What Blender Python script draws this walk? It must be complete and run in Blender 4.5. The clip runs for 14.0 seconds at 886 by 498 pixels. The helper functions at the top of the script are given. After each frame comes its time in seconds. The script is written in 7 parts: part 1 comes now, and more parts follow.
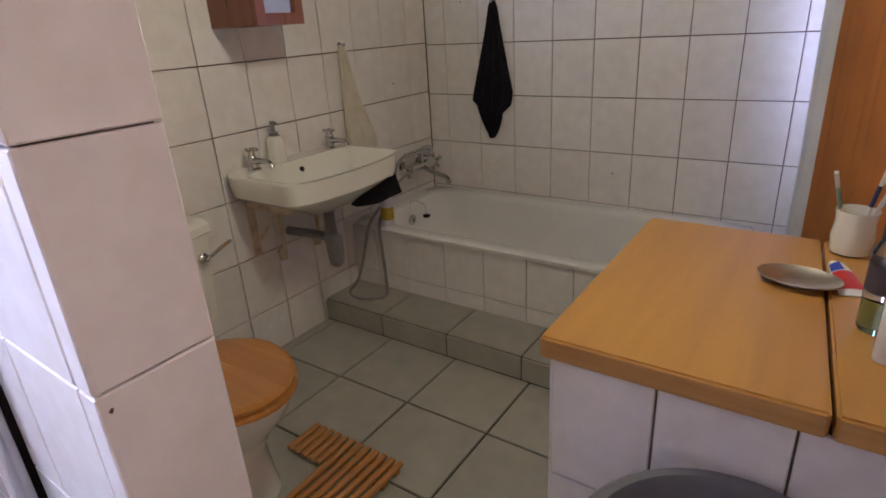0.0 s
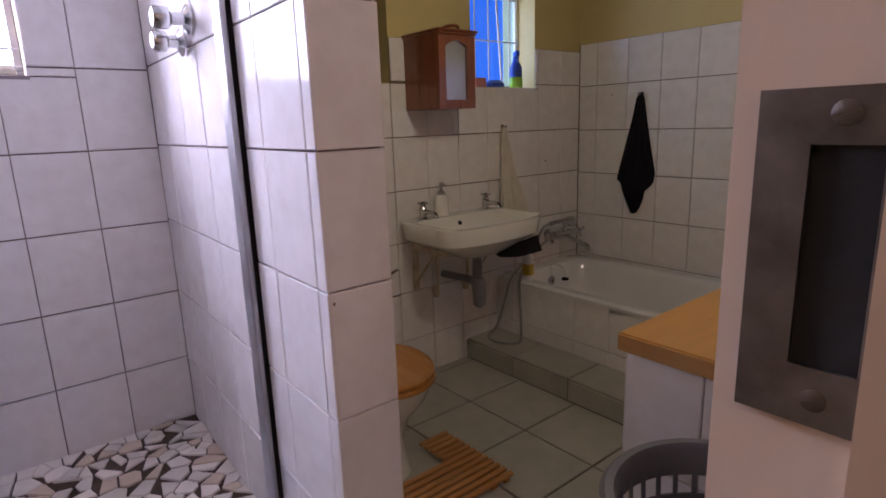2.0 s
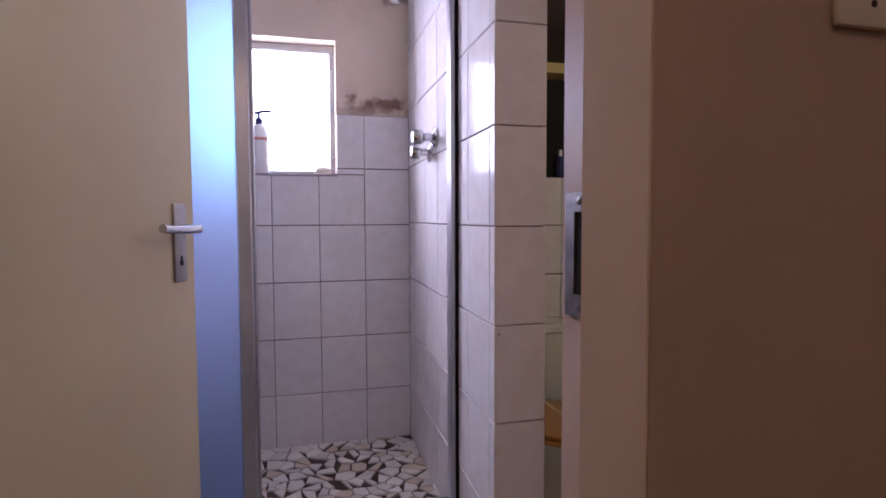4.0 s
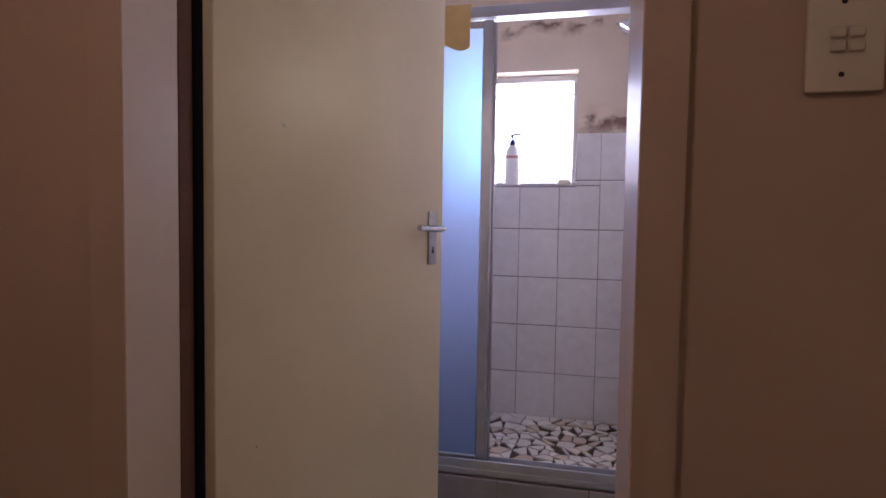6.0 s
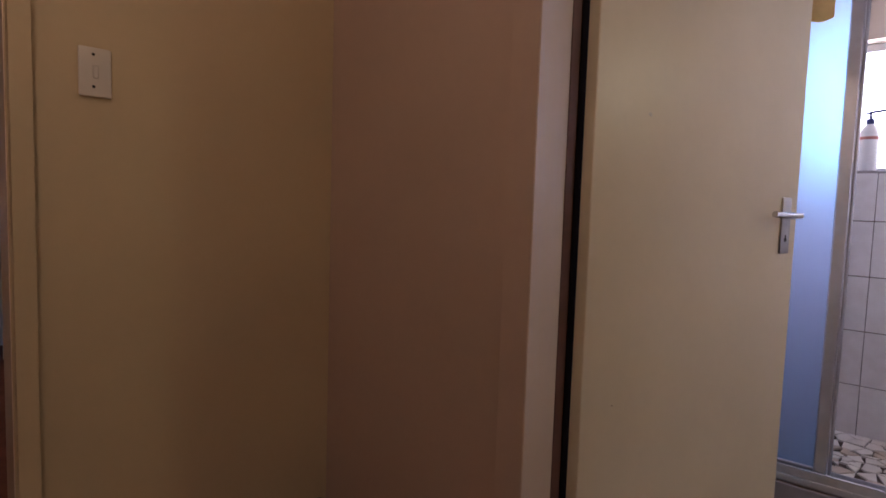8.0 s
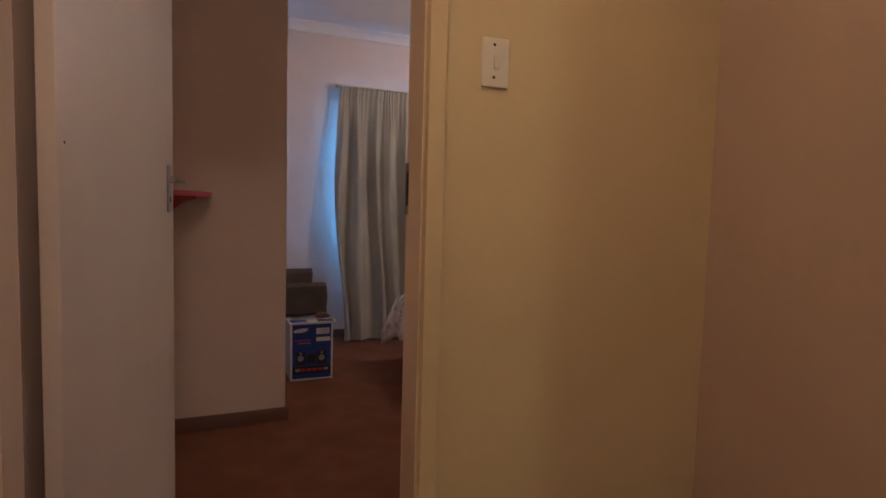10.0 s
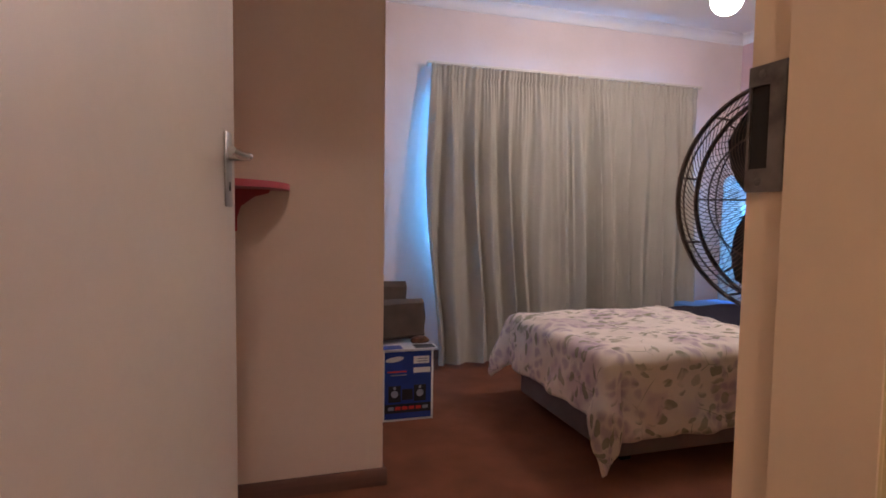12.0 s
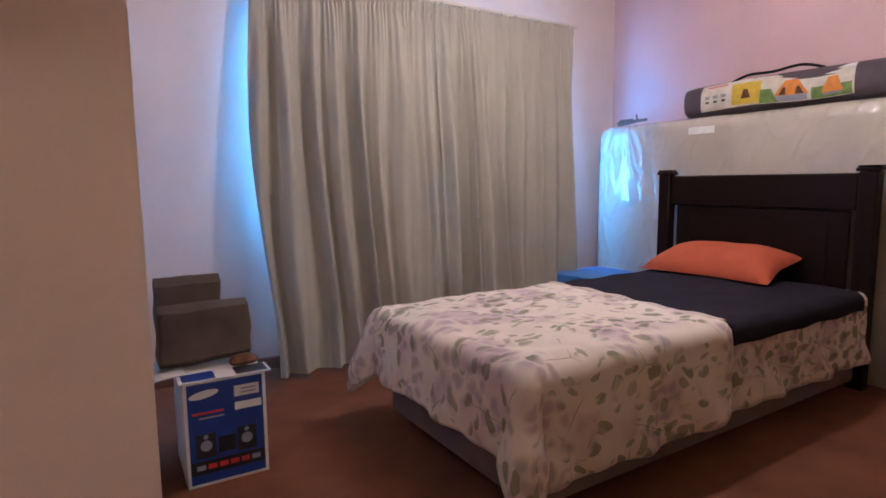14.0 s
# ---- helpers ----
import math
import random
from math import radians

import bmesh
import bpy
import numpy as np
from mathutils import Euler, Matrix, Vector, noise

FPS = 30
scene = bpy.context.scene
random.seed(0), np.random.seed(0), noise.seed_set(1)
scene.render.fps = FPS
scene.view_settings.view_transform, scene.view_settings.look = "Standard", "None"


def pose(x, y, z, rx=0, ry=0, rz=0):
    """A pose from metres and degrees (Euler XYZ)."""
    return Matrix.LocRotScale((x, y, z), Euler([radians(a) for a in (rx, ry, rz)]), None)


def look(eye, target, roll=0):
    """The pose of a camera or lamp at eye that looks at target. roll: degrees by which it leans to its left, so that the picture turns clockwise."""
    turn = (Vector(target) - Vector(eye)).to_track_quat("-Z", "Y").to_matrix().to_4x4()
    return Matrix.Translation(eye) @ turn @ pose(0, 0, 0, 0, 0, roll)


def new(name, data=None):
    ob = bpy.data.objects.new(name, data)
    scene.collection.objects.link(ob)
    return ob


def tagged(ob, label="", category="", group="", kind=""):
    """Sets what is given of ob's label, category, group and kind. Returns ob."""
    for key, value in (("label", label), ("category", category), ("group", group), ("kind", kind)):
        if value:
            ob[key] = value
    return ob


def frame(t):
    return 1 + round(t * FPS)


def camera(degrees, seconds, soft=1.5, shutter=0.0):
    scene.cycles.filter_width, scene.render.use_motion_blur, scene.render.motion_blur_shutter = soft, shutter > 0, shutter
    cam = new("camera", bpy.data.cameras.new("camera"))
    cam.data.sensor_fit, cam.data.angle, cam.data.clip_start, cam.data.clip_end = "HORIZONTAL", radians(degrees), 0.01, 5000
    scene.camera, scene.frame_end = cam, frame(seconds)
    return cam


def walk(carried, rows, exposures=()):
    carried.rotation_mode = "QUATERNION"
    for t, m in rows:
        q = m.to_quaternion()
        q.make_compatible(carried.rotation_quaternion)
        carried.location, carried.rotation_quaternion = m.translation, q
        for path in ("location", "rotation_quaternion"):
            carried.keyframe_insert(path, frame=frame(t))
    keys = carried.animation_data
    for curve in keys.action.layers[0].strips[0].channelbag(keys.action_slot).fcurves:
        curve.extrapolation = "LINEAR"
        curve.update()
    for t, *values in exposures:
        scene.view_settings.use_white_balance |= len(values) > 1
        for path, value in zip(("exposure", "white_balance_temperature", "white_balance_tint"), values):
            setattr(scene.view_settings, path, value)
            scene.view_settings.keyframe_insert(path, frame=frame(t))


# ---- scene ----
cam = camera(76.35, 14.0, soft=1.7)
walk(cam, [
    (0.0, pose(0.056, 0.225, 1.311, 68.10, 3.22, 34.03)),
    (0.5, pose(0.136, 0.127, 1.307, 68.95, 3.03, 36.20)),
    (1.0, pose(0.208, 0.041, 1.293, 70.98, 2.99, 39.93)),
    (1.5, pose(0.294, -0.019, 1.291, 74.48, 2.51, 44.78)),
    (2.0, pose(0.379, -0.042, 1.274, 77.40, 1.90, 50.69)),
    (2.5, pose(0.470, -0.060, 1.266, 80.44, 1.36, 56.56)),
    (3.0, pose(0.574, -0.092, 1.258, 83.27, 0.97, 62.40)),
    (3.2, pose(0.625, -0.105, 1.259, 84.32, 0.69, 64.82)),
    (5.3, pose(1.108, 0.028, 1.253, 87.23, -0.35, 92.41)),
    (5.5, pose(1.146, 0.057, 1.256, 87.12, -0.67, 95.20)),
    (6.0, pose(1.237, 0.112, 1.260, 87.11, -0.88, 103.10)),
    (6.5, pose(1.310, 0.117, 1.246, 87.20, -1.17, 110.64)),
    (7.0, pose(1.366, 0.080, 1.227, 86.96, -1.49, 117.06)),
    (7.5, pose(1.417, 0.026, 1.202, 87.11, -1.42, 123.29)),
    (8.0, pose(1.455, -0.013, 1.230, 85.70, -1.80, 130.24)),
    (8.5, pose(1.515, -0.057, 1.226, 85.77, -1.68, 137.27)),
    (9.0, pose(1.569, -0.095, 1.226, 85.68, -1.64, 144.31)),
    (9.2, pose(1.594, -0.120, 1.217, 85.75, -1.70, 147.16)),
    (11.3, pose(1.597, -0.872, 1.156, 85.88, -1.04, 163.14)),
    (11.5, pose(1.596, -0.964, 1.158, 85.88, -1.07, 163.31)),
    (12.0, pose(1.593, -1.180, 1.136, 86.19, -0.79, 162.87)),
    (12.5, pose(1.533, -1.413, 1.127, 86.14, -0.75, 160.43)),
    (13.0, pose(1.445, -1.632, 1.120, 86.28, -0.39, 157.01)),
    (13.5, pose(1.345, -1.830, 1.096, 85.38, 0.08, 153.09)),
    (14.0, pose(1.241, -2.017, 1.078, 83.24, 0.54, 148.10)),
], exposures=[
    (0.0, 0.0, 5900, 24), (0.5, -0.1, 5950, 25), (1.0, -0.3, 6050, 28), (2.0, -0.7, 6150, 32), (3.2, -1.0, 6050, 34), (5.3, -1.15, 6150, 31), (7.0, -1.0, 6200, 30), (8.0, -0.95, 6350, 28), (9.0, -0.6, 7200, 25), (11.5, 0.45, 6750, 20), (12.5, 0.75, 6500, 20), (14.0, 0.85, 6350, 20),
]
)

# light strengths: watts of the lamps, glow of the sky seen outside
SHOWER_W, BATHWIN_W, TUBWIN_W, BEDWIN_W, HALL_FILL_W, BULB_W, ENTRY_W, SHBULB_W = 112, 0.5, 15, 240, 2, 27, 21, 22
GLOW_SHOWER, GLOW_BATH, GLOW_BED = 9.0, 0.9, 3.0

# ---- world, sun and large lights ----
W = bpy.data.worlds.new("sky")
scene.world = W
W.use_nodes = True
_bg = W.node_tree.nodes["Background"]
_sky = W.node_tree.nodes.new("ShaderNodeTexSky")
_sky.sky_type, _sky.sun_disc = "NISHITA", False
_sky.sun_elevation, _sky.sun_rotation = radians(69), radians(351)
W.node_tree.links.new(_sky.outputs[0], _bg.inputs[0])
_bg.inputs[1].default_value = 0.12


def lamp(name, kind, m, watts, colour, size=0.1, size_y=None):
    d = bpy.data.lights.new(name, kind)
    d.energy, d.color = watts, colour
    if kind == "AREA":
        d.shape, d.size, d.size_y = "RECTANGLE", size, size_y or size
    elif kind == "SUN":
        d.angle = size
    else:
        d.shadow_soft_size = size
    ob = new(name, d)
    ob.matrix_world = m
    return ob


lamp("sun", "SUN", look((-0.5, 3, 8), (0, 0, 0)), 2.0, (1.0, 0.95, 0.88), radians(0.5))
# daylight at the window openings
lamp("sky_shower_window", "AREA", pose(-2.06, -0.17, 1.755, 0, -70, 0), SHOWER_W, (0.68, 0.73, 0.90), 0.59, 0.56)
lamp("sky_bath_window", "AREA", pose(-2.075, 2.21, 1.70, 0, -90, 0), BATHWIN_W, (0.12, 0.38, 1.0), 0.5, 0.46)
lamp("sky_tub_window", "AREA", pose(0.335, 2.28, 1.45, 0, 90, 0), TUBWIN_W, (0.56, 0.66, 1.0), 0.98, 0.82)
lamp("sky_bedroom_window", "AREA", pose(-0.69, -5.48, 1.44, 90, 0, 0), BEDWIN_W, (0.05, 0.38, 1.0), 2.24, 1.06)
# added fill to brighten the hall; no doorway or sky is known there
lamp("hall_fill_lamp", "AREA", pose(1.75, 1.62, 1.1, -90, 0, 0), HALL_FILL_W, (1.0, 0.70, 0.38), 0.86, 2.0)
lamp("ceiling_bulb", "POINT", pose(-0.75, -3.69, 2.285), BULB_W, (1.0, 0.90, 0.82), 0.075)
lamp("hall_bulb", "POINT", pose(1.64, -0.55, 2.39), ENTRY_W, (1.0, 0.80, 0.62), 0.06)
lamp("bath_bulb", "POINT", pose(-0.45, 1.25, 1.93), SHBULB_W, (1.0, 0.98, 0.66), 0.10)


# ---- materials ----
def mat(name, colour, rough=0.6, metal=0.0, var=0.12, scale=6.0, bump=0.15, bscale=120.0, second=None, mix=0.5, rand=0.0, coat=0.0, spec=0.5, fine=0.0, emit=0.0):
    """Principled surface: base colour broken up at two scales, fine relief, optional second colour in patches, per-object tint."""
    m = bpy.data.materials.new(name)
    m.use_nodes = True
    nt = m.node_tree
    n, l = nt.nodes, nt.links
    b = n["Principled BSDF"]
    tc = n.new("ShaderNodeTexCoord")
    nz = n.new("ShaderNodeTexNoise")
    nz.inputs["Scale"].default_value, nz.inputs["Detail"].default_value = scale, 6
    l.new(tc.outputs["Object"], nz.inputs["Vector"])
    ramp = n.new("ShaderNodeValToRGB")
    c2 = second or tuple(max(0, c * (1 - 2 * var)) for c in colour)
    ramp.color_ramp.elements[0].color, ramp.color_ramp.elements[1].color = (*c2, 1), (*colour, 1)
    ramp.color_ramp.elements[0].position, ramp.color_ramp.elements[1].position = mix - 0.22, mix + 0.18
    l.new(nz.outputs["Fac"], ramp.inputs["Fac"])
    out = ramp.outputs["Color"]
    n2 = n.new("ShaderNodeTexNoise")
    n2.inputs["Scale"].default_value, n2.inputs["Detail"].default_value = bscale, 3
    l.new(tc.outputs["Object"], n2.inputs["Vector"])
    if fine or rand:
        hs = n.new("ShaderNodeHueSaturation")
        add = n.new("ShaderNodeMath")
        add.operation = "MULTIPLY_ADD"
        l.new(n2.outputs["Fac"], add.inputs[0])
        add.inputs[1].default_value, add.inputs[2].default_value = fine, 1 - fine / 2
        val = add.outputs[0]
        if rand:
            oi = n.new("ShaderNodeObjectInfo")
            a2 = n.new("ShaderNodeMath")
            a2.operation = "MULTIPLY_ADD"
            l.new(oi.outputs["Random"], a2.inputs[0])
            a2.inputs[1].default_value, a2.inputs[2].default_value = rand, -rand / 2
            a3 = n.new("ShaderNodeMath")
            l.new(val, a3.inputs[0]), l.new(a2.outputs[0], a3.inputs[1])
            val = a3.outputs[0]
        l.new(val, hs.inputs["Value"]), l.new(out, hs.inputs["Color"])
        out = hs.outputs["Color"]
    l.new(out, b.inputs["Base Color"])
    b.inputs["Metallic"].default_value, b.inputs["Specular IOR Level"].default_value = metal, spec
    rr = n.new("ShaderNodeMapRange")
    rr.inputs["To Min"].default_value, rr.inputs["To Max"].default_value = max(0.02, rough - 0.08), min(1, rough + 0.08)
    l.new(nz.outputs["Fac"], rr.inputs["Value"]), l.new(rr.outputs[0], b.inputs["Roughness"])
    b.inputs["Coat Weight"].default_value = coat
    if bump:
        bp = n.new("ShaderNodeBump")
        bp.inputs["Strength"].default_value, bp.inputs["Distance"].default_value = bump, 0.004
        l.new(n2.outputs["Fac"], bp.inputs["Height"]), l.new(bp.outputs[0], b.inputs["Normal"])
    if emit:
        b.inputs["Emission Color"].default_value, b.inputs["Emission Strength"].default_value = (*colour, 1), emit
    return m


def nodes_of(m):
    return m.node_tree.nodes, m.node_tree.links, m.node_tree.nodes["Principled BSDF"]


def tile_mat(name, colour, second, rough, rand=0.06, stretch=(6, 6, 1.2), warp=0.02):
    """Glazed tile: soft streaks along the tile, slight waviness of the glaze."""
    m = mat(name, colour, rough, var=0.05, scale=1.0, bump=0.0, second=second, mix=0.5, rand=rand, fine=0.04, bscale=60)
    n, l, b = nodes_of(m)
    tc = [x for x in n if x.type == "TEX_COORD"][0]
    nz = [x for x in n if x.type == "TEX_NOISE"]
    mp = n.new("ShaderNodeMapping")
    mp.inputs["Scale"].default_value = stretch
    oi = n.new("ShaderNodeObjectInfo")
    sh = n.new("ShaderNodeMath")
    sh.operation = "MULTIPLY"
    sh.inputs[1].default_value = 37.0
    l.new(oi.outputs["Random"], sh.inputs[0]), l.new(sh.outputs[0], mp.inputs["Location"])
    l.new(tc.outputs["Object"], mp.inputs["Vector"])
    nz[0].inputs["Scale"].default_value = 3.0
    l.new(mp.outputs[0], nz[0].inputs["Vector"])
    bp = n.new("ShaderNodeBump")
    bp.inputs["Strength"].default_value, bp.inputs["Distance"].default_value = warp * 10, 0.003
    wz = n.new("ShaderNodeTexNoise")
    wz.inputs["Scale"].default_value = 9
    l.new(tc.outputs["Object"], wz.inputs["Vector"])
    l.new(wz.outputs["Fac"], bp.inputs["Height"]), l.new(bp.outputs[0], b.inputs["Normal"])
    return m


def wood_mat(name, c1, c2, rough=0.35, axis=0, scale=3.0, coat=0.2):
    m = mat(name, c1, rough, var=0.1, bump=0.05, coat=coat, fine=0.08)
    n, l, b = nodes_of(m)
    tc = [x for x in n if x.type == "TEX_COORD"][0]
    mp = n.new("ShaderNodeMapping")
    s = [14.0, 14.0, 14.0]
    s[axis] = 0.9
    mp.inputs["Scale"].default_value = s
    l.new(tc.outputs["Object"], mp.inputs["Vector"])
    nz = [x for x in n if x.type == "TEX_NOISE"][0]
    nz.inputs["Scale"].default_value, nz.inputs["Distortion"].default_value = scale, 0.6
    l.new(mp.outputs[0], nz.inputs["Vector"])
    rp = [x for x in n if x.type == "VALTORGB"][0]
    rp.color_ramp.elements[0].color, rp.color_ramp.elements[1].color = (*c2, 1), (*c1, 1)
    rp.color_ramp.elements[0].position, rp.color_ramp.elements[1].position = 0.3, 0.7
    return m


def glass_mat(name, colour=(1, 1, 1), rough=0.0, trans=1.0, ior=1.45):
    m = bpy.data.materials.new(name)
    m.use_nodes = True
    b = m.node_tree.nodes["Principled BSDF"]
    b.inputs["Base Color"].default_value = (*colour, 1)
    b.inputs["Roughness"].default_value, b.inputs["Transmission Weight"].default_value, b.inputs["IOR"].default_value = rough, trans, ior
    return m


M_TILE = tile_mat("wall_tile_glaze", (0.80, 0.765, 0.74), (0.73, 0.685, 0.65), 0.10, warp=0.014)
M_TILE.node_tree.nodes["Principled BSDF"].inputs["Specular IOR Level"].default_value = 0.2
M_FTILE = tile_mat("floor_tile_glaze", (0.43, 0.41, 0.345), (0.35, 0.335, 0.28), 0.32, rand=0.10, stretch=(3, 3, 3))
M_KTILE = tile_mat("kerb_tile_glaze", (0.30, 0.27, 0.27), (0.25, 0.22, 0.22), 0.4, stretch=(3, 3, 3))
M_GROUT = mat("brown_grout", (0.20, 0.14, 0.10), 0.9, var=0.25, scale=14, bump=0.4, bscale=300)
M_GROUT_F = mat("dark_floor_grout", (0.045, 0.032, 0.022), 0.9, var=0.3, scale=10, bump=0.4, bscale=300)
M_CEMENT = mat("brown_paving_cement", (0.10, 0.062, 0.04), 0.9, var=0.3, scale=16, bump=0.4, bscale=300)
M_CHIP = mat("marble_chip", (0.86, 0.80, 0.72), 0.45, var=0.08, scale=9, bump=0.1, rand=0.22, fine=0.1)
M_CHIP2 = mat("beige_chip", (0.70, 0.57, 0.44), 0.5, var=0.12, scale=9, bump=0.1, rand=0.25, fine=0.1)
M_CREAM = mat("cream_enamel_paint", (0.72, 0.62, 0.44), 0.36, var=0.05, scale=2.5, bump=0.06, bscale=35, fine=0.05)
M_FRAME = mat("cream_frame_enamel", (0.68, 0.53, 0.40), 0.20, var=0.05, scale=2.5, bump=0.05, bscale=22, fine=0.05)
M_KEEP = mat("worn_dark_steel", (0.26, 0.23, 0.21), 0.42, 1.0, var=0.3, scale=30, bump=0.12, bscale=160)
M_CREAMP = mat("pinkish_cream_enamel_paint", (0.66, 0.565, 0.49), 0.38, var=0.05, scale=2.5, bump=0.06, bscale=35, fine=0.05)
# darker, pinker copy of M_HALL for the wall with the bathroom door
M_HALLW = mat("pinkish_tan_wall", (0.44, 0.32, 0.25), 0.55, var=0.06, scale=1.6, bump=0.10, bscale=45, fine=0.05)
M_HALL = mat("tan_wall_paint", (0.55, 0.425, 0.25), 0.6, var=0.06, scale=1.6, bump=0.10, bscale=45, fine=0.05)
M_YELLOW = mat("yellow_wall_paint", (0.66, 0.53, 0.22), 0.55, var=0.08, scale=2.5, bump=0.10, bscale=40)
M_BED = mat("cream_pink_wall_paint", (0.72, 0.58, 0.505), 0.6, var=0.05, scale=1.8, bump=0.12, bscale=40, fine=0.05)
M_BEDW = mat("pale_wall_paint", (0.70, 0.60, 0.58), 0.6, var=0.06, scale=1.8, bump=0.12, bscale=40, fine=0.05)
M_PINK = mat("dusty_pink_wall_paint", (0.60, 0.405, 0.42), 0.6, var=0.06, scale=1.8, bump=0.12, bscale=40, fine=0.05)
M_CEIL = mat("white_ceiling_paint", (0.74, 0.72, 0.72), 0.7, var=0.04, scale=2, bump=0.1, bscale=50)
# hardly any light reaches this ceiling; the shade is put into its brown
M_DARKC = mat("shaded_brown_ceiling", (0.055, 0.035, 0.03), 0.7, var=0.2, scale=4, bump=0.1, bscale=40)
M_CARPET = mat("rust_brown_carpet", (0.215, 0.084, 0.049), 0.95, var=0.16, scale=5, bump=1.0, bscale=420, fine=0.35, spec=0.1)
M_SKIRT = wood_mat("brown_skirting_wood", (0.15, 0.06, 0.042), (0.11, 0.045, 0.03), 0.6, coat=0.0)
M_CERAMIC = mat("white_ceramic", (0.80, 0.78, 0.70), 0.12, var=0.03, scale=3, bump=0.0, coat=0.3)
M_ENAMEL = mat("white_bath_enamel", (0.80, 0.79, 0.76), 0.18, var=0.04, scale=3, bump=0.0)
M_CHROME = mat("chrome", (0.62, 0.62, 0.62), 0.18, 1.0, var=0.1, scale=20, bump=0.02)
M_STEEL = mat("brushed_steel", (0.42, 0.40, 0.39), 0.34, 1.0, var=0.12, scale=25, bump=0.05, bscale=200)
M_NICKEL = mat("dull_nickel", (0.62, 0.57, 0.50), 0.36, 1.0, var=0.1, scale=25, bump=0.03)
M_ALU = mat("satin_aluminium", (0.52, 0.52, 0.54), 0.36, 0.9, var=0.08, scale=12, bump=0.03)
# rubber of seal and plug, also the painted shade in the hinge gap
M_BLACKG = mat("black_rubber_and_gap_shade", (0.015, 0.012, 0.012), 0.92, var=0.2, spec=0.0)
M_COUNTER = wood_mat("orange_beech_laminate", (0.55, 0.275, 0.06), (0.47, 0.225, 0.048), 0.40, axis=1, scale=1.6, coat=0.1)
M_EDGE = wood_mat("worn_laminate_edge", (0.56, 0.31, 0.10), (0.36, 0.17, 0.04), 0.5, axis=0, scale=2.4, coat=0.0)
M_SEAT = wood_mat("varnished_pine_seat", (0.52, 0.22, 0.045), (0.42, 0.16, 0.03), 0.25, axis=0, scale=1.8, coat=0.5)
M_SLAT = wood_mat("varnished_slat_wood", (0.58, 0.28, 0.085), (0.42, 0.17, 0.045), 0.35, axis=1, scale=2.0, coat=0.2)
M_CABW = wood_mat("red_brown_cabinet_wood", (0.27, 0.075, 0.025), (0.17, 0.045, 0.016), 0.30, axis=2, scale=2.0, coat=0.4)
M_HEADB = wood_mat("dark_mahogany_stain", (0.013, 0.005, 0.005), (0.008, 0.0035, 0.0035), 0.5, axis=1, scale=2.0, coat=0.06)
M_HEADB.node_tree.nodes["Principled BSDF"].inputs["Specular IOR Level"].default_value = 0.12
M_MIRROR = mat("mirror_silver", (0.50, 0.51, 0.50), 0.22, 1.0, var=0.0, bump=0.0)
M_GREYP = mat("grey_basket_plastic", (0.16, 0.16, 0.17), 0.38, var=0.06, scale=8, bump=0.05)
M_TRAP = mat("grey_waste_plastic", (0.20, 0.19, 0.19), 0.4, var=0.08, scale=8, bump=0.05)
M_BRKT = mat("cream_painted_iron", (0.62, 0.52, 0.36), 0.5, var=0.2, scale=18, bump=0.2, second=(0.30, 0.16, 0.07), mix=0.36)
M_BLACKCL = mat("black_cotton_cloth", (0.020, 0.018, 0.023), 0.95, var=0.2, scale=20, bump=0.6, bscale=500, spec=0.1)
M_NAVY = mat("navy_cotton_cloth", (0.022, 0.019, 0.032), 0.9, var=0.15, scale=12, bump=0.6, bscale=500, spec=0.15)
M_CREAMCL = mat("cream_towel_cloth", (0.74, 0.68, 0.54), 0.95, var=0.08, scale=12, bump=0.9, bscale=350, spec=0.1)
M_YELCL = mat("yellow_chamois_cloth", (0.66, 0.44, 0.17), 0.9, var=0.1, scale=14, bump=0.6, bscale=300, spec=0.1)
M_ORCUR = mat("orange_curtain_cloth", (0.55, 0.20, 0.06), 0.85, var=0.1, scale=6, bump=0.5, bscale=300, spec=0.1)
M_WHCUR = mat("white_curtain_lining", (0.78, 0.76, 0.78), 0.85, var=0.05, scale=6, bump=0.4, bscale=300, spec=0.1)
M_CURT = mat("grey_olive_curtain_cloth", (0.43, 0.41, 0.36), 0.85, var=0.05, scale=4, bump=0.5, bscale=420, fine=0.12, spec=0.15)
M_PILLOW = mat("orange_red_pillow_cotton", (0.54, 0.115, 0.06), 0.8, var=0.08, scale=9, bump=0.4, bscale=350, spec=0.2)
M_BASE = mat("mauve_grey_bed_base_cloth", (0.24, 0.19, 0.20), 0.9, var=0.1, scale=9, bump=0.6, bscale=350, spec=0.1)
M_SUEDE = mat("taupe_cushion_cloth", (0.115, 0.088, 0.075), 0.9, var=0.15, scale=9, bump=0.6, bscale=300, spec=0.1)
M_BAGC = mat("dark_plum_bag_nylon", (0.075, 0.055, 0.07), 0.6, var=0.12, scale=12, bump=0.4, bscale=300)
M_RED = mat("red_painted_wood", (0.45, 0.045, 0.06), 0.45, var=0.12, scale=14, bump=0.08)
M_FANM = mat("black_fan_enamel", (0.13, 0.10, 0.088), 0.6, 0.1, var=0.15, scale=15, bump=0.05)
M_FANB = mat("dark_fan_blade_plastic", (0.03, 0.028, 0.03), 0.5, var=0.12, scale=9, bump=0.05)
M_SWITCH = mat("aged_white_switch_plastic", (0.62, 0.56, 0.47), 0.4, var=0.06, scale=9, bump=0.02)
M_DARK = mat("dark_recess", (0.012, 0.010, 0.009), 0.8, var=0.3, scale=9)
M_WHITEP = mat("white_plastic", (0.80, 0.79, 0.77), 0.3, var=0.03, scale=9, bump=0.0)
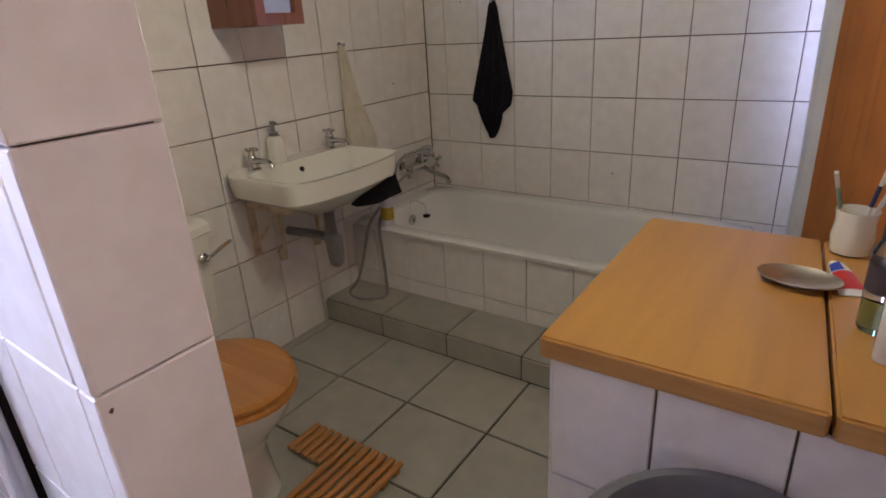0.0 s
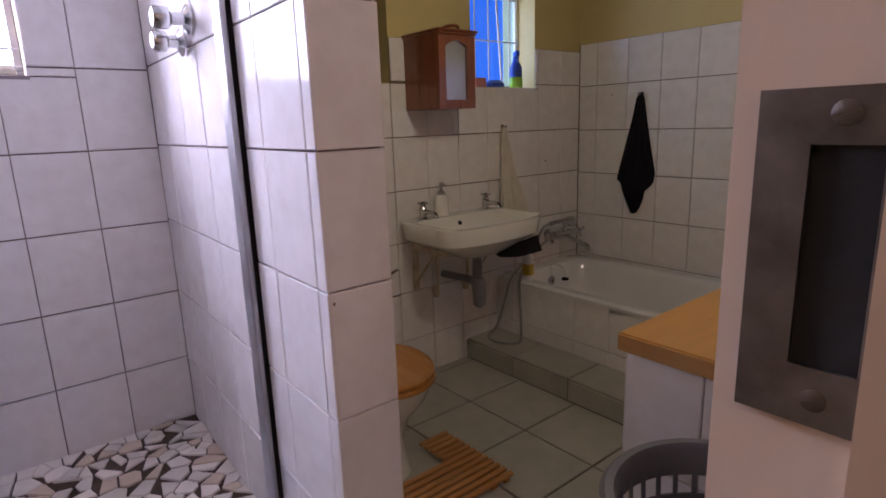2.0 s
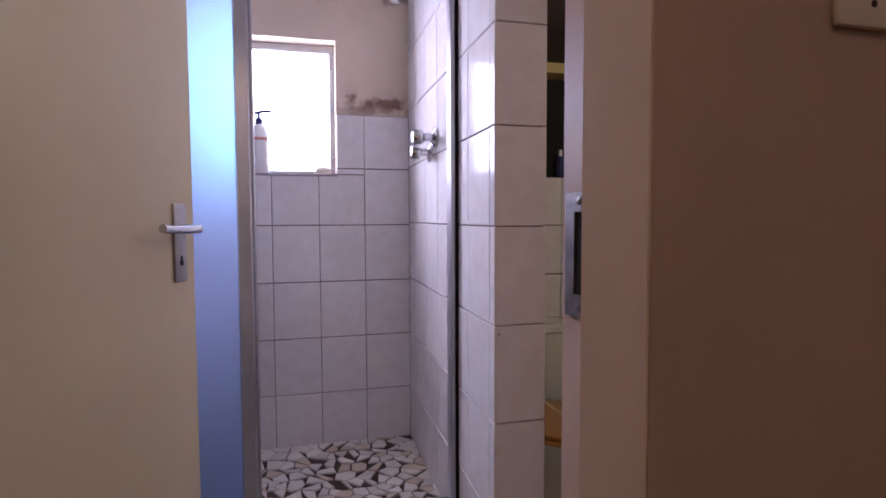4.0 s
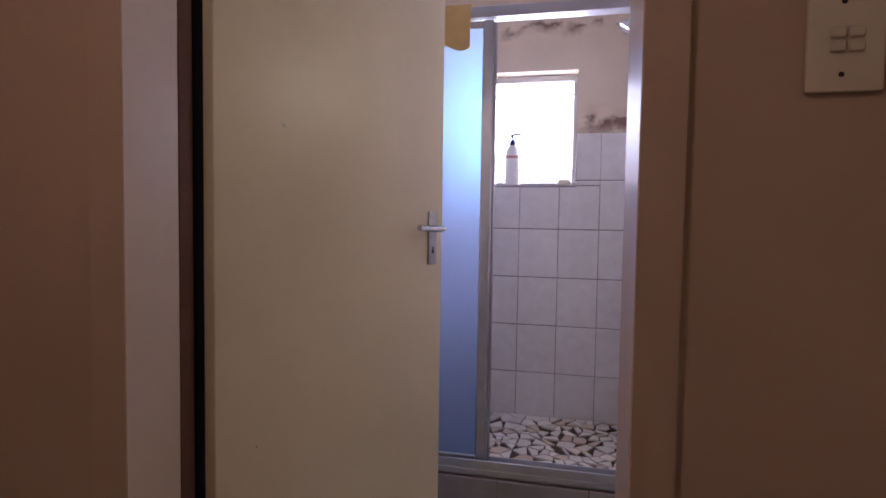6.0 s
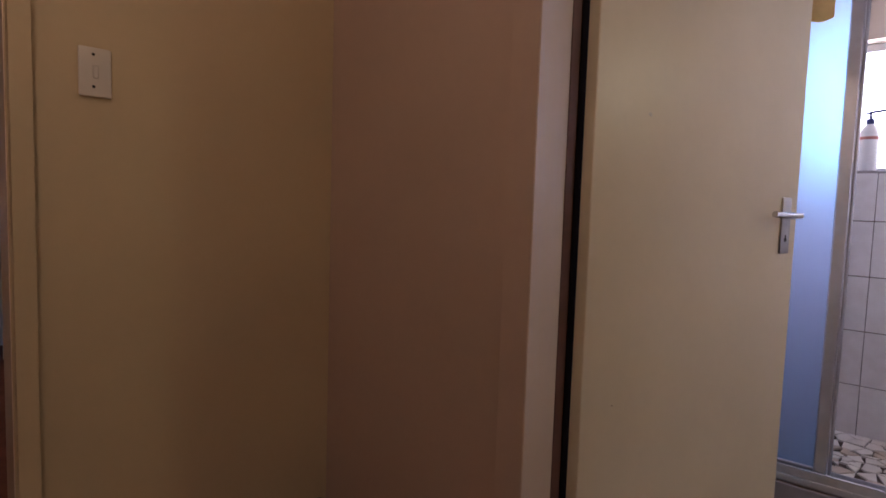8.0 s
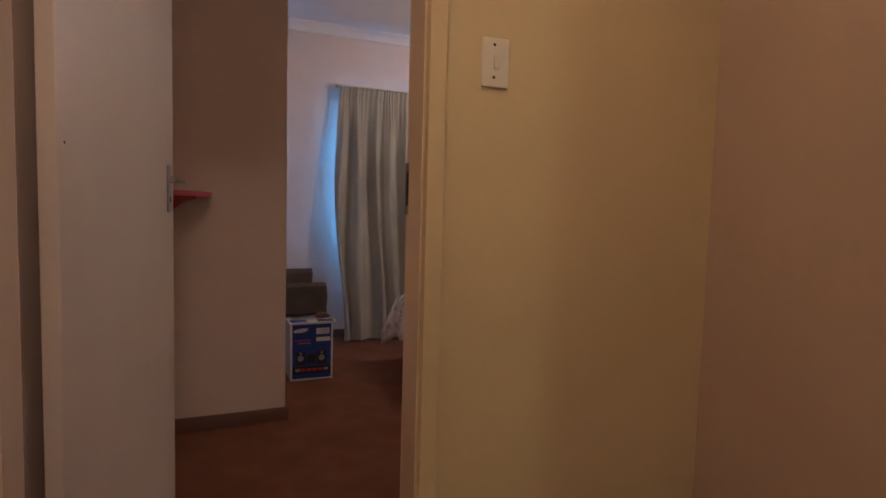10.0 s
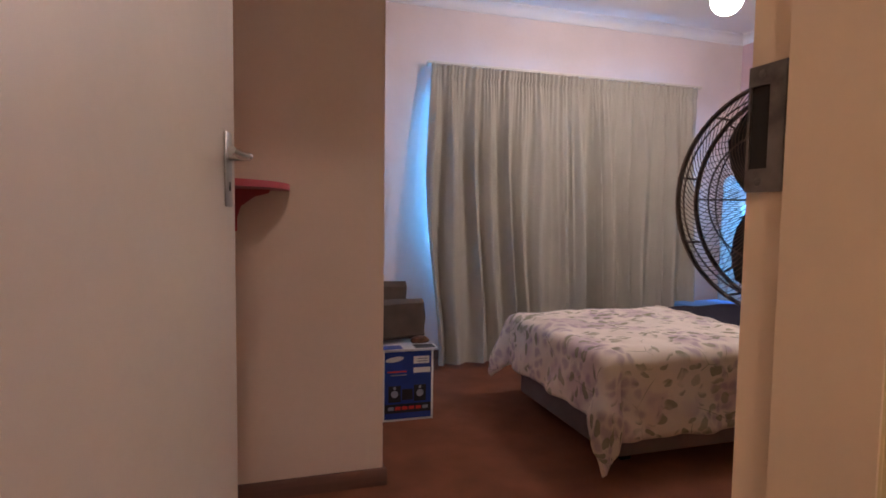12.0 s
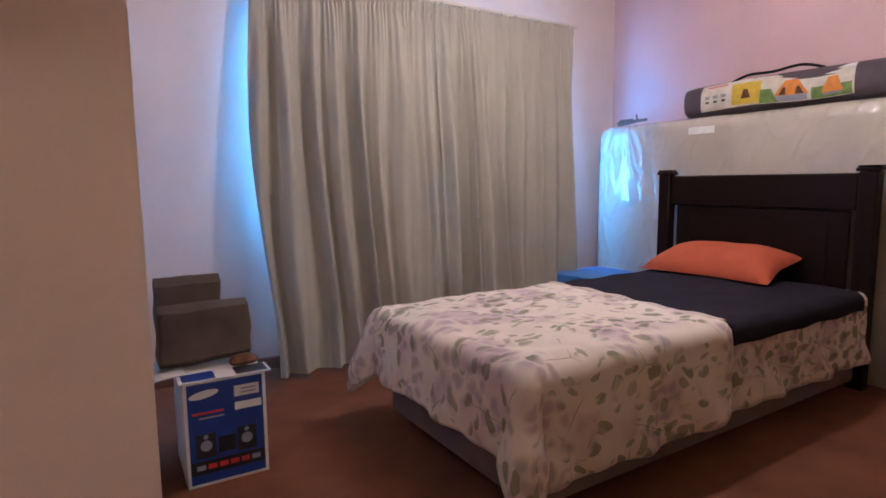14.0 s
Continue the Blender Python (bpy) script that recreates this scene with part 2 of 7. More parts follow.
M_BLUEP = mat("blue_plastic", (0.02, 0.07, 0.45), 0.3, var=0.05, scale=9, bump=0.0)
M_NAVYP = mat("dark_blue_plastic", (0.02, 0.03, 0.13), 0.35, var=0.05, scale=9, bump=0.0)
# blue of the window light is put into this base colour
M_CRATE = mat("crate_plastic_blue_lit", (0.06, 0.25, 0.62), 0.4, var=0.06, scale=8, bump=0.05)
M_LIME = mat("lime_liquid", (0.30, 0.62, 0.05), 0.2, var=0.05, scale=9, bump=0.0)
M_REDP = mat("red_print", (0.62, 0.04, 0.03), 0.4, var=0.06, scale=12, bump=0.0)
M_BLUEPR = mat("blue_carton_print", (0.012, 0.05, 0.30), 0.4, var=0.15, scale=7, bump=0.02)
M_WHPR = mat("white_carton_print", (0.74, 0.74, 0.74), 0.5, var=0.06, scale=14, bump=0.02)
M_BLPR = mat("black_carton_print", (0.015, 0.015, 0.022), 0.4, var=0.1, scale=14, bump=0.02)
M_GRPR = mat("grey_print_bar", (0.28, 0.30, 0.36), 0.5, var=0.1, scale=14, bump=0.0)
M_YELPR = mat("yellow_print", (0.66, 0.45, 0.05), 0.5, var=0.12, scale=30, bump=0.0)
M_ORPR = mat("orange_print", (0.70, 0.24, 0.03), 0.5, var=0.12, scale=30, bump=0.0)
M_GREENPR = mat("green_print", (0.16, 0.28, 0.07), 0.5, var=0.2, scale=30, bump=0.0)
M_BRPK = mat("brown_packet_foil", (0.16, 0.07, 0.035), 0.35, 0.3, var=0.3, scale=30, bump=0.3, bscale=60)
M_PINKP = mat("pink_carton", (0.62, 0.25, 0.20), 0.6, var=0.1, scale=14, bump=0.02)
M_PANEL = mat("cream_print_panel", (0.62, 0.58, 0.50), 0.45, var=0.14, scale=16, bump=0.02)
M_GREENB = glass_mat("pale_green_gel", (0.35, 0.62, 0.52), 0.05)
M_CLEAR = glass_mat("clear_glass", (0.95, 0.98, 1.0), 0.0)
M_BLUEGL = glass_mat("blue_tinted_pane", (0.35, 0.62, 1.0), 0.08)
# the window's blue glow and the lavender scatter are put into the glass tint
M_FROST = glass_mat("frosted_shower_panel", (0.15, 0.62, 1.0), 0.46)
_n, _l, _b = nodes_of(M_FROST)
_tr, _ms = _n.new("ShaderNodeBsdfTranslucent"), _n.new("ShaderNodeMixShader")
_tr.inputs["Color"].default_value = (0.20, 0.18, 0.235, 1)
_ms.inputs[0].default_value = 0.62
_l.new(_b.outputs[0], _ms.inputs[1]), _l.new(_tr.outputs[0], _ms.inputs[2])
_l.new(_ms.outputs[0], [x for x in _n if x.type == "OUTPUT_MATERIAL"][0].inputs[0])
M_GLOBE = mat("opal_lamp_glass", (1.0, 0.92, 0.85), 0.4, var=0.0, bump=0.0, emit=14.0)

# stained bare plaster over the shower tiles: two ragged brown bands where older fittings came off
M_STAIN = mat("stained_shower_plaster", (0.76, 0.62, 0.47), 0.75, var=0.07, scale=3, bump=0.4, bscale=30)
_n, _l, _b = nodes_of(M_STAIN)
_tc = [x for x in _n if x.type == "TEX_COORD"][0]
_sep = _n.new("ShaderNodeSeparateXYZ")
_l.new(_tc.outputs["Object"], _sep.inputs[0])
_wn = _n.new("ShaderNodeTexNoise")
_wn.inputs["Scale"].default_value, _wn.inputs["Detail"].default_value = 7, 8
_l.new(_tc.outputs["Object"], _wn.inputs["Vector"])
_zz = _n.new("ShaderNodeMath")
_zz.operation = "MULTIPLY_ADD"
_l.new(_wn.outputs["Fac"], _zz.inputs[0])
_zz.inputs[1].default_value = 0.16
_l.new(_sep.outputs["Z"], _zz.inputs[2])
_rmp = _n.new("ShaderNodeValToRGB")
_mr = _n.new("ShaderNodeMapRange")
_mr.inputs["From Min"].default_value, _mr.inputs["From Max"].default_value = 1.6, 2.6
_l.new(_zz.outputs[0], _mr.inputs["Value"]), _l.new(_mr.outputs[0], _rmp.inputs["Fac"])
_els = _rmp.color_ramp.elements
_els[0].position, _els[0].color = 0.0, (0.3, 0.3, 0.3, 1)
_els[1].position, _els[1].color = 1.0, (0, 0, 0, 1)
for _p, _v in ((0.18, 0.25), (0.235, 0.95), (0.27, 0.9), (0.285, 0.2), (0.35, 0.0), (0.70, 0.0), (0.725, 0.45), (0.745, 0.95), (0.765, 0.0)):
    _e = _els.new(_p)
    _e.color = (_v, _v, _v, 1)
_brk = _n.new("ShaderNodeTexNoise")
_brk.inputs["Scale"].default_value, _brk.inputs["Detail"].default_value = 11, 6
_l.new(_tc.outputs["Object"], _brk.inputs["Vector"])
_br = _n.new("ShaderNodeMapRange")
_br.inputs["From Min"].default_value, _br.inputs["From Max"].default_value = 0.38, 0.56
_l.new(_brk.outputs["Fac"], _br.inputs["Value"])
_mm = _n.new("ShaderNodeMath")
_mm.operation = "MULTIPLY"
_l.new(_rmp.outputs[0], _mm.inputs[0]), _l.new(_br.outputs[0], _mm.inputs[1])
_mx = _n.new("ShaderNodeMixRGB")
_mx.inputs["Color2"].default_value = (0.16, 0.075, 0.045, 1)
_old = [x for x in _n if x.type == "VALTORGB" and x != _rmp][0]
_l.new(_mm.outputs[0], _mx.inputs["Fac"]), _l.new(_old.outputs[0], _mx.inputs["Color1"]), _l.new(_mx.outputs[0], _b.inputs["Base Color"])


def floral_mat():
    """Quilt print: cream cotton with grey-green leaves and faded mauve blooms."""
    m = mat("floral_quilt_cotton", (0.74, 0.66, 0.60), 0.85, var=0.04, scale=5, bump=0.5, bscale=420, spec=0.1)
    n, l, b = nodes_of(m)
    tc = [x for x in n if x.type == "TEX_COORD"][0]
    base = [x for x in n if x.type == "VALTORGB"][0].outputs[0]

    def layer(col_in, colour, scale, lo, hi, gate_scale, gate_lo, squash, amount, seed):
        mp = n.new("ShaderNodeMapping")
        mp.inputs["Location"].default_value = (seed, seed * 0.7, seed * 0.3)
        mp.inputs["Rotation"].default_value = (0, 0, 0.9 * seed)
        mp.inputs["Scale"].default_value = squash
        wz = n.new("ShaderNodeTexNoise")
        wz.inputs["Scale"].default_value = 9
        l.new(tc.outputs["UV"], wz.inputs["Vector"])
        ma = n.new("ShaderNodeMixRGB")
        ma.blend_type, ma.inputs["Fac"].default_value = "LINEAR_LIGHT", 0.05
        l.new(tc.outputs["UV"], ma.inputs["Color1"]), l.new(wz.outputs["Color"], ma.inputs["Color2"])
        l.new(ma.outputs[0], mp.inputs["Vector"])
        vo = n.new("ShaderNodeTexVoronoi")
        vo.voronoi_dimensions = "2D"
        vo.inputs["Scale"].default_value = scale
        l.new(mp.outputs[0], vo.inputs["Vector"])
        mr = n.new("ShaderNodeMapRange")
        mr.inputs["From Min"].default_value, mr.inputs["From Max"].default_value = hi, lo
        l.new(vo.outputs["Distance"], mr.inputs["Value"])
        gn = n.new("ShaderNodeTexNoise")
        gn.inputs["Scale"].default_value = gate_scale
        l.new(mp.outputs[0], gn.inputs["Vector"])
        gr = n.new("ShaderNodeMapRange")
        gr.inputs["From Min"].default_value, gr.inputs["From Max"].default_value = gate_lo, gate_lo + 0.05
        l.new(gn.outputs["Fac"], gr.inputs["Value"])
        mu = n.new("ShaderNodeMath")
        mu.operation = "MULTIPLY"
        l.new(mr.outputs[0], mu.inputs[0]), l.new(gr.outputs[0], mu.inputs[1])
        m2 = n.new("ShaderNodeMath")
        m2.operation, m2.inputs[1].default_value = "MULTIPLY", amount
        l.new(mu.outputs[0], m2.inputs[0])
        mx = n.new("ShaderNodeMixRGB")
        mx.inputs["Color2"].default_value = (*colour, 1)
        l.new(m2.outputs[0], mx.inputs["Fac"]), l.new(col_in, mx.inputs["Color1"])
        return mx.outputs[0]

    def stems(col_in, colour, scale, width, seed):
        # thin wandering stalks along cell borders, broken by a coarse noise
        mp = n.new("ShaderNodeMapping")
        mp.inputs["Location"].default_value = (seed, seed * 0.4, seed * 0.8)
        l.new(tc.outputs["UV"], mp.inputs["Vector"])
        vo = n.new("ShaderNodeTexVoronoi")
        vo.voronoi_dimensions = "2D"
        vo.feature, vo.inputs["Scale"].default_value = "DISTANCE_TO_EDGE", scale
        l.new(mp.outputs[0], vo.inputs["Vector"])
        mr = n.new("ShaderNodeMapRange")
        mr.inputs["From Min"].default_value, mr.inputs["From Max"].default_value = width, width * 0.4
        l.new(vo.outputs["Distance"], mr.inputs["Value"])
        gn = n.new("ShaderNodeTexNoise")
        gn.inputs["Scale"].default_value = 5.0
        l.new(mp.outputs[0], gn.inputs["Vector"])
        gr = n.new("ShaderNodeMapRange")
        gr.inputs["From Min"].default_value, gr.inputs["From Max"].default_value = 0.5, 0.56
        l.new(gn.outputs["Fac"], gr.inputs["Value"])
        mu = n.new("ShaderNodeMath")
        mu.operation = "MULTIPLY"
        l.new(mr.outputs[0], mu.inputs[0]), l.new(gr.outputs[0], mu.inputs[1])
        mx = n.new("ShaderNodeMixRGB")
        mx.inputs["Color2"].default_value = (*colour, 1)
        l.new(mu.outputs[0], mx.inputs["Fac"]), l.new(col_in, mx.inputs["Color1"])
        return mx.outputs[0]

    c = layer(base, (0.50, 0.37, 0.43), 4.2, 0.20, 0.42, 2.6, 0.42, (1, 1, 1), 0.55, 1.0)
    c = layer(c, (0.31, 0.22, 0.31), 15.0, 0.16, 0.44, 2.6, 0.48, (1, 1, 1), 0.58, 1.0)
    c = stems(c, (0.30, 0.28, 0.20), 5.0, 0.010, 3.0)
    c = layer(c, (0.175, 0.185, 0.115), 9.2, 0.23, 0.27, 3.6, 0.53, (1, 1.45, 1), 0.78, 2.3)
    c = layer(c, (0.20, 0.21, 0.13), 9.0, 0.22, 0.26, 3.6, 0.53, (1, 1.5, 1), 0.76, 4.1)
    c = layer(c, (0.26, 0.26, 0.17), 10.4, 0.22, 0.26, 3.6, 0.54, (1, 1.5, 1), 0.70, 7.7)
    c = layer(c, (0.24, 0.24, 0.16), 11.0, 0.21, 0.25, 3.6, 0.54, (1, 1.6, 1), 0.70, 11.3)
    l.new(c, b.inputs["Base Color"])
    return m


M_FLORAL = floral_mat()
M_BIND = mat("cream_binding_cotton", (0.66, 0.57, 0.50), 0.85, var=0.06, scale=9, bump=0.5, bscale=420, spec=0.1)


def plastic_wrap_mat():
    """White mattress ticking under crumpled clear film."""
    m = mat("film_wrapped_ticking", (0.47, 0.415, 0.36), 0.22, var=0.05, scale=4, bump=0.0, coat=1.0)
    n, l, b = nodes_of(m)
    tc = [x for x in n if x.type == "TEX_COORD"][0]
    wv = n.new("ShaderNodeTexNoise")
    wv.noise_type = "RIDGED_MULTIFRACTAL"
    wv.inputs["Scale"].default_value, wv.inputs["Detail"].default_value, wv.inputs["Distortion"].default_value = 5.0, 2.0, 1.2
    mp = n.new("ShaderNodeMapping")
    mp.inputs["Scale"].default_value, mp.inputs["Rotation"].default_value = (1, 1.5, 0.8), (0.5, 0.0, 0.0)
    l.new(tc.outputs["Object"], mp.inputs["Vector"]), l.new(mp.outputs[0], wv.inputs["Vector"])
    for strength, target in ((0.30, "Normal"), (1.0, "Coat Normal")):
        bp = n.new("ShaderNodeBump")
        bp.inputs["Strength"].default_value, bp.inputs["Distance"].default_value = strength, 0.05
        l.new(wv.outputs["Fac"], bp.inputs["Height"]), l.new(bp.outputs[0], b.inputs[target])
    b.inputs["Coat Roughness"].default_value = 0.06
    return m


M_FILM = plastic_wrap_mat()


# ---- building helpers ----
def box(bm, x0, x1, y0, y1, z0, z1, bevel=0.0, seg=1):
    r = bmesh.ops.create_cube(bm, size=1)
    vs = r["verts"]
    for v in vs:
        v.co = Vector(((x0 + x1) / 2 + v.co.x * (x1 - x0), (y0 + y1) / 2 + v.co.y * (y1 - y0), (z0 + z1) / 2 + v.co.z * (z1 - z0)))
    if bevel:
        es = {e for v in vs for e in v.link_edges}
        bmesh.ops.bevel(bm, geom=list(es), offset=bevel, segments=seg, affect="EDGES", profile=0.5)
    return bm


def cube(*a, **k):
    return box(bmesh.new(), *a, **k)


def loft(bm, rings, cap0=True, cap1=True, closed=True):
    """Skin over rings of points."""
    vv = [[bm.verts.new(p) for p in r] for r in rings]
    k = len(vv[0])
    for a, b in zip(vv, vv[1:]):
        for i in range(k if closed else k - 1):
            j = (i + 1) % k
            bm.faces.new((a[i], a[j], b[j], b[i]))
    if cap0:
        bm.faces.new(vv[0][::-1])
    if cap1:
        bm.faces.new(vv[-1])
    return bm


def ring(cx, cy, z, rx, ry, n=24, power=2.0):
    pts = []
    for i in range(n):
        a = 2 * math.pi * i / n
        c, s = math.cos(a), math.sin(a)
        f = (abs(c) ** power + abs(s) ** power) ** (-1 / power)
        pts.append((cx + rx * c * f, cy + ry * s * f, z))
    return pts


def lathe(bm, prof, cx=0, cy=0, n=20, cap0=True, cap1=True):
    return loft(bm, [ring(cx, cy, z, r, r, n) for r, z in prof], cap0, cap1)


def tube(bm, pts, r, n=8, cap=True):
    """Round bar along a line of points; r may be a list."""
    P = [Vector(p) for p in pts]
    rings = []
    up = Vector((0, 0, 1))
    for i, p in enumerate(P):
        d = (P[min(i + 1, len(P) - 1)] - P[max(i - 1, 0)]).normalized()
        a = d.cross(up)
        if a.length < 0.05:
            a = d.cross(Vector((1, 0, 0)))
        a.normalize()
        b = d.cross(a).normalized()
        if rings and (Vector(rings[-1][0]) - P[i - 1]).dot(a) < -0.5 * abs((Vector(rings[-1][0]) - P[i - 1]).length):
            a, b = -a, -b
        rr = r[i] if isinstance(r, (list, tuple)) else r
        rings.append([tuple(p + a * rr * math.cos(2 * math.pi * k / n) + b * rr * math.sin(2 * math.pi * k / n)) for k in range(n)])
    return loft(bm, rings, cap, cap)


def curve_pts(ctrl, n=40):
    """Smooth line through control points."""
    C = [Vector(c) for c in ctrl]
    out = []
    m = len(C) - 1
    for k in range(n + 1):
        t = k / n * m
        i = min(int(t), m - 1)
        f = t - i
        p0, p1, p2, p3 = C[max(i - 1, 0)], C[i], C[i + 1], C[min(i + 2, m)]
        out.append(0.5 * ((2 * p1) + (p2 - p0) * f + (2 * p0 - 5 * p1 + 4 * p2 - p3) * f * f + (3 * p1 - p0 - 3 * p2 + p3) * f ** 3))
    return out


def to_mesh(name, bm, material, smooth=True):
    bmesh.ops.recalc_face_normals(bm, faces=bm.faces)
    me = bpy.data.meshes.new(name)
    bm.to_mesh(me)
    bm.free()
    me.materials.append(material)
    if smooth:
        for p in me.polygons:
            p.use_smooth = True
        me.set_sharp_from_angle(angle=radians(38))
    return me


def part(name, bm, material, parent, label="", m=None):
    ob = new(name, to_mesh(name, bm, material))
    ob.parent = parent
    if m is not None:
        ob.matrix_basis = m
    if label:
        ob["label"] = label
    return ob


def thing(name, label, category, m=None, group="", kind=""):
    ob = new(name)
    ob.empty_display_size = 0.1
    if m is not None:
        ob.matrix_basis = m
    return tagged(ob, label, category, group, kind)


def solo(name, bm, material, label, category="", kind="", m=None, group=""):
    ob = new(name, to_mesh(name, bm, material))
    if m is not None:
        ob.matrix_basis = m
    return tagged(ob, label, category or name.replace("_", " "), group, kind)


def structure(name, bm, material, label, category="wall"):
    return solo(name, bm, material, label, category, "structure")


TILE_CACHE = {}


def tile_mesh(w, h, t, material, ch=0.002):
    key = (round(w, 3), round(h, 3), t, material.name)
    if key not in TILE_CACHE:
        w, h = key[0], key[1]
        c = min(ch, w / 4, h / 4)
        v = [(0, 0, 0), (w, 0, 0), (w, h, 0), (0, h, 0), (0, 0, t - c), (w, 0, t - c), (w, h, t - c), (0, h, t - c), (c, c, t), (w - c, c, t), (w - c, h - c, t), (c, h - c, t)]
        f = [(0, 1, 5, 4), (1, 2, 6, 5), (2, 3, 7, 6), (3, 0, 4, 7), (4, 5, 9, 8), (5, 6, 10, 9), (6, 7, 11, 10), (7, 4, 8, 11), (8, 9, 10, 11)]
        me = bpy.data.meshes.new("tile")
        me.from_pydata(v, [], f)
        me.materials.append(material)
        TILE_CACHE[key] = me
    return TILE_CACHE[key]


def tiles(parent, origin, u, n, w, h, tw, th, u0, v0, material, holes=(), gap=0.0036, t=0.008, v=None, jitter=0.0006, gap_u=None):
    """Tiles over a w x h face; u runs along it, n out of it; u0, v0: where a joint lies. holes: (ua, ub, va, vb)."""
    u, n = Vector(u).normalized(), Vector(n).normalized()
    v = Vector(v).normalized() if v else n.cross(u)
    o = Vector(origin)
    gap_u = gap if gap_u is None else gap_u
    us = [0.0] + [x for x in (u0 + k * tw for k in range(-60, 60)) if 0.012 < x < w - 0.012] + [w]
    vs = [0.0] + [x for x in (v0 + k * th for k in range(-60, 60)) if 0.012 < x < h - 0.012] + [h]
    for a, b in zip(us, us[1:]):
        for c, d in zip(vs, vs[1:]):
            cells = [(a, b, c, d)]
            for ha, hb, hc, hd in holes:
                nxt = []
                for (p, q, r, s) in cells:
                    if q <= ha or p >= hb or s <= hc or r >= hd:
                        nxt.append((p, q, r, s))
                        continue
                    if r < hc:
                        nxt.append((p, q, r, hc))
                    if s > hd:
                        nxt.append((p, q, hd, s))
                    r2, s2 = max(r, hc), min(s, hd)
                    if p < ha:
                        nxt.append((p, ha, r2, s2))
                    if q > hb:
                        nxt.append((hb, q, r2, s2))
                cells = nxt
            for (p, q, r, s) in cells:
                if q - p < 0.012 or s - r < 0.012:
                    continue
                ob = new("tile", tile_mesh(q - p - gap_u, s - r - gap, t, material))
                j = random.uniform(-jitter, jitter)
                pos = o + u * (p + gap_u / 2) + v * (r + gap / 2) + n * j
                ob.matrix_basis = Matrix(((u.x, v.x, n.x, pos.x), (u.y, v.y, n.y, pos.y), (u.z, v.z, n.z, pos.z), (0, 0, 0, 1)))
                ob.parent = parent


# ---- plan ----
XS, XW, YT, XE, XH = -1.84, -1.754, 2.852, 0.265, 0.402
YS, YB = -0.75, 0.55
HS, HSB = -1.49, -1.66
XHC, HSC = 0.335, -1.420  # the hall's inner corner, a little out of square
XP, YC = -2.44, -5.29

# ---- large structure: bathroom ----
bm = cube(-2.09, XS, 0.55, 1.10, 0, 2.7)
box(bm, -2.09, XS, 1.469, 1.97, 0, 2.7)
box(bm, -2.09, XS, 2.45, YT, 0, 2.7)
box(bm, -2.09, XS, 1.10, 1.469, 0, 1.46)
box(bm, -2.09, XS, 1.10, 1.469, 1.99, 2.7)
box(bm, -2.09, -1.98, 1.10, 1.469, 1.46, 1.99)
box(bm, -2.09, XS, 1.97, 2.45, 0, 1.445)
box(bm, -2.09, XS, 1.97, 2.45, 1.96, 2.7)
wall_basin = structure("wall_basin_side", bm, M_YELLOW, "yellow painted bathroom wall tiled up to shoulder height")
part("grout_bed", cube(XS, XS + 0.003, 0.55, 1.10, 0, 1.66), M_GROUT, wall_basin)
for a, b, c, d in ((1.10, 1.469, 0, 1.46), (1.469, 1.97, 0, 1.66), (1.97, 2.45, 0, 1.445), (2.45, YT, 0, 1.66)):
    part("grout_bed", cube(XS, XS + 0.003, a, b, c, d), M_GROUT, wall_basin)

bm = cube(-2.0, XW, YS - 0.2, -0.45, 0, 2.7)
box(bm, -2.0, XW, 0.113, 0.55, 0, 2.7)
box(bm, -2.0, XW, -0.45, 0.113, 0, 1.45)
box(bm, -2.0, XW, -0.45, 0.113, 2.04, 2.7)
wall_shower = structure("wall_shower_window", bm, M_STAIN, "shower wall of stained bare plaster above cream tiles")
part("grout_bed", cube(XW, XW + 0.003, YS, 0.45, 0.2, 1.45), M_GROUT, wall_shower)
part("grout_bed", cube(XW, XW + 0.003, 0.113, 0.45, 1.45, 1.717), M_GROUT, wall_shower)
part("grout_bed", cube(XW, XW + 0.003, YS, -0.45, 1.45, 1.717), M_GROUT, wall_shower)

# partition between shower and basin: its end is the tiled column
bm = bmesh.new()
foot = [(-0.521, 0.414), (-0.521, 0.541), (XS, 0.541), (XW, 0.448)]
loft(bm, [[(x, y, 0) for x, y in foot], [(x, y, 2.449) for x, y in foot]])
wall_part = structure("wall_partition", bm, M_GROUT, "low-tiled partition wall between shower and toilet")

bm = cube(-2.1, 0.6, YT, YT + 0.2, 0, 2.7)
wall_north = structure("wall_tub_side", bm, M_YELLOW, "yellow painted wall behind the bath, tiled below")
part("grout_bed", cube(XS, XE, YT - 0.003, YT, 0, 1.70), M_GROUT, wall_north)

bm = cube(XE, XH, 0.252, 1.85, 0, 2.7)
box(bm, XE, XH, 1.85, 2.70, 0, 0.95)
box(bm, XE, XH, 1.85, 2.70, 1.95, 2.7)
box(bm, XE, XH, 2.70, YT, 0, 2.7)
box(bm, XE, XH, -0.682, 0.252, 2.08, 2.7)
foot = [(XE, -0.682), (XH, -0.682), (XHC, HSC), (XHC - 0.02, HSC - 0.1), (XE, HSC - 0.1)]
loft(bm, [[(x, y, 0) for x, y in foot], [(x, y, 2.7) for x, y in foot]])
structure("wall_bath_door", bm, M_HALLW, "dull pinkish tan wall holding the bathroom door frame")
# unseen wall, made white as a reflector for the shower floor
structure("wall_bath_south", cube(-2.0, XE, YS - 0.2, YS, 0, 2.7), M_CEIL, "unseen wall closing the shower, white to bounce light")

structure("floor_bath", cube(-2.1, XHC - 0.02, YS - 0.2, YT + 0.2, -0.12, -0.008), M_GROUT_F, "dark grout bed under grey floor tiles", "floor")
floor_bath = bpy.data.objects["floor_bath"]
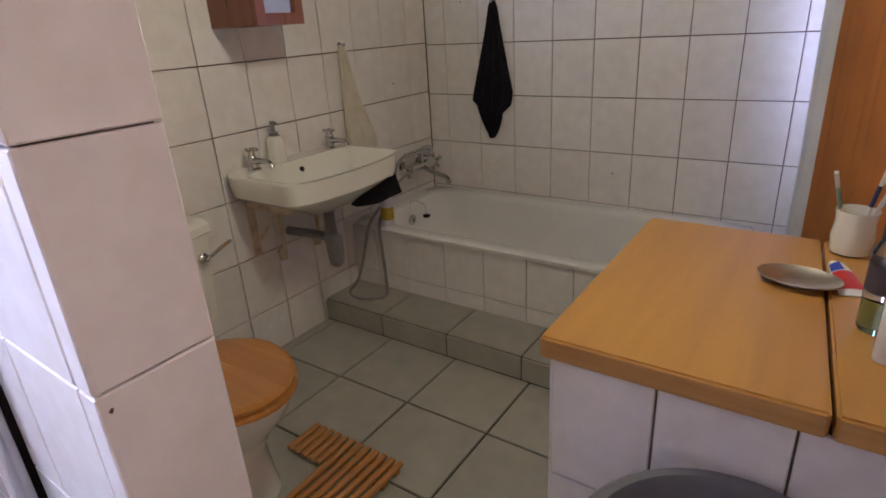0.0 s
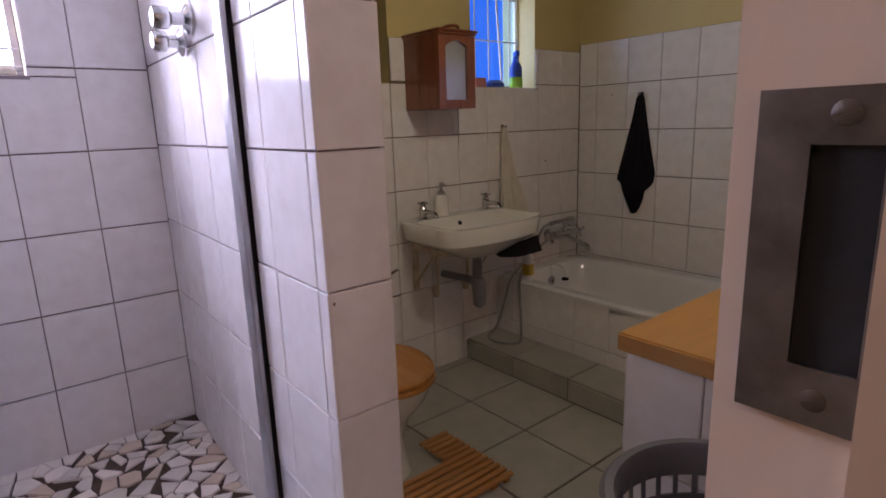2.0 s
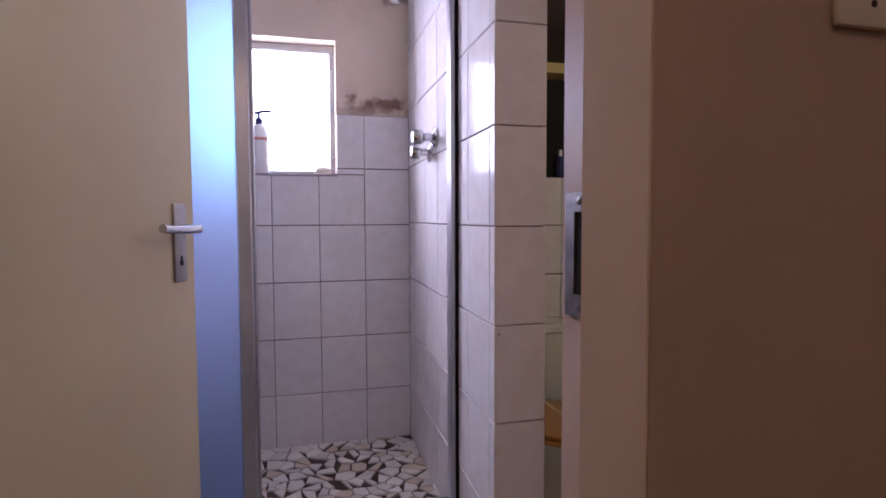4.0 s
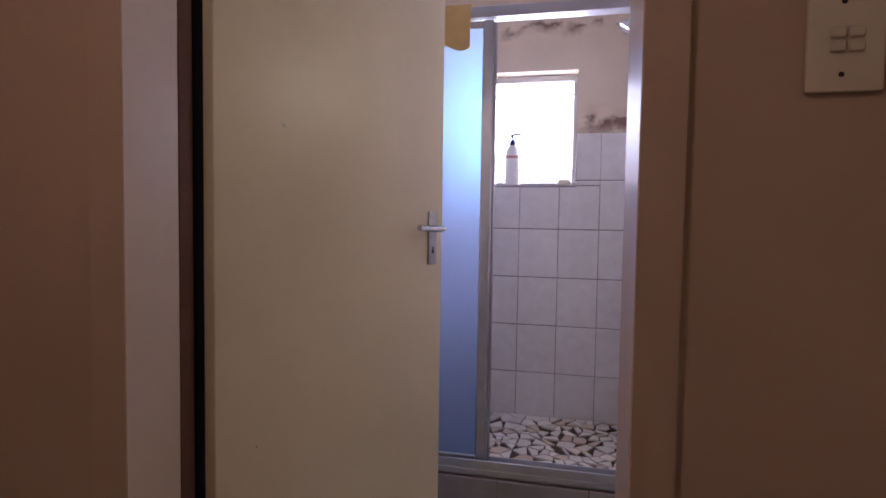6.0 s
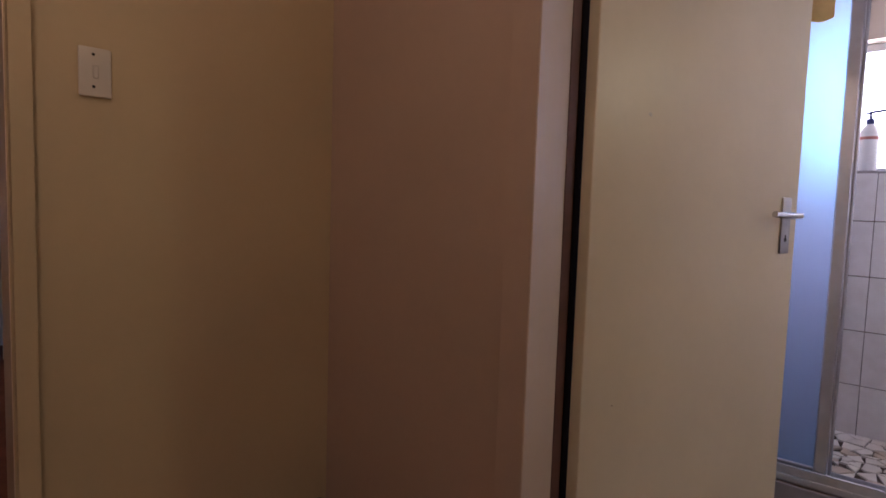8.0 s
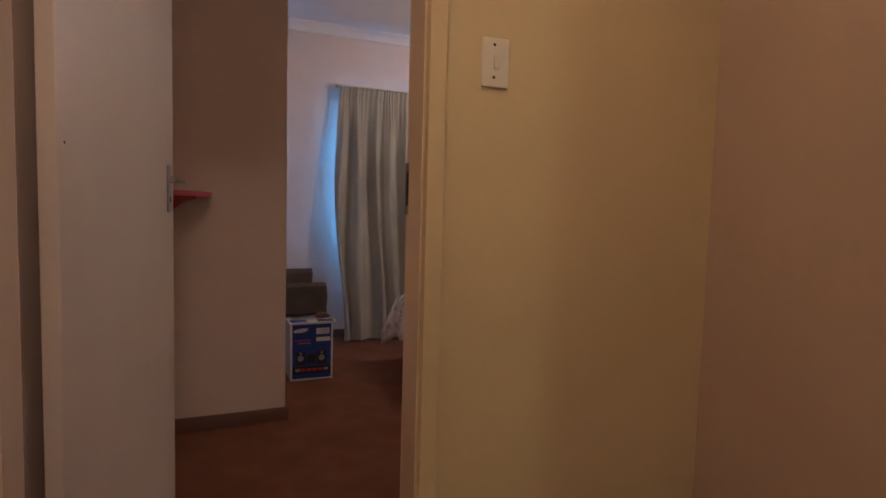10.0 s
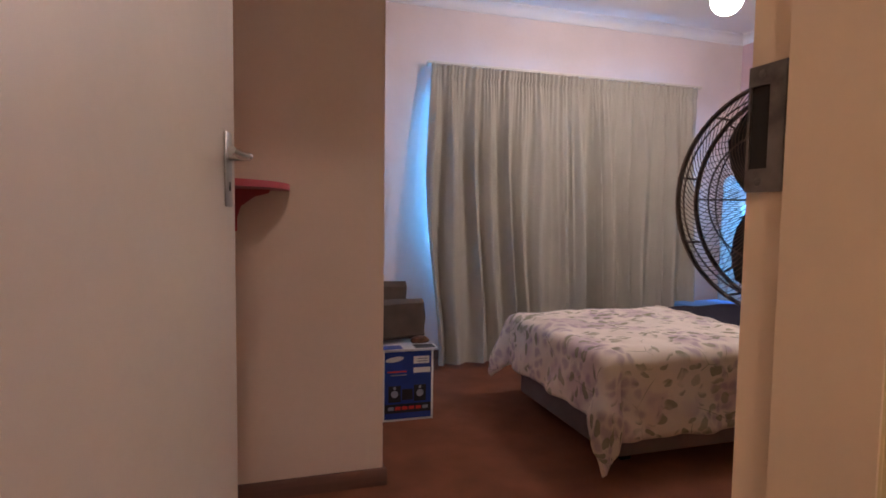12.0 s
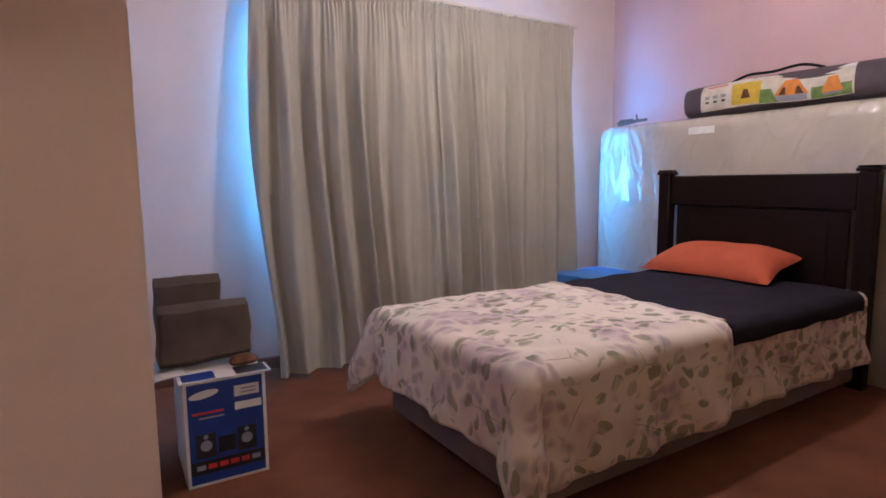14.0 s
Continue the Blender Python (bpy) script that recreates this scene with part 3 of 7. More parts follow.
# low ceiling with its darkness painted in
structure("ceiling_bath", cube(-2.1, XE, 0.541, YT, 2.04, 2.16), M_DARKC, "ceiling over bath and basin, its shade painted dark brown", "ceiling")
structure("ceiling_shower", cube(-2.0, XE, YS, 0.541, 2.45, 2.55), M_CEIL, "white ceiling over shower and doorway", "ceiling")

# ---- large structure: hall ----
structure("floor_hall", cube(XHC - 0.02, 2.5, HSB, 1.7, -0.12, -0.004), M_CARPET, "rust brown carpet on the hall floor", "floor")
bm = cube(XP - 0.2, XHC - 0.1, HSB, HS, 0, 2.75)
foot = [(XHC - 0.1, HSB), (1.094, HSB), (1.094, HS), (XHC, HSC), (XHC - 0.1, HSC + 0.006)]
loft(bm, [[(x, y, 0) for x, y in foot], [(x, y, 2.75) for x, y in foot]])
box(bm, 1.930, 2.6, HSB, HS, 0, 2.75)
box(bm, 1.094, 1.930, HSB, HS, 2.075, 2.75)
box(bm, 1.094, 1.134, HSB + 0.193, HS, 0, 2.075)
structure("wall_hall_south", bm, M_HALL, "tan painted hall wall holding the bedroom door frame")
structure("wall_hall_east", cube(2.3, 2.5, HS, 1.7, 0, 2.75), M_HALL, "plain tan painted hall wall")
# unseen wall; its opening is made up to house the hall fill lamp
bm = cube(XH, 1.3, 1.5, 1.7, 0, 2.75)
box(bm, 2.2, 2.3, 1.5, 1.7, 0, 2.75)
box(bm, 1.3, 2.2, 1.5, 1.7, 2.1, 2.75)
structure("wall_hall_north", bm, M_HALL, "unseen tan hall wall, opening added for the fill lamp")
structure("ceiling_hall", cube(XE, 2.5, HS, 1.7, 2.6, 2.7), M_CEIL, "white hall ceiling", "ceiling")

# ---- large structure: bedroom ----
structure("floor_bedroom", cube(XP - 0.2, 2.6, YC - 0.2, HSB, -0.12, 0.0), M_CARPET, "rust brown carpet on the bedroom floor", "floor")
structure("wall_pink", cube(XP - 0.2, XP, YC - 0.2, HSB, 0, 2.75), M_PINK, "dusty pink painted bedroom wall")
bm = cube(XP, -1.82, YC - 0.2, YC, 0, 2.75)
box(bm, 0.44, 1.148, YC - 0.2, YC, 0, 2.75)
box(bm, -1.82, 0.44, YC - 0.2, YC, 0, 0.9)
box(bm, -1.82, 0.44, YC - 0.2, YC, 1.98, 2.75)
structure("wall_window", bm, M_BEDW, "pale painted bedroom wall with the curtained window")
structure("wall_shelf_side", cube(1.148, 2.3, YC - 0.2, -3.43, 0, 2.75), M_BED, "cream painted wall block beside the bedroom door")
bm = bmesh.new()
foot = [(1.735, -3.43), (1.96, HSB), (2.2, HSB), (2.2, -3.43)]
loft(bm, [[(x, y, 0) for x, y in foot], [(x, y, 2.75) for x, y in foot]])
structure("wall_bedroom_east", bm, M_BED, "cream painted wall behind the open bedroom door")
structure("ceiling_bedroom", cube(XP, 2.3, YC, HSB, 2.72, 2.8), M_CEIL, "white bedroom ceiling", "ceiling")


def cornice(name, p, q, inward):
    """Coved plaster moulding between two points along the ceiling."""
    p, q, i = Vector((*p, 2.72)), Vector((*q, 2.72)), Vector((*inward, 0))
    prof = [(0, 0), (0.075, 0), (0.07, -0.012)] + [(0.07 - 0.058 * math.sin(a), -0.07 + 0.058 * math.cos(a)) for a in (0.2, 0.6, 1.0, 1.4)] + [(0.012, -0.075), (0, -0.08)]
    bm = bmesh.new()
    loft(bm, [[tuple(e + i * a + Vector((0, 0, b))) for a, b in prof] for e in (p, q)])
    structure(name, bm, M_CEIL, "white coved plaster cornice", "trim")


cornice("trim_cornice_window", (XP, YC), (1.148, YC), (0, 1))
cornice("trim_cornice_pink", (XP, HSB), (XP, YC), (1, 0))


def skirting(name, p, q, out):
    p, q, i = Vector((*p, 0)), Vector((*q, 0)), Vector((*out, 0))
    prof = [(0, 0), (0.016, 0), (0.016, 0.055), (0.008, 0.068), (0, 0.07)]
    bm = bmesh.new()
    loft(bm, [[tuple(e + i * a + Vector((0, 0, b))) for a, b in prof] for e in (p, q)])
    structure(name, bm, M_SKIRT, "brown wooden skirting board", "baseboard")


skirting("baseboard_shelf_wall", (1.132, -3.43), (1.735, -3.43), (0, 1))
skirting("baseboard_block_side", (1.148, YC), (1.148, -3.43), (-1, 0))
skirting("baseboard_window_wall", (XP, YC), (1.132, YC), (0, 1))
skirting("baseboard_pink_wall", (XP, HSB), (XP, YC), (1, 0))


# ---- doors and frames ----
def frame_profile(reb, total, lip, stop=0.014, far=None):
    far = stop if far is None else far
    # rebated steel profile: (along the wall's depth, into the opening), door side first
    return [(0, -lip), (0, 0.006), (reb, 0.006), (reb, stop), (total, far), (total, -lip), (total - 0.012, -lip), (total - 0.012, min(0.0, far - 0.004)), (0.012, 0.0), (0.012, -lip)]


def door_frame(name, origin, depth, side, width, label, height=2.06, reb=0.045, total=0.187, lip=0.035, stop=0.014, lip_mat=None, far=None):
    """Steel frame: origin at the hinge corner of the opening on the door side; depth: through the wall; side: across to the lock jamb."""
    o, d, s = Vector(origin), Vector(depth), Vector(side)
    root = thing(name, label, "door frame", kind="structure")
    for k, nm in ((0, "hinge_jamb"), (1, "lock_jamb")):
        base = o + s * (width * k)
        sg = s if k == 0 else -s
        bm = bmesh.new()
        loft(bm, [[tuple(base + d * a + sg * b + Vector((0, 0, z))) for a, b in frame_profile(reb, total, lip, stop if k else 0.014, far if k else None)] for z in (0, height + 0.03)])
        jb = part(nm, bm, M_FRAME, root)
        if lip_mat:
            bm = bmesh.new()
            e = (stop if far is None else far) if k else 0.014
            loft(bm, [[tuple(base + d * a + sg * b + Vector((0, 0, z))) for a, b in ((total + 0.0003, e - 0.002), (total + 0.0018, e - 0.003), (total + 0.0018, -lip), (total + 0.0003, -lip))] for z in (0, height + 0.03)])
            part("hall_lip", bm, lip_mat, jb, "lip painted over with wall paint")
    bm = bmesh.new()
    loft(bm, [[tuple(o + s * x + d * a + Vector((0, 0, height - b))) for a, b in frame_profile(reb, total, lip)] for x in (0.02, width - 0.02)])
    part("head", bm, M_FRAME, root)
    return root


def sorted_pair(a, b, c, d):
    return [(min(p, q), max(p, q), -0.040, 0.044) for p, q in ((a, b), (c, d))]


def strike_plate(parent, m, f=1):
    """Steel keep with a slot and two screws; local x across, z up, y out of the jamb."""
    bm = bmesh.new()
    w, h = 0.0225, 0.064
    for x0, x1, z0, z1 in ((-w, w, 0.044, h), (-w, w, -h, -0.040), *sorted_pair(-w * f, -0.004 * f, 0.019 * f, w * f)):
        box(bm, x0, x1, 0, 0.003, z0, z1)
    pl = part("strike_plate", bm, M_KEEP, parent, "worn steel strike plate", m)
    part("slot", cube(min(-0.004 * f, 0.019 * f), max(-0.004 * f, 0.019 * f), -0.004, 0.0008, -0.04, 0.044), M_DARK, pl)
    for z in (0.055, -0.053):
        bm = bmesh.new()
        lathe(bm, [(0.0046, 0), (0.0046, 0.0003), (0.0040, 0.0005), (0.0001, 0.0005)], n=14)
        box(bm, -0.0042, 0.0042, -0.0006, 0.0006, 0.0006, 0.0011)
        part("screw", bm, M_KEEP, pl, m=pose(0.006 * f, 0.003, z, -90, 20, 0))
    return pl


fb = door_frame("door_frame_bathroom", (0.274, -0.652, 0), (1, 0, 0), (0, 1, 0), 0.852, "cream enamelled steel door frame of the bathroom", reb=0.054, total=0.146, lip=0.056, lip_mat=M_HALLW, far=0.004)
# the gap holds only shade: two added strips darken it and stop leaking light
part("gap_shade_brown", cube(0.2290, 0.2735, -0.672, -0.645, 0.01, 2.04, bevel=0.003), M_SKIRT, fb, "added brown strip painting shade in the hinge gap")
part("gap_shade_black", cube(0.172, 0.2286, -0.674, -0.6425, 0.01, 2.04, bevel=0.002), M_BLACKG, fb, "added black strip painting shade in the hinge gap")
strike_plate(fb, pose(0.3070, -0.652 + 0.846, 1.218, 0, 0, 180), -1)
fr = door_frame("door_frame_bedroom", (1.918, HSB + 0.004, 0), (0, 1, 0), (-1, 0, 0), 0.812, "cream enamelled steel door frame of the bedroom", lip=0.012, reb=0.058, total=0.166, stop=0.022, lip_mat=M_HALL, far=0.032)
strike_plate(fr, pose(1.918 - 0.805, HSB + 0.027, 1.224, 0, 0, -90))


def door_leaf(name, hinge, angle, length, label, handle_sides=((1, 1), (-1, -1)), height=2.03, lever=1.21, paint=None):
    """Flush leaf; local x from the hinge to the lock edge, y through its thickness."""
    root = thing(name, label, "door", pose(*hinge, 0, 0, angle))
    part("panel", cube(0.003, length, -0.02, 0.02, 0.008, height, bevel=0.0025), paint or M_CREAM, root)
    for sd, turn in handle_sides:
        hd = part("handle_plate", cube(-0.020, 0.020, 0, 0.006, -0.085, 0.078, bevel=0.003, seg=2), M_STEEL, root, "brushed steel handle plate", pose(length - 0.055, 0.02 * sd, lever, 0, 0, 0 if sd > 0 else 180))
        bm = bmesh.new()
        tube(bm, curve_pts([(0, 0.004, 0.025), (0, 0.045, 0.025), (-0.012 * turn, 0.046, 0.025), (-0.05 * turn, 0.046, 0.024), (-0.112 * turn, 0.044, 0.028)], 14), [0.010] * 4 + [0.009] * 11, 10)
        part("lever", bm, M_CHROME, hd, "chrome lever")
        bm = bmesh.new()
        lathe(bm, [(0.006, 0), (0.006, 0.0015)], n=10)
        box(bm, -0.003, 0.003, -0.014, 0, 0, 0.0015)
        part("keyhole", bm, M_DARK, hd, m=pose(0, 0.0055, -0.045, -90, 0, 0))
    for z in (0.25, 1.75):
        bm = bmesh.new()
        lathe(bm, [(0.007, 0), (0.007, 0.09)], n=10)
        part("hinge", bm, M_STEEL, root, m=pose(-0.004, 0.022, z))
    return root


door_leaf("door_bathroom", (0.217, -0.623, 0), math.degrees(math.atan2(0.313, -0.715)), 0.780, "cream flush bathroom door standing open")
door_leaf("door_bedroom", (1.885, -1.765, 0), math.degrees(math.atan2(-0.80, -0.198)), 0.826, "cream flush bedroom door standing open against the wall", ((1, 1), (-1, -1)), lever=1.225, paint=M_CREAMP)

# ---- bathroom things ----
# bath
def bathtub():
    root = thing("bathtub", "white enamelled built-in bath with a tiled front", "bathtub", pose(0, 0, 0))
    x0, x1, y0, y1, z = XS + 0.012, -0.14, 2.108, YT - 0.012, 0.432
    cx, cy, rx, ry = (x0 + x1) / 2, (y0 + y1) / 2, (x1 - x0) / 2, (y1 - y0) / 2
    n = 56
    bm = bmesh.new()
    rings = [ring(cx, cy, z - 0.022, rx, ry, n, 26), ring(cx, cy, z - 0.008, rx, ry, n, 26), ring(cx, cy, z, rx - 0.008, ry - 0.008, n, 20)]
    for dz, ex, ey, pw in ((0.0, 0.075, 0.062, 9), (-0.006, 0.088, 0.072, 8), (-0.03, 0.098, 0.082, 7), (-0.15, 0.125, 0.10, 6), (-0.27, 0.16, 0.125, 5), (-0.315, 0.20, 0.155, 4), (-0.33, 0.27, 0.20, 3.5)):
        rings.append(ring(cx, cy, z + dz, rx - ex, ry - ey, n, pw))
    loft(bm, rings, False, True)
    part("tub", bm, M_ENAMEL, root, "glossy white enamel tub")
    bm = bmesh.new()
    lathe(bm, [(0.030, 0), (0.030, 0.006), (0.024, 0.009), (0.012, 0.009), (0.011, 0.004)], n=18)
    part("overflow", bm, M_CHROME, root, "chrome overflow grille", pose(x0 + 0.109, 2.46, 0.345, 0, 90, 0))
    bm = bmesh.new()
    tube(bm, curve_pts([(x0 + 0.118, 2.46, 0.345), (x0 + 0.10, 2.47, 0.405), (x0 + 0.085, 2.50, 0.436), (x0 + 0.12, 2.56, 0.405), (x0 + 0.128, 2.565, 0.345)], 20), 0.0016, 5)
    chain = part("chain", bm, M_CHROME, root)
    bm = bmesh.new()
    lathe(bm, [(0.016, 0), (0.022, 0.004), (0.022, 0.010), (0.010, 0.016)], n=14)
    part("plug", bm, M_BLACKG, chain, "black rubber plug", pose(x0 + 0.13, 2.565, 0.332))
    return root


bathtub()
front = structure("wall_bath_front", cube(XS, -0.14, 2.132, 2.20, 0, 0.409), M_GROUT, "tiled panel under the bath rim", "bath panel")
tiles(front, (XS, 2.132, 0.11), (1, 0, 0), (0, -1, 0), 1.70, 0.298, 0.203, 0.253, 0.146, 0.075, M_TILE)
step = structure("step_bath", cube(XS, -0.14, 1.893, 2.15, 0, 0.102), M_GROUT_F, "low tiled step along the bath", "step")
tiles(step, (XS, 1.893, 0.0), (1, 0, 0), (0, -1, 0), 1.70, 0.106, 0.348, 0.20, 0.356, 0.2, M_FTILE, gap=0.008)
tiles(step, (XS, 1.893, 0.102), (1, 0, 0), (0, 0, 1), 1.70, 0.249, 0.348, 0.40, 0.356, 0.4, M_FTILE, gap=0.008)


# wash basin
def basin():
    root = thing("wash_basin", "white ceramic wall-hung wash basin on iron brackets", "wash basin", pose(0, 0, 0))
    cy, n = 1.765, 48
    zt = 0.825

    def outline(z, sx, sy, front, dx=0.0):
        pts = []
        for i in range(n):
            a = 2 * math.pi * i / n
            c, s = math.cos(a), math.sin(a)
            pw = 9
            f = (abs(c) ** pw + abs(s) ** pw) ** (-1 / pw)
            x = -1.62 + dx + (front * (1.03 - 0.22 * (s * f) ** 2) * sx if c > 0 else 0.215 * sx) * c * f
            pts.append((x, cy + 0.308 * sy * s * f, z))
        return pts

    rings = [outline(zt - 0.185, 0.30, 0.28, 0.22), outline(zt - 0.172, 0.48, 0.44, 0.22), outline(zt - 0.125, 0.74, 0.74, 0.22), outline(zt - 0.100, 0.90, 0.91, 0.22), outline(zt - 0.085, 0.96, 0.965, 0.225),
             outline(zt - 0.008, 1.0, 1.0, 0.225), outline(zt, 0.985, 0.985, 0.225)]
    inner = []
    for z, k, kx in ((zt, 0.93, 0.78), (zt - 0.010, 0.90, 0.75), (zt - 0.05, 0.80, 0.64), (zt - 0.10, 0.68, 0.54), (zt - 0.135, 0.46, 0.36), (zt - 0.145, 0.18, 0.15)):
        inner.append([(-1.565 + (x + 1.62) * kx, cy + (y - cy) * k, z) for x, y, _ in outline(z, 1, 1, 0.225)])
    bm = bmesh.new()
    loft(bm, rings + inner)
    part("bowl", bm, M_CERAMIC, root, "glossy white bowl")
    bm = bmesh.new()
    lathe(bm, [(0.011, 0), (0.011, 0.004)], n=14)
    part("overflow_hole", bm, M_DARK, root, m=pose(-1.709, cy - 0.01, zt - 0.036, 0, 62, 0))
    for y in (1.572, 1.985):
        tp = part("tap", tap_body(), M_CHROME, root, "chrome pillar tap", pose(-1.765, y, zt - 0.002))
        bm = bmesh.new()
        lathe(bm, [(0.009, 0), (0.010, 0.012), (0.006, 0.016)], n=10)
        for a in range(4):
            c, s = math.cos(a * math.pi / 2 + 0.4), math.sin(a * math.pi / 2 + 0.4)
            tube(bm, [(0, 0, 0.006), (0.026 * c, 0.026 * s, 0.008)], [0.005, 0.0065], 7)
        part("cross_head", bm, M_CHROME, tp, m=pose(0, 0, 0.072))
    for y in (1.56, 1.98):
        bm = bmesh.new()
        box(bm, XS + 0.011, XS + 0.020, y - 0.018, y + 0.018, 0.46, 0.735, bevel=0.003)
        box(bm, XS + 0.011, -1.56, y - 0.014, y + 0.014, 0.672, 0.70, bevel=0.003)
        tube(bm, [(XS + 0.016, y, 0.50), (-1.66, y, 0.68)], 0.007, 8)
        part("bracket", bm, M_BRKT, root, "rusty cream-painted iron bracket")
    bm = bmesh.new()
    lathe(bm, [(0.028, 0.06), (0.028, 0.10), (0.032, 0.105), (0.032, 0.135), (0.026, 0.14), (0.022, 0.235)], cx=-1.60, cy=cy, n=16)
    for v in bm.verts:
        v.co.z += 0.385
    part("waste", bm, M_TRAP, root, "grey plastic waste outlet")
    bm = bmesh.new()
    lathe(bm, [(0.020, 0.375), (0.030, 0.385), (0.034, 0.41), (0.034, 0.50), (0.028, 0.51)], cx=-1.60, cy=cy + 0.012, n=16)
    part("bottle_trap", bm, M_TRAP, root, "grey plastic bottle trap")
    bm = bmesh.new()
    tube(bm, curve_pts([(-1.60, cy, 0.50), (-1.66, cy - 0.02, 0.515), (XS + 0.01, cy - 0.03, 0.51)], 10), 0.019, 10)
    part("waste_pipe", bm, M_TRAP, root)
    for y in (1.66, 1.86):
        bm = bmesh.new()
        tube(bm, curve_pts([(XS + 0.012, y, 0.44), (XS + 0.05, y, 0.44), (XS + 0.058, y, 0.47), (XS + 0.06, y, 0.66)], 12), 0.008, 8)
        lathe(bm, [(0.016, 0.41), (0.018, 0.43), (0.018, 0.455), (0.012, 0.47)], cx=XS + 0.045, cy=y, n=10)
        part("supply_pipe", bm, M_BRKT, root, "rusty supply pipe with valve")
    return root


def tap_body():
    bm = bmesh.new()
    lathe(bm, [(0.026, 0), (0.026, 0.006), (0.019, 0.012), (0.017, 0.045), (0.020, 0.052), (0.015, 0.062), (0.012, 0.078)], n=16)
    tube(bm, curve_pts([(0.005, 0, 0.035), (0.05, 0, 0.040), (0.092, 0, 0.036), (0.106, 0, 0.018)], 14), [0.013] * 3 + [0.011] * 8 + [0.0095] * 4, 10)
    return bm


basin()


# toilet
def toilet():
    root = thing("toilet", "white ceramic close-coupled toilet with a varnished wooden seat", "toilet", pose(0, 0, 0))
    cy, cc = 0.955, 1.01
    bm = bmesh.new()

    def egg(z, front, back, half, n=36):
        pts = []
        for i in range(n):
            a = 2 * math.pi * i / n
            c, s = math.cos(a), math.sin(a)
            pts.append((-1.265 + (front if c > 0 else back) * c, cy + half * s * (1 if c > 0 else (1 - 0.10 * c * c)), z))
        return pts

    loft(bm, [egg(0, 0.11, 0.22, 0.105), egg(0.02, 0.105, 0.22, 0.10), egg(0.16, 0.085, 0.22, 0.085), egg(0.24, 0.13, 0.22, 0.11), egg(0.33, 0.205, 0.22, 0.162), egg(0.385, 0.232, 0.22, 0.178), egg(0.395, 0.235, 0.22, 0.18)])
    part("bowl", bm, M_CERAMIC, root, "white ceramic pan")
    for nm, z0, z1, k, sh in (("seat", 0.397, 0.417, 1.0, 0.0), ("lid", 0.421, 0.439, 0.985, 0.0)):
        bm = bmesh.new()
        loft(bm, [egg(z0, 0.243 * k, 0.20 * k, 0.186 * k), egg(z0 + 0.004, 0.248 * k, 0.205 * k, 0.190 * k), egg(z1 - 0.006, 0.248 * k, 0.205 * k, 0.190 * k), egg(z1 - 0.001, 0.238 * k, 0.196 * k, 0.181 * k), egg(z1, 0.226 * k, 0.186 * k, 0.172 * k)])
        part(nm, bm, M_SEAT, root, "varnished orange-brown wooden " + nm)
    for y in (cy - 0.07, cy + 0.07):
        part("seat_hinge", cube(-1.485, -1.445, y - 0.012, y + 0.012, 0.395, 0.435, bevel=0.004), M_CHROME, root)
    bm = bmesh.new()
    loft(bm, [ring(-1.72, cc, z, a, b, 32, 9) for z, a, b in ((0.37, 0.085, 0.18), (0.39, 0.095, 0.215), (0.62, 0.10, 0.238), (0.700, 0.102, 0.242))])
    part("cistern", bm, M_CERAMIC, root, "white ceramic cistern")
    bm = bmesh.new()
    loft(bm, [ring(-1.72, cc, z, a, b, 32, 9) for z, a, b in ((0.701, 0.108, 0.248), (0.706, 0.113, 0.254), (0.732, 0.112, 0.253), (0.745, 0.098, 0.236), (0.747, 0.07, 0.20))])
    part("cistern_lid", bm, M_CERAMIC, root)
    bm = bmesh.new()
    lathe(bm, [(0.018, 0), (0.018, 0.008), (0.011, 0.014), (0.011, 0.024)], n=14)
    lv = part("flush_lever", bm, M_CHROME, root, "chrome flush lever", pose(-1.618, cc + 0.185, 0.625, 0, 90, 0))
    bm = bmesh.new()
    tube(bm, curve_pts([(0, 0, 0.02), (-0.01, 0.02, 0.03), (-0.03, 0.07, 0.032), (-0.035, 0.095, 0.03)], 10), 0.0065, 8)
    part("lever_arm", bm, M_CHROME, lv)


toilet()


# duckboard mat round the toilet foot
def duckboard():
    root = thing("duckboard", "varnished slatted wooden bath mat on the floor tiles", "bath mat", pose(0, 0, 0))
    for k in range(12):
        x = -1.277 + 0.0333 * k
        y0 = 1.135 if k < 5 else 0.72
        part("slat", cube(x, x + 0.0215, y0, 1.276, 0.018, 0.034, bevel=0.004), M_SLAT, root)
    for y in (0.80, 1.0):
        part("batten", cube(-1.098, -0.893, y, y + 0.03, 0, 0.0175, bevel=0.003), M_SLAT, root)
    part("batten", cube(-1.277, -0.893, 1.17, 1.20, 0, 0.0175, bevel=0.003), M_SLAT, root)
    part("batten", cube(-1.277, -0.893, 1.235, 1.26, 0, 0.0175, bevel=0.003), M_SLAT, root)


duckboard()


# counter
cnt = structure("counter_base", cube(-0.279, XE, 1.008, 1.66, 0, 0.768), M_GROUT, "tiled masonry counter base", "counter base")
tiles(cnt, (-0.279, 1.008, 0), (1, 0, 0), (0, -1, 0), XE + 0.279, 0.768, 0.190, 0.253, 0.176, 0.009, M_TILE)
tiles(cnt, (-0.279, 1.66, 0), (0, -1, 0), (-1, 0, 0), 0.652, 0.768, 0.203, 0.253, 0.043, 0.009, M_TILE)
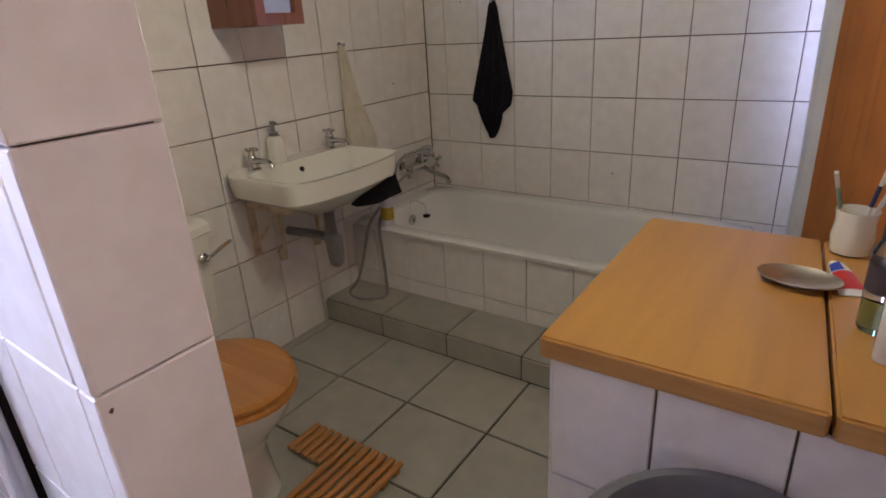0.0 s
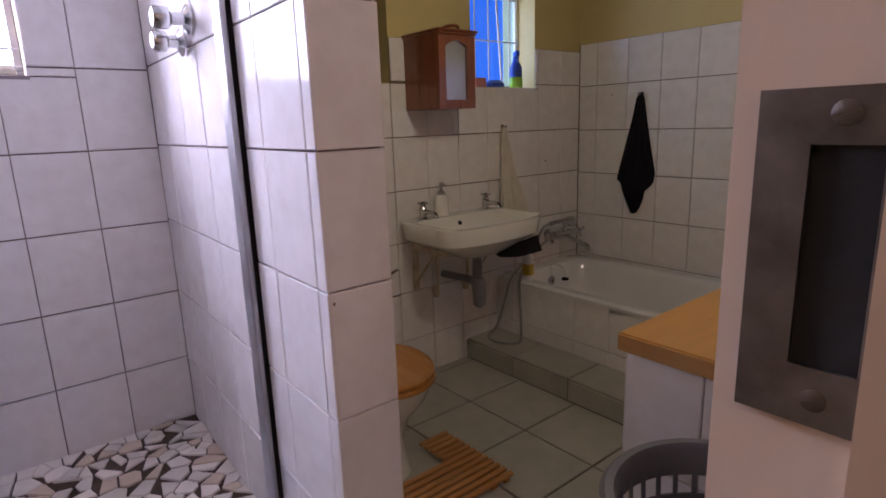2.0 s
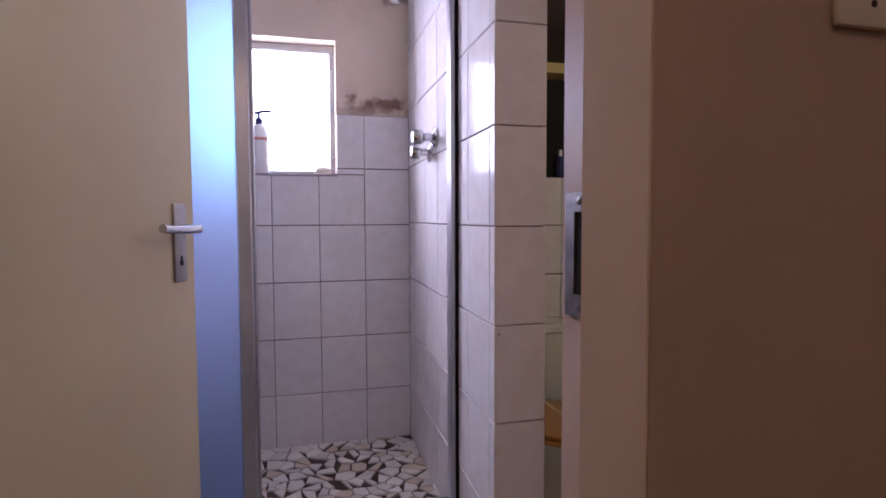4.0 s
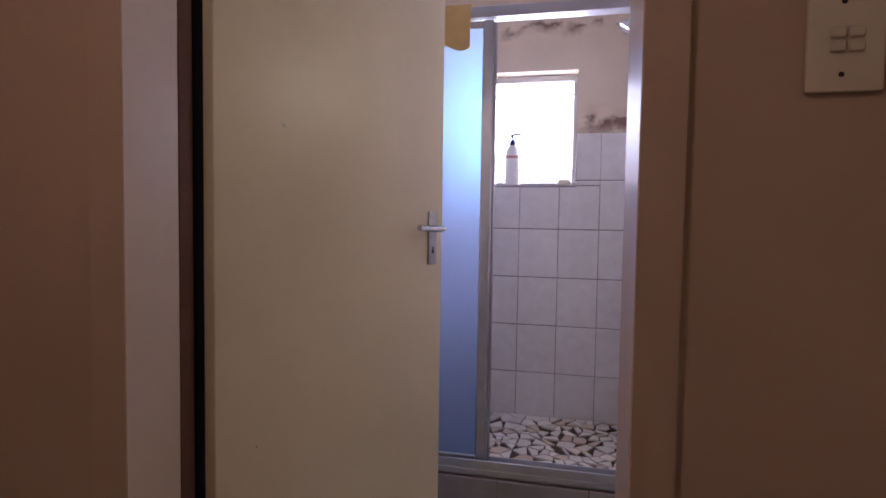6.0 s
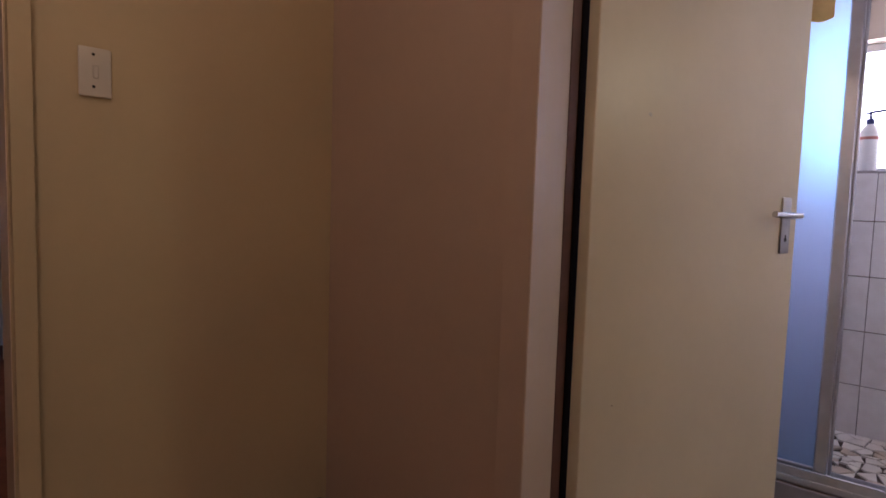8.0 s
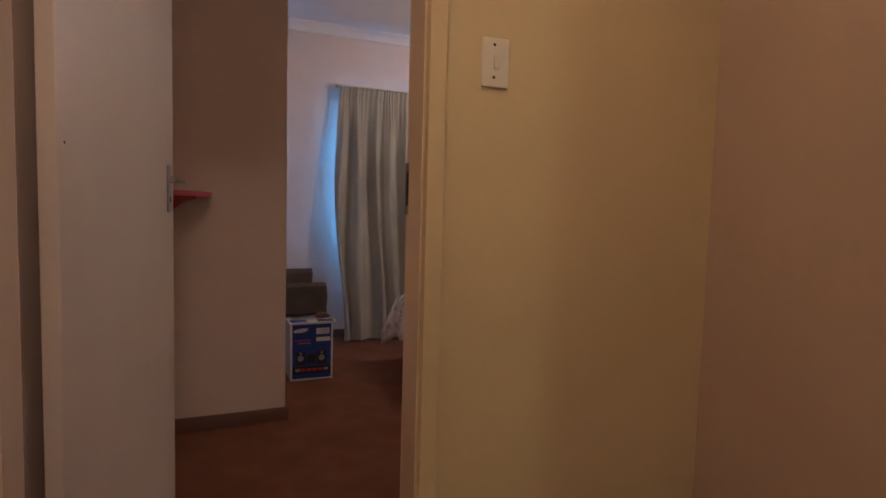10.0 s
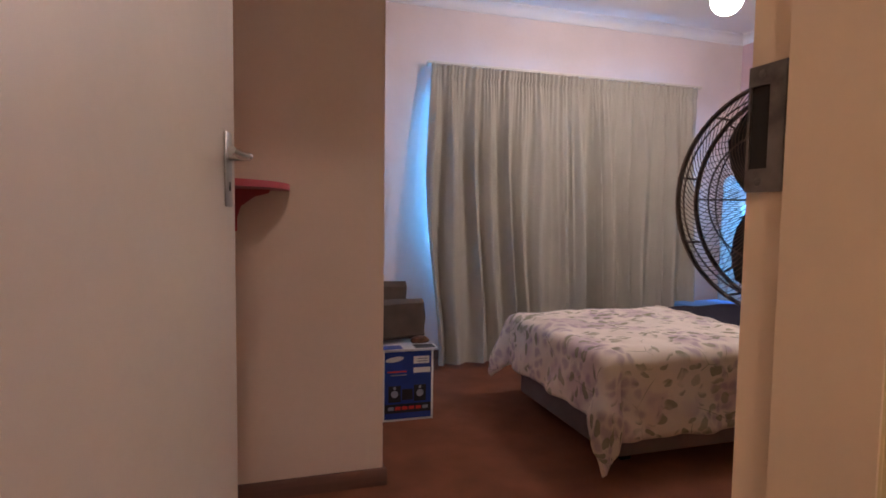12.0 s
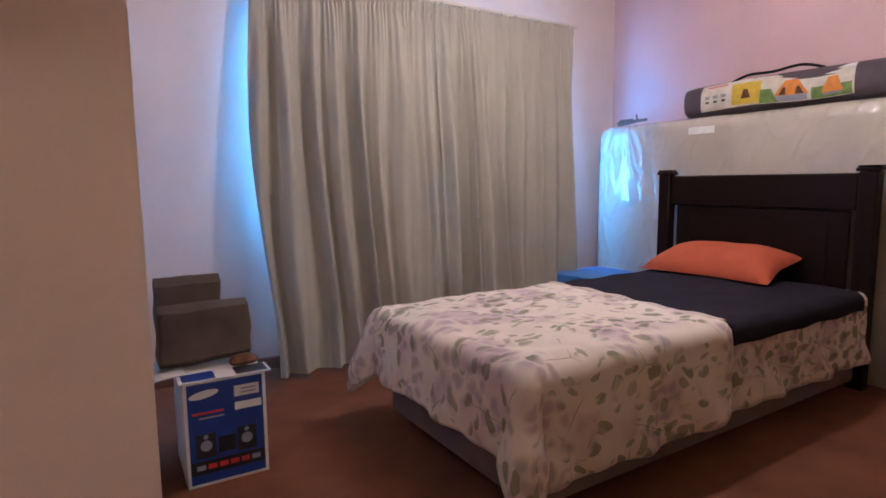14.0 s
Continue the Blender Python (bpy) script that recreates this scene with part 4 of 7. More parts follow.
for nm, a, b, c, d, lab in (("worktop", -0.296, 0.118, -0.296, 0.076, "orange beech laminate worktop with a worn front edge"), ("worktop", 0.124, XE - 0.002, 0.082, XE - 0.002, "narrow orange beech laminate worktop strip at the wall")):
    bm = bmesh.new()
    loft(bm, [[(a, 0.988, z), (b, 0.988, z), (d, 1.668, z), (c, 1.668, z)] for z in (0.769, 0.811)])
    bmesh.ops.bevel(bm, geom=[e for e in bm.edges], offset=0.004, segments=2, affect="EDGES")
    wt = solo(nm, bm, M_COUNTER, lab, "worktop")
    part("edge_band", cube(a + 0.004, b - 0.004, 0.9862, 0.9878, 0.773, 0.807, bevel=0.0004), M_EDGE, wt, "worn lighter front edge band")


# laundry basket
def basket():
    root = thing("laundry_basket", "grey plastic laundry basket with a lattice side, open", "laundry basket", pose(0.042, 0.795, 0) @ Matrix.Diagonal((0.90, 0.90, 1.09, 1)))
    def rr(z):
        return 0.150 + 0.045 * z / 0.6
    bm = bmesh.new()
    loft(bm, [ring(0, 0, 0, 0.145, 0.145, 40), ring(0, 0, 0.06, 0.152, 0.152, 40), ring(0, 0, 0.06, 0.147, 0.147, 40), ring(0, 0, 0.006, 0.141, 0.141, 40)])
    part("base", bm, M_GREYP, root)
    for k in range(30):
        a = 2 * math.pi * k / 30
        bm = bmesh.new()
        loft(bm, [[((rr(z) + o) * math.cos(a + da), (rr(z) + o) * math.sin(a + da), z) for o, da in ((0, -0.026), (0, 0.026), (-0.004, 0.026), (-0.004, -0.026))] for z in (0.055, 0.30, 0.565)])
        part("rib", bm, M_GREYP, root)
    for z in [0.11 + 0.05 * k for k in range(9)]:
        bm = bmesh.new()
        r = rr(z)
        vs = [ring(0, 0, z - 0.006, r + 0.001, r + 0.001, 40), ring(0, 0, z + 0.006, r + 0.001, r + 0.001, 40), ring(0, 0, z + 0.006, r - 0.003, r - 0.003, 40), ring(0, 0, z - 0.006, r - 0.003, r - 0.003, 40)]
        loft(bm, vs + [vs[0]], False, False)
        part("hoop", bm, M_GREYP, root)
    bm = bmesh.new()
    prof = [(-0.004, 0.55), (0.0, 0.55), (0.004, 0.59), (0.022, 0.592), (0.024, 0.604), (0.014, 0.612), (-0.002, 0.612), (-0.008, 0.602)]
    r = rr(0.6)
    rs = [ring(0, 0, z, r + o, r + o, 48) for o, z in prof]
    loft(bm, rs + [rs[0]], False, False)
    part("rim", bm, M_GREYP, root, "rolled grey rim")


basket()


# mirror cabinet
def cabinet():
    root = thing("mirror_cabinet", "red-brown wooden bathroom cabinet with an arched mirror door", "cabinet", pose(0, 0, 0))
    x0, x1, y0, y1, z0, z1 = XS + 0.012, -1.592, 1.545, 1.752, 1.335, 1.655
    part("body", cube(x0, x1, y0, y1, z0, z1, bevel=0.003), M_CABW, root)
    bm = cube(x0, x1 + 0.034, y0 - 0.012, y1 + 0.012, z1, z1 + 0.012, bevel=0.004)
    box(bm, x0, x1 + 0.026, y0 - 0.006, y1 + 0.006, z1 - 0.010, z1, bevel=0.003)
    part("top", bm, M_CABW, root)
    d0, d1 = x1 + 0.001, x1 + 0.019
    bm = bmesh.new()
    # door: frame with an arched opening
    w = 0.038
    arch = [(y1 - w - (y1 - y0 - 2 * w) * k / 12, z1 - 0.058 + 0.026 * math.sin(math.pi * k / 12)) for k in range(13)]
    inner = [(y0 + w, z0 + w), (y1 - w, z0 + w)] + arch
    m = len(inner)
    outer = [(y0, z0), (y1, z0)] + [(y1 - (y1 - y0) * k / 12, z1 - 0.012) for k in range(13)]
    loft(bm, [[(d0, a, b) for a, b in outer], [(d1, a, b) for a, b in outer], [(d1, a, b) for a, b in inner], [(d0 + 0.006, a, b) for a, b in inner]], False, False)
    dr = part("door", bm, M_CABW, root)
    bm = bmesh.new()
    fv = [bm.verts.new((d0 + 0.007, a, b)) for a, b in inner]
    bm.faces.new(fv)
    part("mirror", bm, M_MIRROR, dr, "small arched mirror")
    solo("hair_clip", tube(bmesh.new(), curve_pts([(-1.66, 1.63, z1 + 0.020), (-1.64, 1.65, z1 + 0.034), (-1.62, 1.69, z1 + 0.036), (-1.62, 1.70, z1 + 0.020)], 12), 0.007, 8), M_CABW, "small brown clip lying on the cabinet top", "clip")


cabinet()


# hanging cloths
def hung_cloth(name, rows, material, label, category, axis, at, folds, depth):
    """Cloth hung flat on a wall: rows of (z, left, right); axis 'x': on a wall facing -y; 'y': on a wall facing +x."""
    bm = bmesh.new()
    n = 20
    fr, bk = [], []
    for i, (z, a, b) in enumerate(rows):
        f, g = [], []
        for k in range(n + 1):
            u = k / n
            p = a + (b - a) * u
            w = depth * (0.55 + 0.45 * math.sin(folds * math.pi * u + 0.35 * i)) * (0.35 + 0.65 * i / len(rows)) + 0.004
            if axis == "x":
                f.append((p, at - w, z)), g.append((p, at - w + 0.004, z))
            else:
                f.append((at + w, p, z)), g.append((at + w - 0.004, p, z))
        fr.append(f), bk.append(g)
    rings = [f + g[::-1] for f, g in zip(fr, bk)]
    loft(bm, rings)
    ob = solo(name, bm, material, label, category)
    return ob


hung_cloth("hand_towel", [(1.395, -1.418, -1.396), (1.37, -1.430, -1.385), (1.25, -1.452, -1.365), (1.10, -1.488, -1.335), (0.97, -1.520, -1.306), (0.925, -1.528, -1.310), (0.90, -1.500, -1.318), (0.86, -1.490, -1.362), (0.82, -1.474, -1.366), (0.77, -1.452, -1.385), (0.735, -1.424, -1.406)], M_BLACKCL, "black cotton hand towel hanging on a tile hook", "towel", "x", YT - 0.012, 7, 0.044)
hung_cloth("bath_towel", [(1.245, 2.165, 2.19), (1.20, 2.15, 2.205), (1.05, 2.145, 2.245), (0.90, 2.13, 2.315), (0.80, 2.13, 2.365), (0.765, 2.15, 2.36), (0.745, 2.20, 2.30)], M_CREAMCL, "cream towel hanging on the tiled wall beside the basin", "towel", "y", XS + 0.012, 5, 0.045)
for nm, p, r in (("towel_hook", (-1.407, YT - 0.010, 1.395), (90, 0, 0)), ("towel_hook", (XS + 0.010, 2.178, 1.245), (0, 90, 0))):
    bm = bmesh.new()
    lathe(bm, [(0.012, 0), (0.012, 0.004), (0.005, 0.008), (0.005, 0.026), (0.009, 0.032)], n=12)
    solo(nm, bm, M_CHROME, "small chrome hook on the wall tiles", "hook", m=pose(*p, *r))

# black cloth slung from the basin's underside
bm = bmesh.new()
rows = []
for i in range(9):
    u = i / 8
    y = 1.80 + 0.30 * u
    rows.append([(-1.50 - 0.02 * math.sin(3 * u), y, 0.655 + 0.05 * u), (-1.47 + 0.015 * math.sin(5 * u), y, 0.645 - 0.055 * u + 0.035 * u * u), (-1.475, y, 0.645 - 0.055 * u + 0.035 * u * u), (-1.505, y, 0.652 + 0.05 * u)])
loft(bm, rows)
solo("floor_cloth", bm, M_BLACKCL, "black cloth slung under the wash basin rim", "cloth")


# bath mixer with hand shower
def mixer():
    root = thing("bath_mixer", "chrome bath mixer with cross handles and hand shower hose", "mixer tap", pose(0, 0, 0))
    bm = bmesh.new()
    x = XS + 0.085
    tube(bm, [(x, 2.52, 0.60), (x, 2.73, 0.60)], 0.025, 14)
    for y in (2.55, 2.70):
        tube(bm, [(XS + 0.010, y, 0.60), (x, y, 0.60)], 0.015, 10)
        tube(bm, [(XS + 0.009, y, 0.60), (XS + 0.016, y, 0.60)], 0.030, 14)
    tube(bm, curve_pts([(x, 2.625, 0.60), (x + 0.06, 2.625, 0.575), (x + 0.13, 2.625, 0.56), (x + 0.17, 2.625, 0.545), (x + 0.178, 2.625, 0.52)], 14), 0.013, 10)
    tube(bm, [(x, 2.625, 0.60), (x, 2.625, 0.665)], 0.016, 10)
    part("body", bm, M_CHROME, root)
    for y, s in ((2.52, -1), (2.73, 1)):
        bm = bmesh.new()
        for a in range(4):
            c, sn = math.cos(a * math.pi / 2 + 0.5), math.sin(a * math.pi / 2 + 0.5)
            tube(bm, [(x, y + 0.025 * s, 0.60), (x + 0.042 * c, y + 0.030 * s, 0.60 + 0.042 * sn)], [0.008, 0.011], 8)
        tube(bm, [(x, y, 0.60), (x, y + 0.042 * s, 0.60)], 0.017, 12)
        part("cross_handle", bm, M_CHROME, root)
    bm = bmesh.new()
    tube(bm, curve_pts([(x - 0.01, 2.50, 0.675), (x, 2.60, 0.68), (x + 0.01, 2.70, 0.665)], 10), [0.013] * 6 + [0.018, 0.026, 0.032, 0.032, 0.024], 12)
    part("hand_shower", bm, M_CHROME, root, "chrome hand shower on its cradle")
    bm = bmesh.new()
    tube(bm, curve_pts([(x - 0.01, 2.50, 0.675), (x + 0.02, 2.40, 0.66), (x + 0.045, 2.28, 0.54), (x + 0.05, 2.12, 0.44), (x + 0.03, 2.09, 0.33), (-1.76, 2.06, 0.17), (-1.76, 1.985, 0.119), (-1.66, 1.955, 0.119), (-1.575, 2.03, 0.119), (-1.60, 2.075, 0.19), (-1.615, 2.085, 0.33), (-1.63, 2.10, 0.445), (-1.70, 2.26, 0.53), (-1.72, 2.42, 0.59), (x, 2.56, 0.585)], 110), 0.0075, 8)
    part("hose", bm, M_STEEL, root, "ribbed metal shower hose lying in a loop on the step")


mixer()


# wash bottle on the bath rim
def bottle(name, label, parts, m, category="bottle"):
    root = thing(name, label, category, m)
    for nm, prof, material, lab in parts:
        bm = bmesh.new()
        lathe(bm, prof, n=18)
        part(nm, bm, material, root, lab)
    return root


bottle("wash_bottle", "white plastic wash bottle standing on the bath rim", [("bottle_body", [(0.026, 0), (0.030, 0.006), (0.030, 0.12), (0.018, 0.145), (0.014, 0.15)], M_WHITEP, ""), ("cap", [(0.016, 0.151), (0.016, 0.18), (0.012, 0.184)], M_WHITEP, ""), ("label_band", [(0.0305, 0.03), (0.0306, 0.031), (0.0306, 0.09), (0.0305, 0.091)], M_YELPR, "yellow printed label")], pose(-1.62, 2.155, 0.433))
sd = bottle("soap_dispenser", "white marbled soap dispenser with a steel pump on the basin", [("jar", [(0.034, 0), (0.038, 0.005), (0.034, 0.095), (0.024, 0.108)], M_CERAMIC, ""), ("collar", [(0.018, 0.109), (0.018, 0.122), (0.008, 0.126), (0.008, 0.15)], M_STEEL, "steel pump collar")], pose(-1.785, 1.705, 0.822), "soap dispenser")
bm = bmesh.new()
lathe(bm, [(0.010, 0.15), (0.010, 0.166)], n=12)
tube(bm, curve_pts([(0, 0, 0.160), (0.02, -0.004, 0.162), (0.04, -0.008, 0.156)], 8), 0.005, 8)
part("pump", bm, M_STEEL, sd)


# ---- shower ----
def voronoi_cells(x0, x1, y0, y1, n, seed):
    rnd = random.Random(seed)
    pts = [(x0 + (x1 - x0) * rnd.random(), y0 + (y1 - y0) * rnd.random()) for _ in range(n)]
    for _ in range(2):  # spread the seeds a little
        new_pts = []
        for i, (px, py) in enumerate(pts):
            poly = clip_cell(pts, i, x0, x1, y0, y1)
            cx, cy = sum(p[0] for p in poly) / len(poly), sum(p[1] for p in poly) / len(poly)
            new_pts.append((px * 0.45 + cx * 0.55, py * 0.45 + cy * 0.55))
        pts = new_pts
    return [(pts[i], clip_cell(pts, i, x0, x1, y0, y1)) for i in range(n)]


def clip_cell(pts, i, x0, x1, y0, y1):
    px, py = pts[i]
    poly = [(x0, y0), (x1, y0), (x1, y1), (x0, y1)]
    for j, (qx, qy) in enumerate(pts):
        if j == i or abs(qx - px) > 0.35 or abs(qy - py) > 0.35:
            continue
        mx, my, nx, ny = (px + qx) / 2, (py + qy) / 2, qx - px, qy - py
        out = []
        for a, b in zip(poly, poly[1:] + poly[:1]):
            da, db = (a[0] - mx) * nx + (a[1] - my) * ny, (b[0] - mx) * nx + (b[1] - my) * ny
            if da <= 0:
                out.append(a)
            if da * db < 0:
                t = da / (da - db)
                out.append((a[0] + (b[0] - a[0]) * t, a[1] + (b[1] - a[1]) * t))
        poly = out
        if len(poly) < 3:
            break
    return poly


SF = 0.226
floor_shower = structure("floor_shower", cube(XW, -0.95, YS, 0.46, -0.008, SF), M_CEMENT, "brown cement bed of the crazy-paved shower floor", "floor")
rnd = random.Random(7)
for (px, py), poly in voronoi_cells(XW + 0.01, -0.955, -0.52, 0.44, 200, 5):
    if len(poly) < 3:
        continue
    cx, cy = sum(p[0] for p in poly) / len(poly), sum(p[1] for p in poly) / len(poly)
    k = 0.87 + 0.07 * rnd.random()
    # blunt a random corner or two so that the chips look broken, not grown
    pts = [(cx + (x - cx) * k, cy + (y - cy) * k) for x, y in poly]
    if len(pts) > 5:
        pts.pop(rnd.randrange(len(pts)))
    if len(pts) > 4 and rnd.random() < 0.7:
        pts.pop(rnd.randrange(len(pts)))
    top = SF + 0.006 + 0.002 * rnd.random()
    bm = bmesh.new()
    loft(bm, [[(x, y, SF) for x, y in pts], [(x, y, top - 0.0015) for x, y in pts], [(cx + (x - cx) * 0.96, cy + (y - cy) * 0.96, top) for x, y in pts]], False, True)
    ob = new("stone_chip", to_mesh("stone_chip", bm, M_CHIP if rnd.random() < 0.76 else M_CHIP2, False))
    ob.parent = floor_shower
bm = bmesh.new()
lathe(bm, [(0.045, SF), (0.045, SF + 0.010), (0.038, SF + 0.011), (0.034, SF + 0.007), (0.005, SF + 0.006)], cx=-1.05, cy=-0.12, n=24)
solo("floor_drain", bm, M_STEEL, "round steel drain in the shower floor", "drain")

kerb = structure("kerb_shower", cube(-0.95, -0.842, YS, 0.43, -0.008, 0.282), M_GROUT, "tiled kerb carrying the shower screen", "kerb")
tiles(kerb, (-0.842, YS, 0.0), (0, 1, 0), (1, 0, 0), 1.155, 0.285, 0.335, 0.34, 0.27, 0.34, M_KTILE)


def shower_screen():
    root = thing("shower_screen", "satin aluminium shower screen with a frosted sliding panel", "shower screen", pose(0, 0, 0))
    x0, x1 = -0.915, -0.865
    bm = cube(x0 - 0.01, x1 + 0.012, YS, 0.412, 0.284, 0.312, bevel=0.003)
    tr = part("bottom_track", bm, M_ALU, root)
    part("track_lip", cube(x0 - 0.01, x0 - 0.004, YS, 0.412, 0.3125, 0.338, bevel=0.001), M_ALU, tr)
    part("track_lip", cube(x1 + 0.004, x1 + 0.012, YS, 0.412, 0.3125, 0.345, bevel=0.001), M_ALU, tr)
    bm = cube(x0 - 0.006, x1 + 0.008, YS, 0.418, 2.012, 2.052, bevel=0.003)
    part("top_track", bm, M_ALU, root)
    bm = cube(x0 + 0.002, x1, 0.392, 0.424, 0.312, 2.012, bevel=0.003)
    part("wall_profile", bm, M_ALU, root)
    part("gasket", cube(x1 + 0.0005, x1 + 0.005, 0.405, 0.418, 0.312, 2.012), M_BLACKG, root, "black rubber seal")
    px = (x0 + x1) / 2
    pn = part("sliding_panel", cube(px - 0.003, px + 0.003, YS + 0.01, -0.222, 0.345, 1.985), M_FROST, root, "frosted glass panel")
    pn.visible_shadow = False
    part("stile", cube(px - 0.015, px + 0.015, -0.238, -0.198, 0.320, 2.008, bevel=0.004), M_ALU, root)
    part("stile", cube(px - 0.028, px - 0.016, -0.222, -0.188, 0.320, 2.008, bevel=0.004), M_ALU, root)
    part("rail", cube(px - 0.012, px + 0.012, YS + 0.01, -0.238, 0.320, 0.352, bevel=0.003), M_ALU, root)
    part("rail", cube(px - 0.012, px + 0.012, YS + 0.01, -0.238, 1.978, 2.006, bevel=0.003), M_ALU, root)


shower_screen()

# chamois over the screen's top track
bm = bmesh.new()
rows = []
for k in range(13):
    u = k / 12
    y = -0.415 + 0.135 * u
    w = 0.006 * math.sin(7 * u)
    d = 1.905 + 0.012 * math.sin(5 * u + 1)
    rows.append([(-0.850 + w, y, d), (-0.846 + w, y, 1.98), (-0.850 + w * 0.4, y, 2.052), (-0.856, y, 2.062), (-0.92, y, 2.062), (-0.926, y, 2.0), (-0.922, y, 2.0), (-0.918, y, 2.057), (-0.858, y, 2.057), (-0.854 + w * 0.4, y, 2.048), (-0.850 + w, y, 1.98), (-0.854 + w, y, d)])
loft(bm, rows)
solo("chamois_cloth", bm, M_YELCL, "yellow chamois cloth draped over the shower screen track", "cloth")


def shower_valve():
    root = thing("shower_valve", "chrome two-knob shower valve on the tiled partition", "shower valve", pose(0, 0, 0))
    for x, z, ln in ((-1.165, 1.545, 0.085), (-1.235, 1.50, 0.075)):
        bm = bmesh.new()
        lathe(bm, [(0.036, 0), (0.036, 0.004), (0.016, 0.014), (0.014, ln * 0.55)], n=18)
        fl = part("flange", bm, M_CHROME, root, m=pose(x, 0.418, z, 90, 0, 0))
        bm = bmesh.new()
        lathe(bm, [(0.018, ln * 0.5), (0.026, ln * 0.58), (0.027, ln * 0.9), (0.023, ln), (0.010, ln + 0.003)], n=12)
        part("knob", bm, M_CHROME, fl, "chrome knob")


shower_valve()


def shower_head():
    root = thing("overhead_shower", "chrome shower rose on a bent wall arm", "overhead shower", pose(0, 0, 0))
    bm = bmesh.new()
    tube(bm, curve_pts([(-1.40, 0.432, 2.205), (-1.40, 0.40, 2.205), (-1.40, 0.365, 2.185), (-1.40, 0.345, 2.165)], 12), 0.010, 10)
    tube(bm, [(-1.40, 0.432, 2.205), (-1.40, 0.424, 2.205)], 0.026, 16)
    part("arm", bm, M_CHROME, root)
    bm = bmesh.new()
    lathe(bm, [(0.012, 0), (0.014, -0.012), (0.020, -0.03), (0.036, -0.055), (0.038, -0.064), (0.030, -0.066)], n=18)
    part("rose", bm, M_CHROME, root, m=pose(-1.40, 0.345, 2.165, 0, 0, 0) @ pose(0, 0, 0, -38, 0, 0))


shower_head()


def bar_window(name, x, y0, y1, z0, z1, pane_mat, label, bars, frame_mat):
    """Steel window in the west wall with burglar bars; glass at x."""
    root = thing(name, label, "window", kind="structure")
    t = 0.022
    for nm, a in (("sill", (x - 0.012, x + 0.018, y0, y1, z0, z0 + t)), ("head", (x - 0.012, x + 0.018, y0, y1, z1 - t * 1.6, z1)), ("side_frame", (x - 0.012, x + 0.018, y0, y0 + t, z0 + t, z1 - t * 1.6)), ("side_frame", (x - 0.012, x + 0.018, y1 - t, y1, z0 + t, z1 - t * 1.6))):
        part(nm, cube(*a, bevel=0.003), frame_mat, root)
    p = part("pane", cube(x - 0.002, x + 0.002, y0 + t, y1 - t, z0 + t, z1 - t * 1.6), pane_mat, root)
    p.visible_shadow = False
    for pts, r in bars:
        part("bar", tube(bmesh.new(), [(x + 0.035, a, b) for a, b in pts], r, 6), frame_mat, root)
    return root


bar_window("window_shower", -1.865, -0.45, 0.113, 1.45, 2.04, M_CLEAR, "steel shower window with burglar bars and bright daylight", [([(-0.45, 1.93), (0.113, 1.93)], 0.0035), ([(-0.45, 1.535), (0.113, 1.535)], 0.0045), ([(-0.45, 1.485), (0.113, 1.485)], 0.004)], M_ALU)
bar_window("window_bath", -1.985, 1.97, 2.45, 1.445, 1.96, M_BLUEGL, "steel bathroom window with bars and blue light", [([(2.10, 1.47), (2.10, 1.94)], 0.004), ([(2.20, 1.47), (2.20, 1.94)], 0.004), ([(2.30, 1.47), (2.26, 1.94)], 0.006), ([(2.36, 1.47), (2.36, 1.94)], 0.004), ([(1.98, 1.70), (2.44, 1.70)], 0.004)], M_WHITEP)
structure("sill_shower", cube(-1.86, XW + 0.012, -0.46, 0.120, 1.438, 1.452, bevel=0.003), M_KTILE, "grey tiled sill of the shower window", "window sill")
structure("sill_bath", cube(-1.99, XS + 0.012, 1.965, 2.455, 1.436, 1.449, bevel=0.003), M_TILE, "tiled sill of the bathroom window", "window sill")


def backdrop(name, m, w, h, colour, strength, label):
    mt = bpy.data.materials.new(name + "_glow")
    mt.use_nodes = True
    nt = mt.node_tree
    nt.nodes.clear()
    o, e = nt.nodes.new("ShaderNodeOutputMaterial"), nt.nodes.new("ShaderNodeEmission")
    e.inputs[0].default_value, e.inputs[1].default_value = (*colour, 1), strength
    nt.links.new(e.outputs[0], o.inputs[0])
    me = bpy.data.meshes.new(name)
    me.from_pydata([(-w / 2, -h / 2, 0), (w / 2, -h / 2, 0), (w / 2, h / 2, 0), (-w / 2, h / 2, 0)], [], [(0, 1, 2, 3)])
    me.materials.append(mt)
    ob = new(name, me)
    ob.matrix_world = m
    return tagged(ob, label, "sky", kind="structure")


backdrop("backdrop_shower", pose(-3.2, -0.1, 1.9, 0, 90, 0), 3.0, 4.0, (0.86, 0.95, 1.0), GLOW_SHOWER, "overcast bright sky outside the shower window")
backdrop("backdrop_bath", pose(-3.4, 3.6, 2.0, 0, 90, 0), 3.0, 3.0, (0.05, 0.22, 0.75), GLOW_BATH, "blue evening-coloured distance outside the bathroom window")
backdrop("backdrop_bedroom", pose(-0.7, -6.6, 1.6, 90, 0, 0), 5.0, 3.4, (0.20, 0.58, 1.0), GLOW_BED, "blue sky outside the bedroom window")

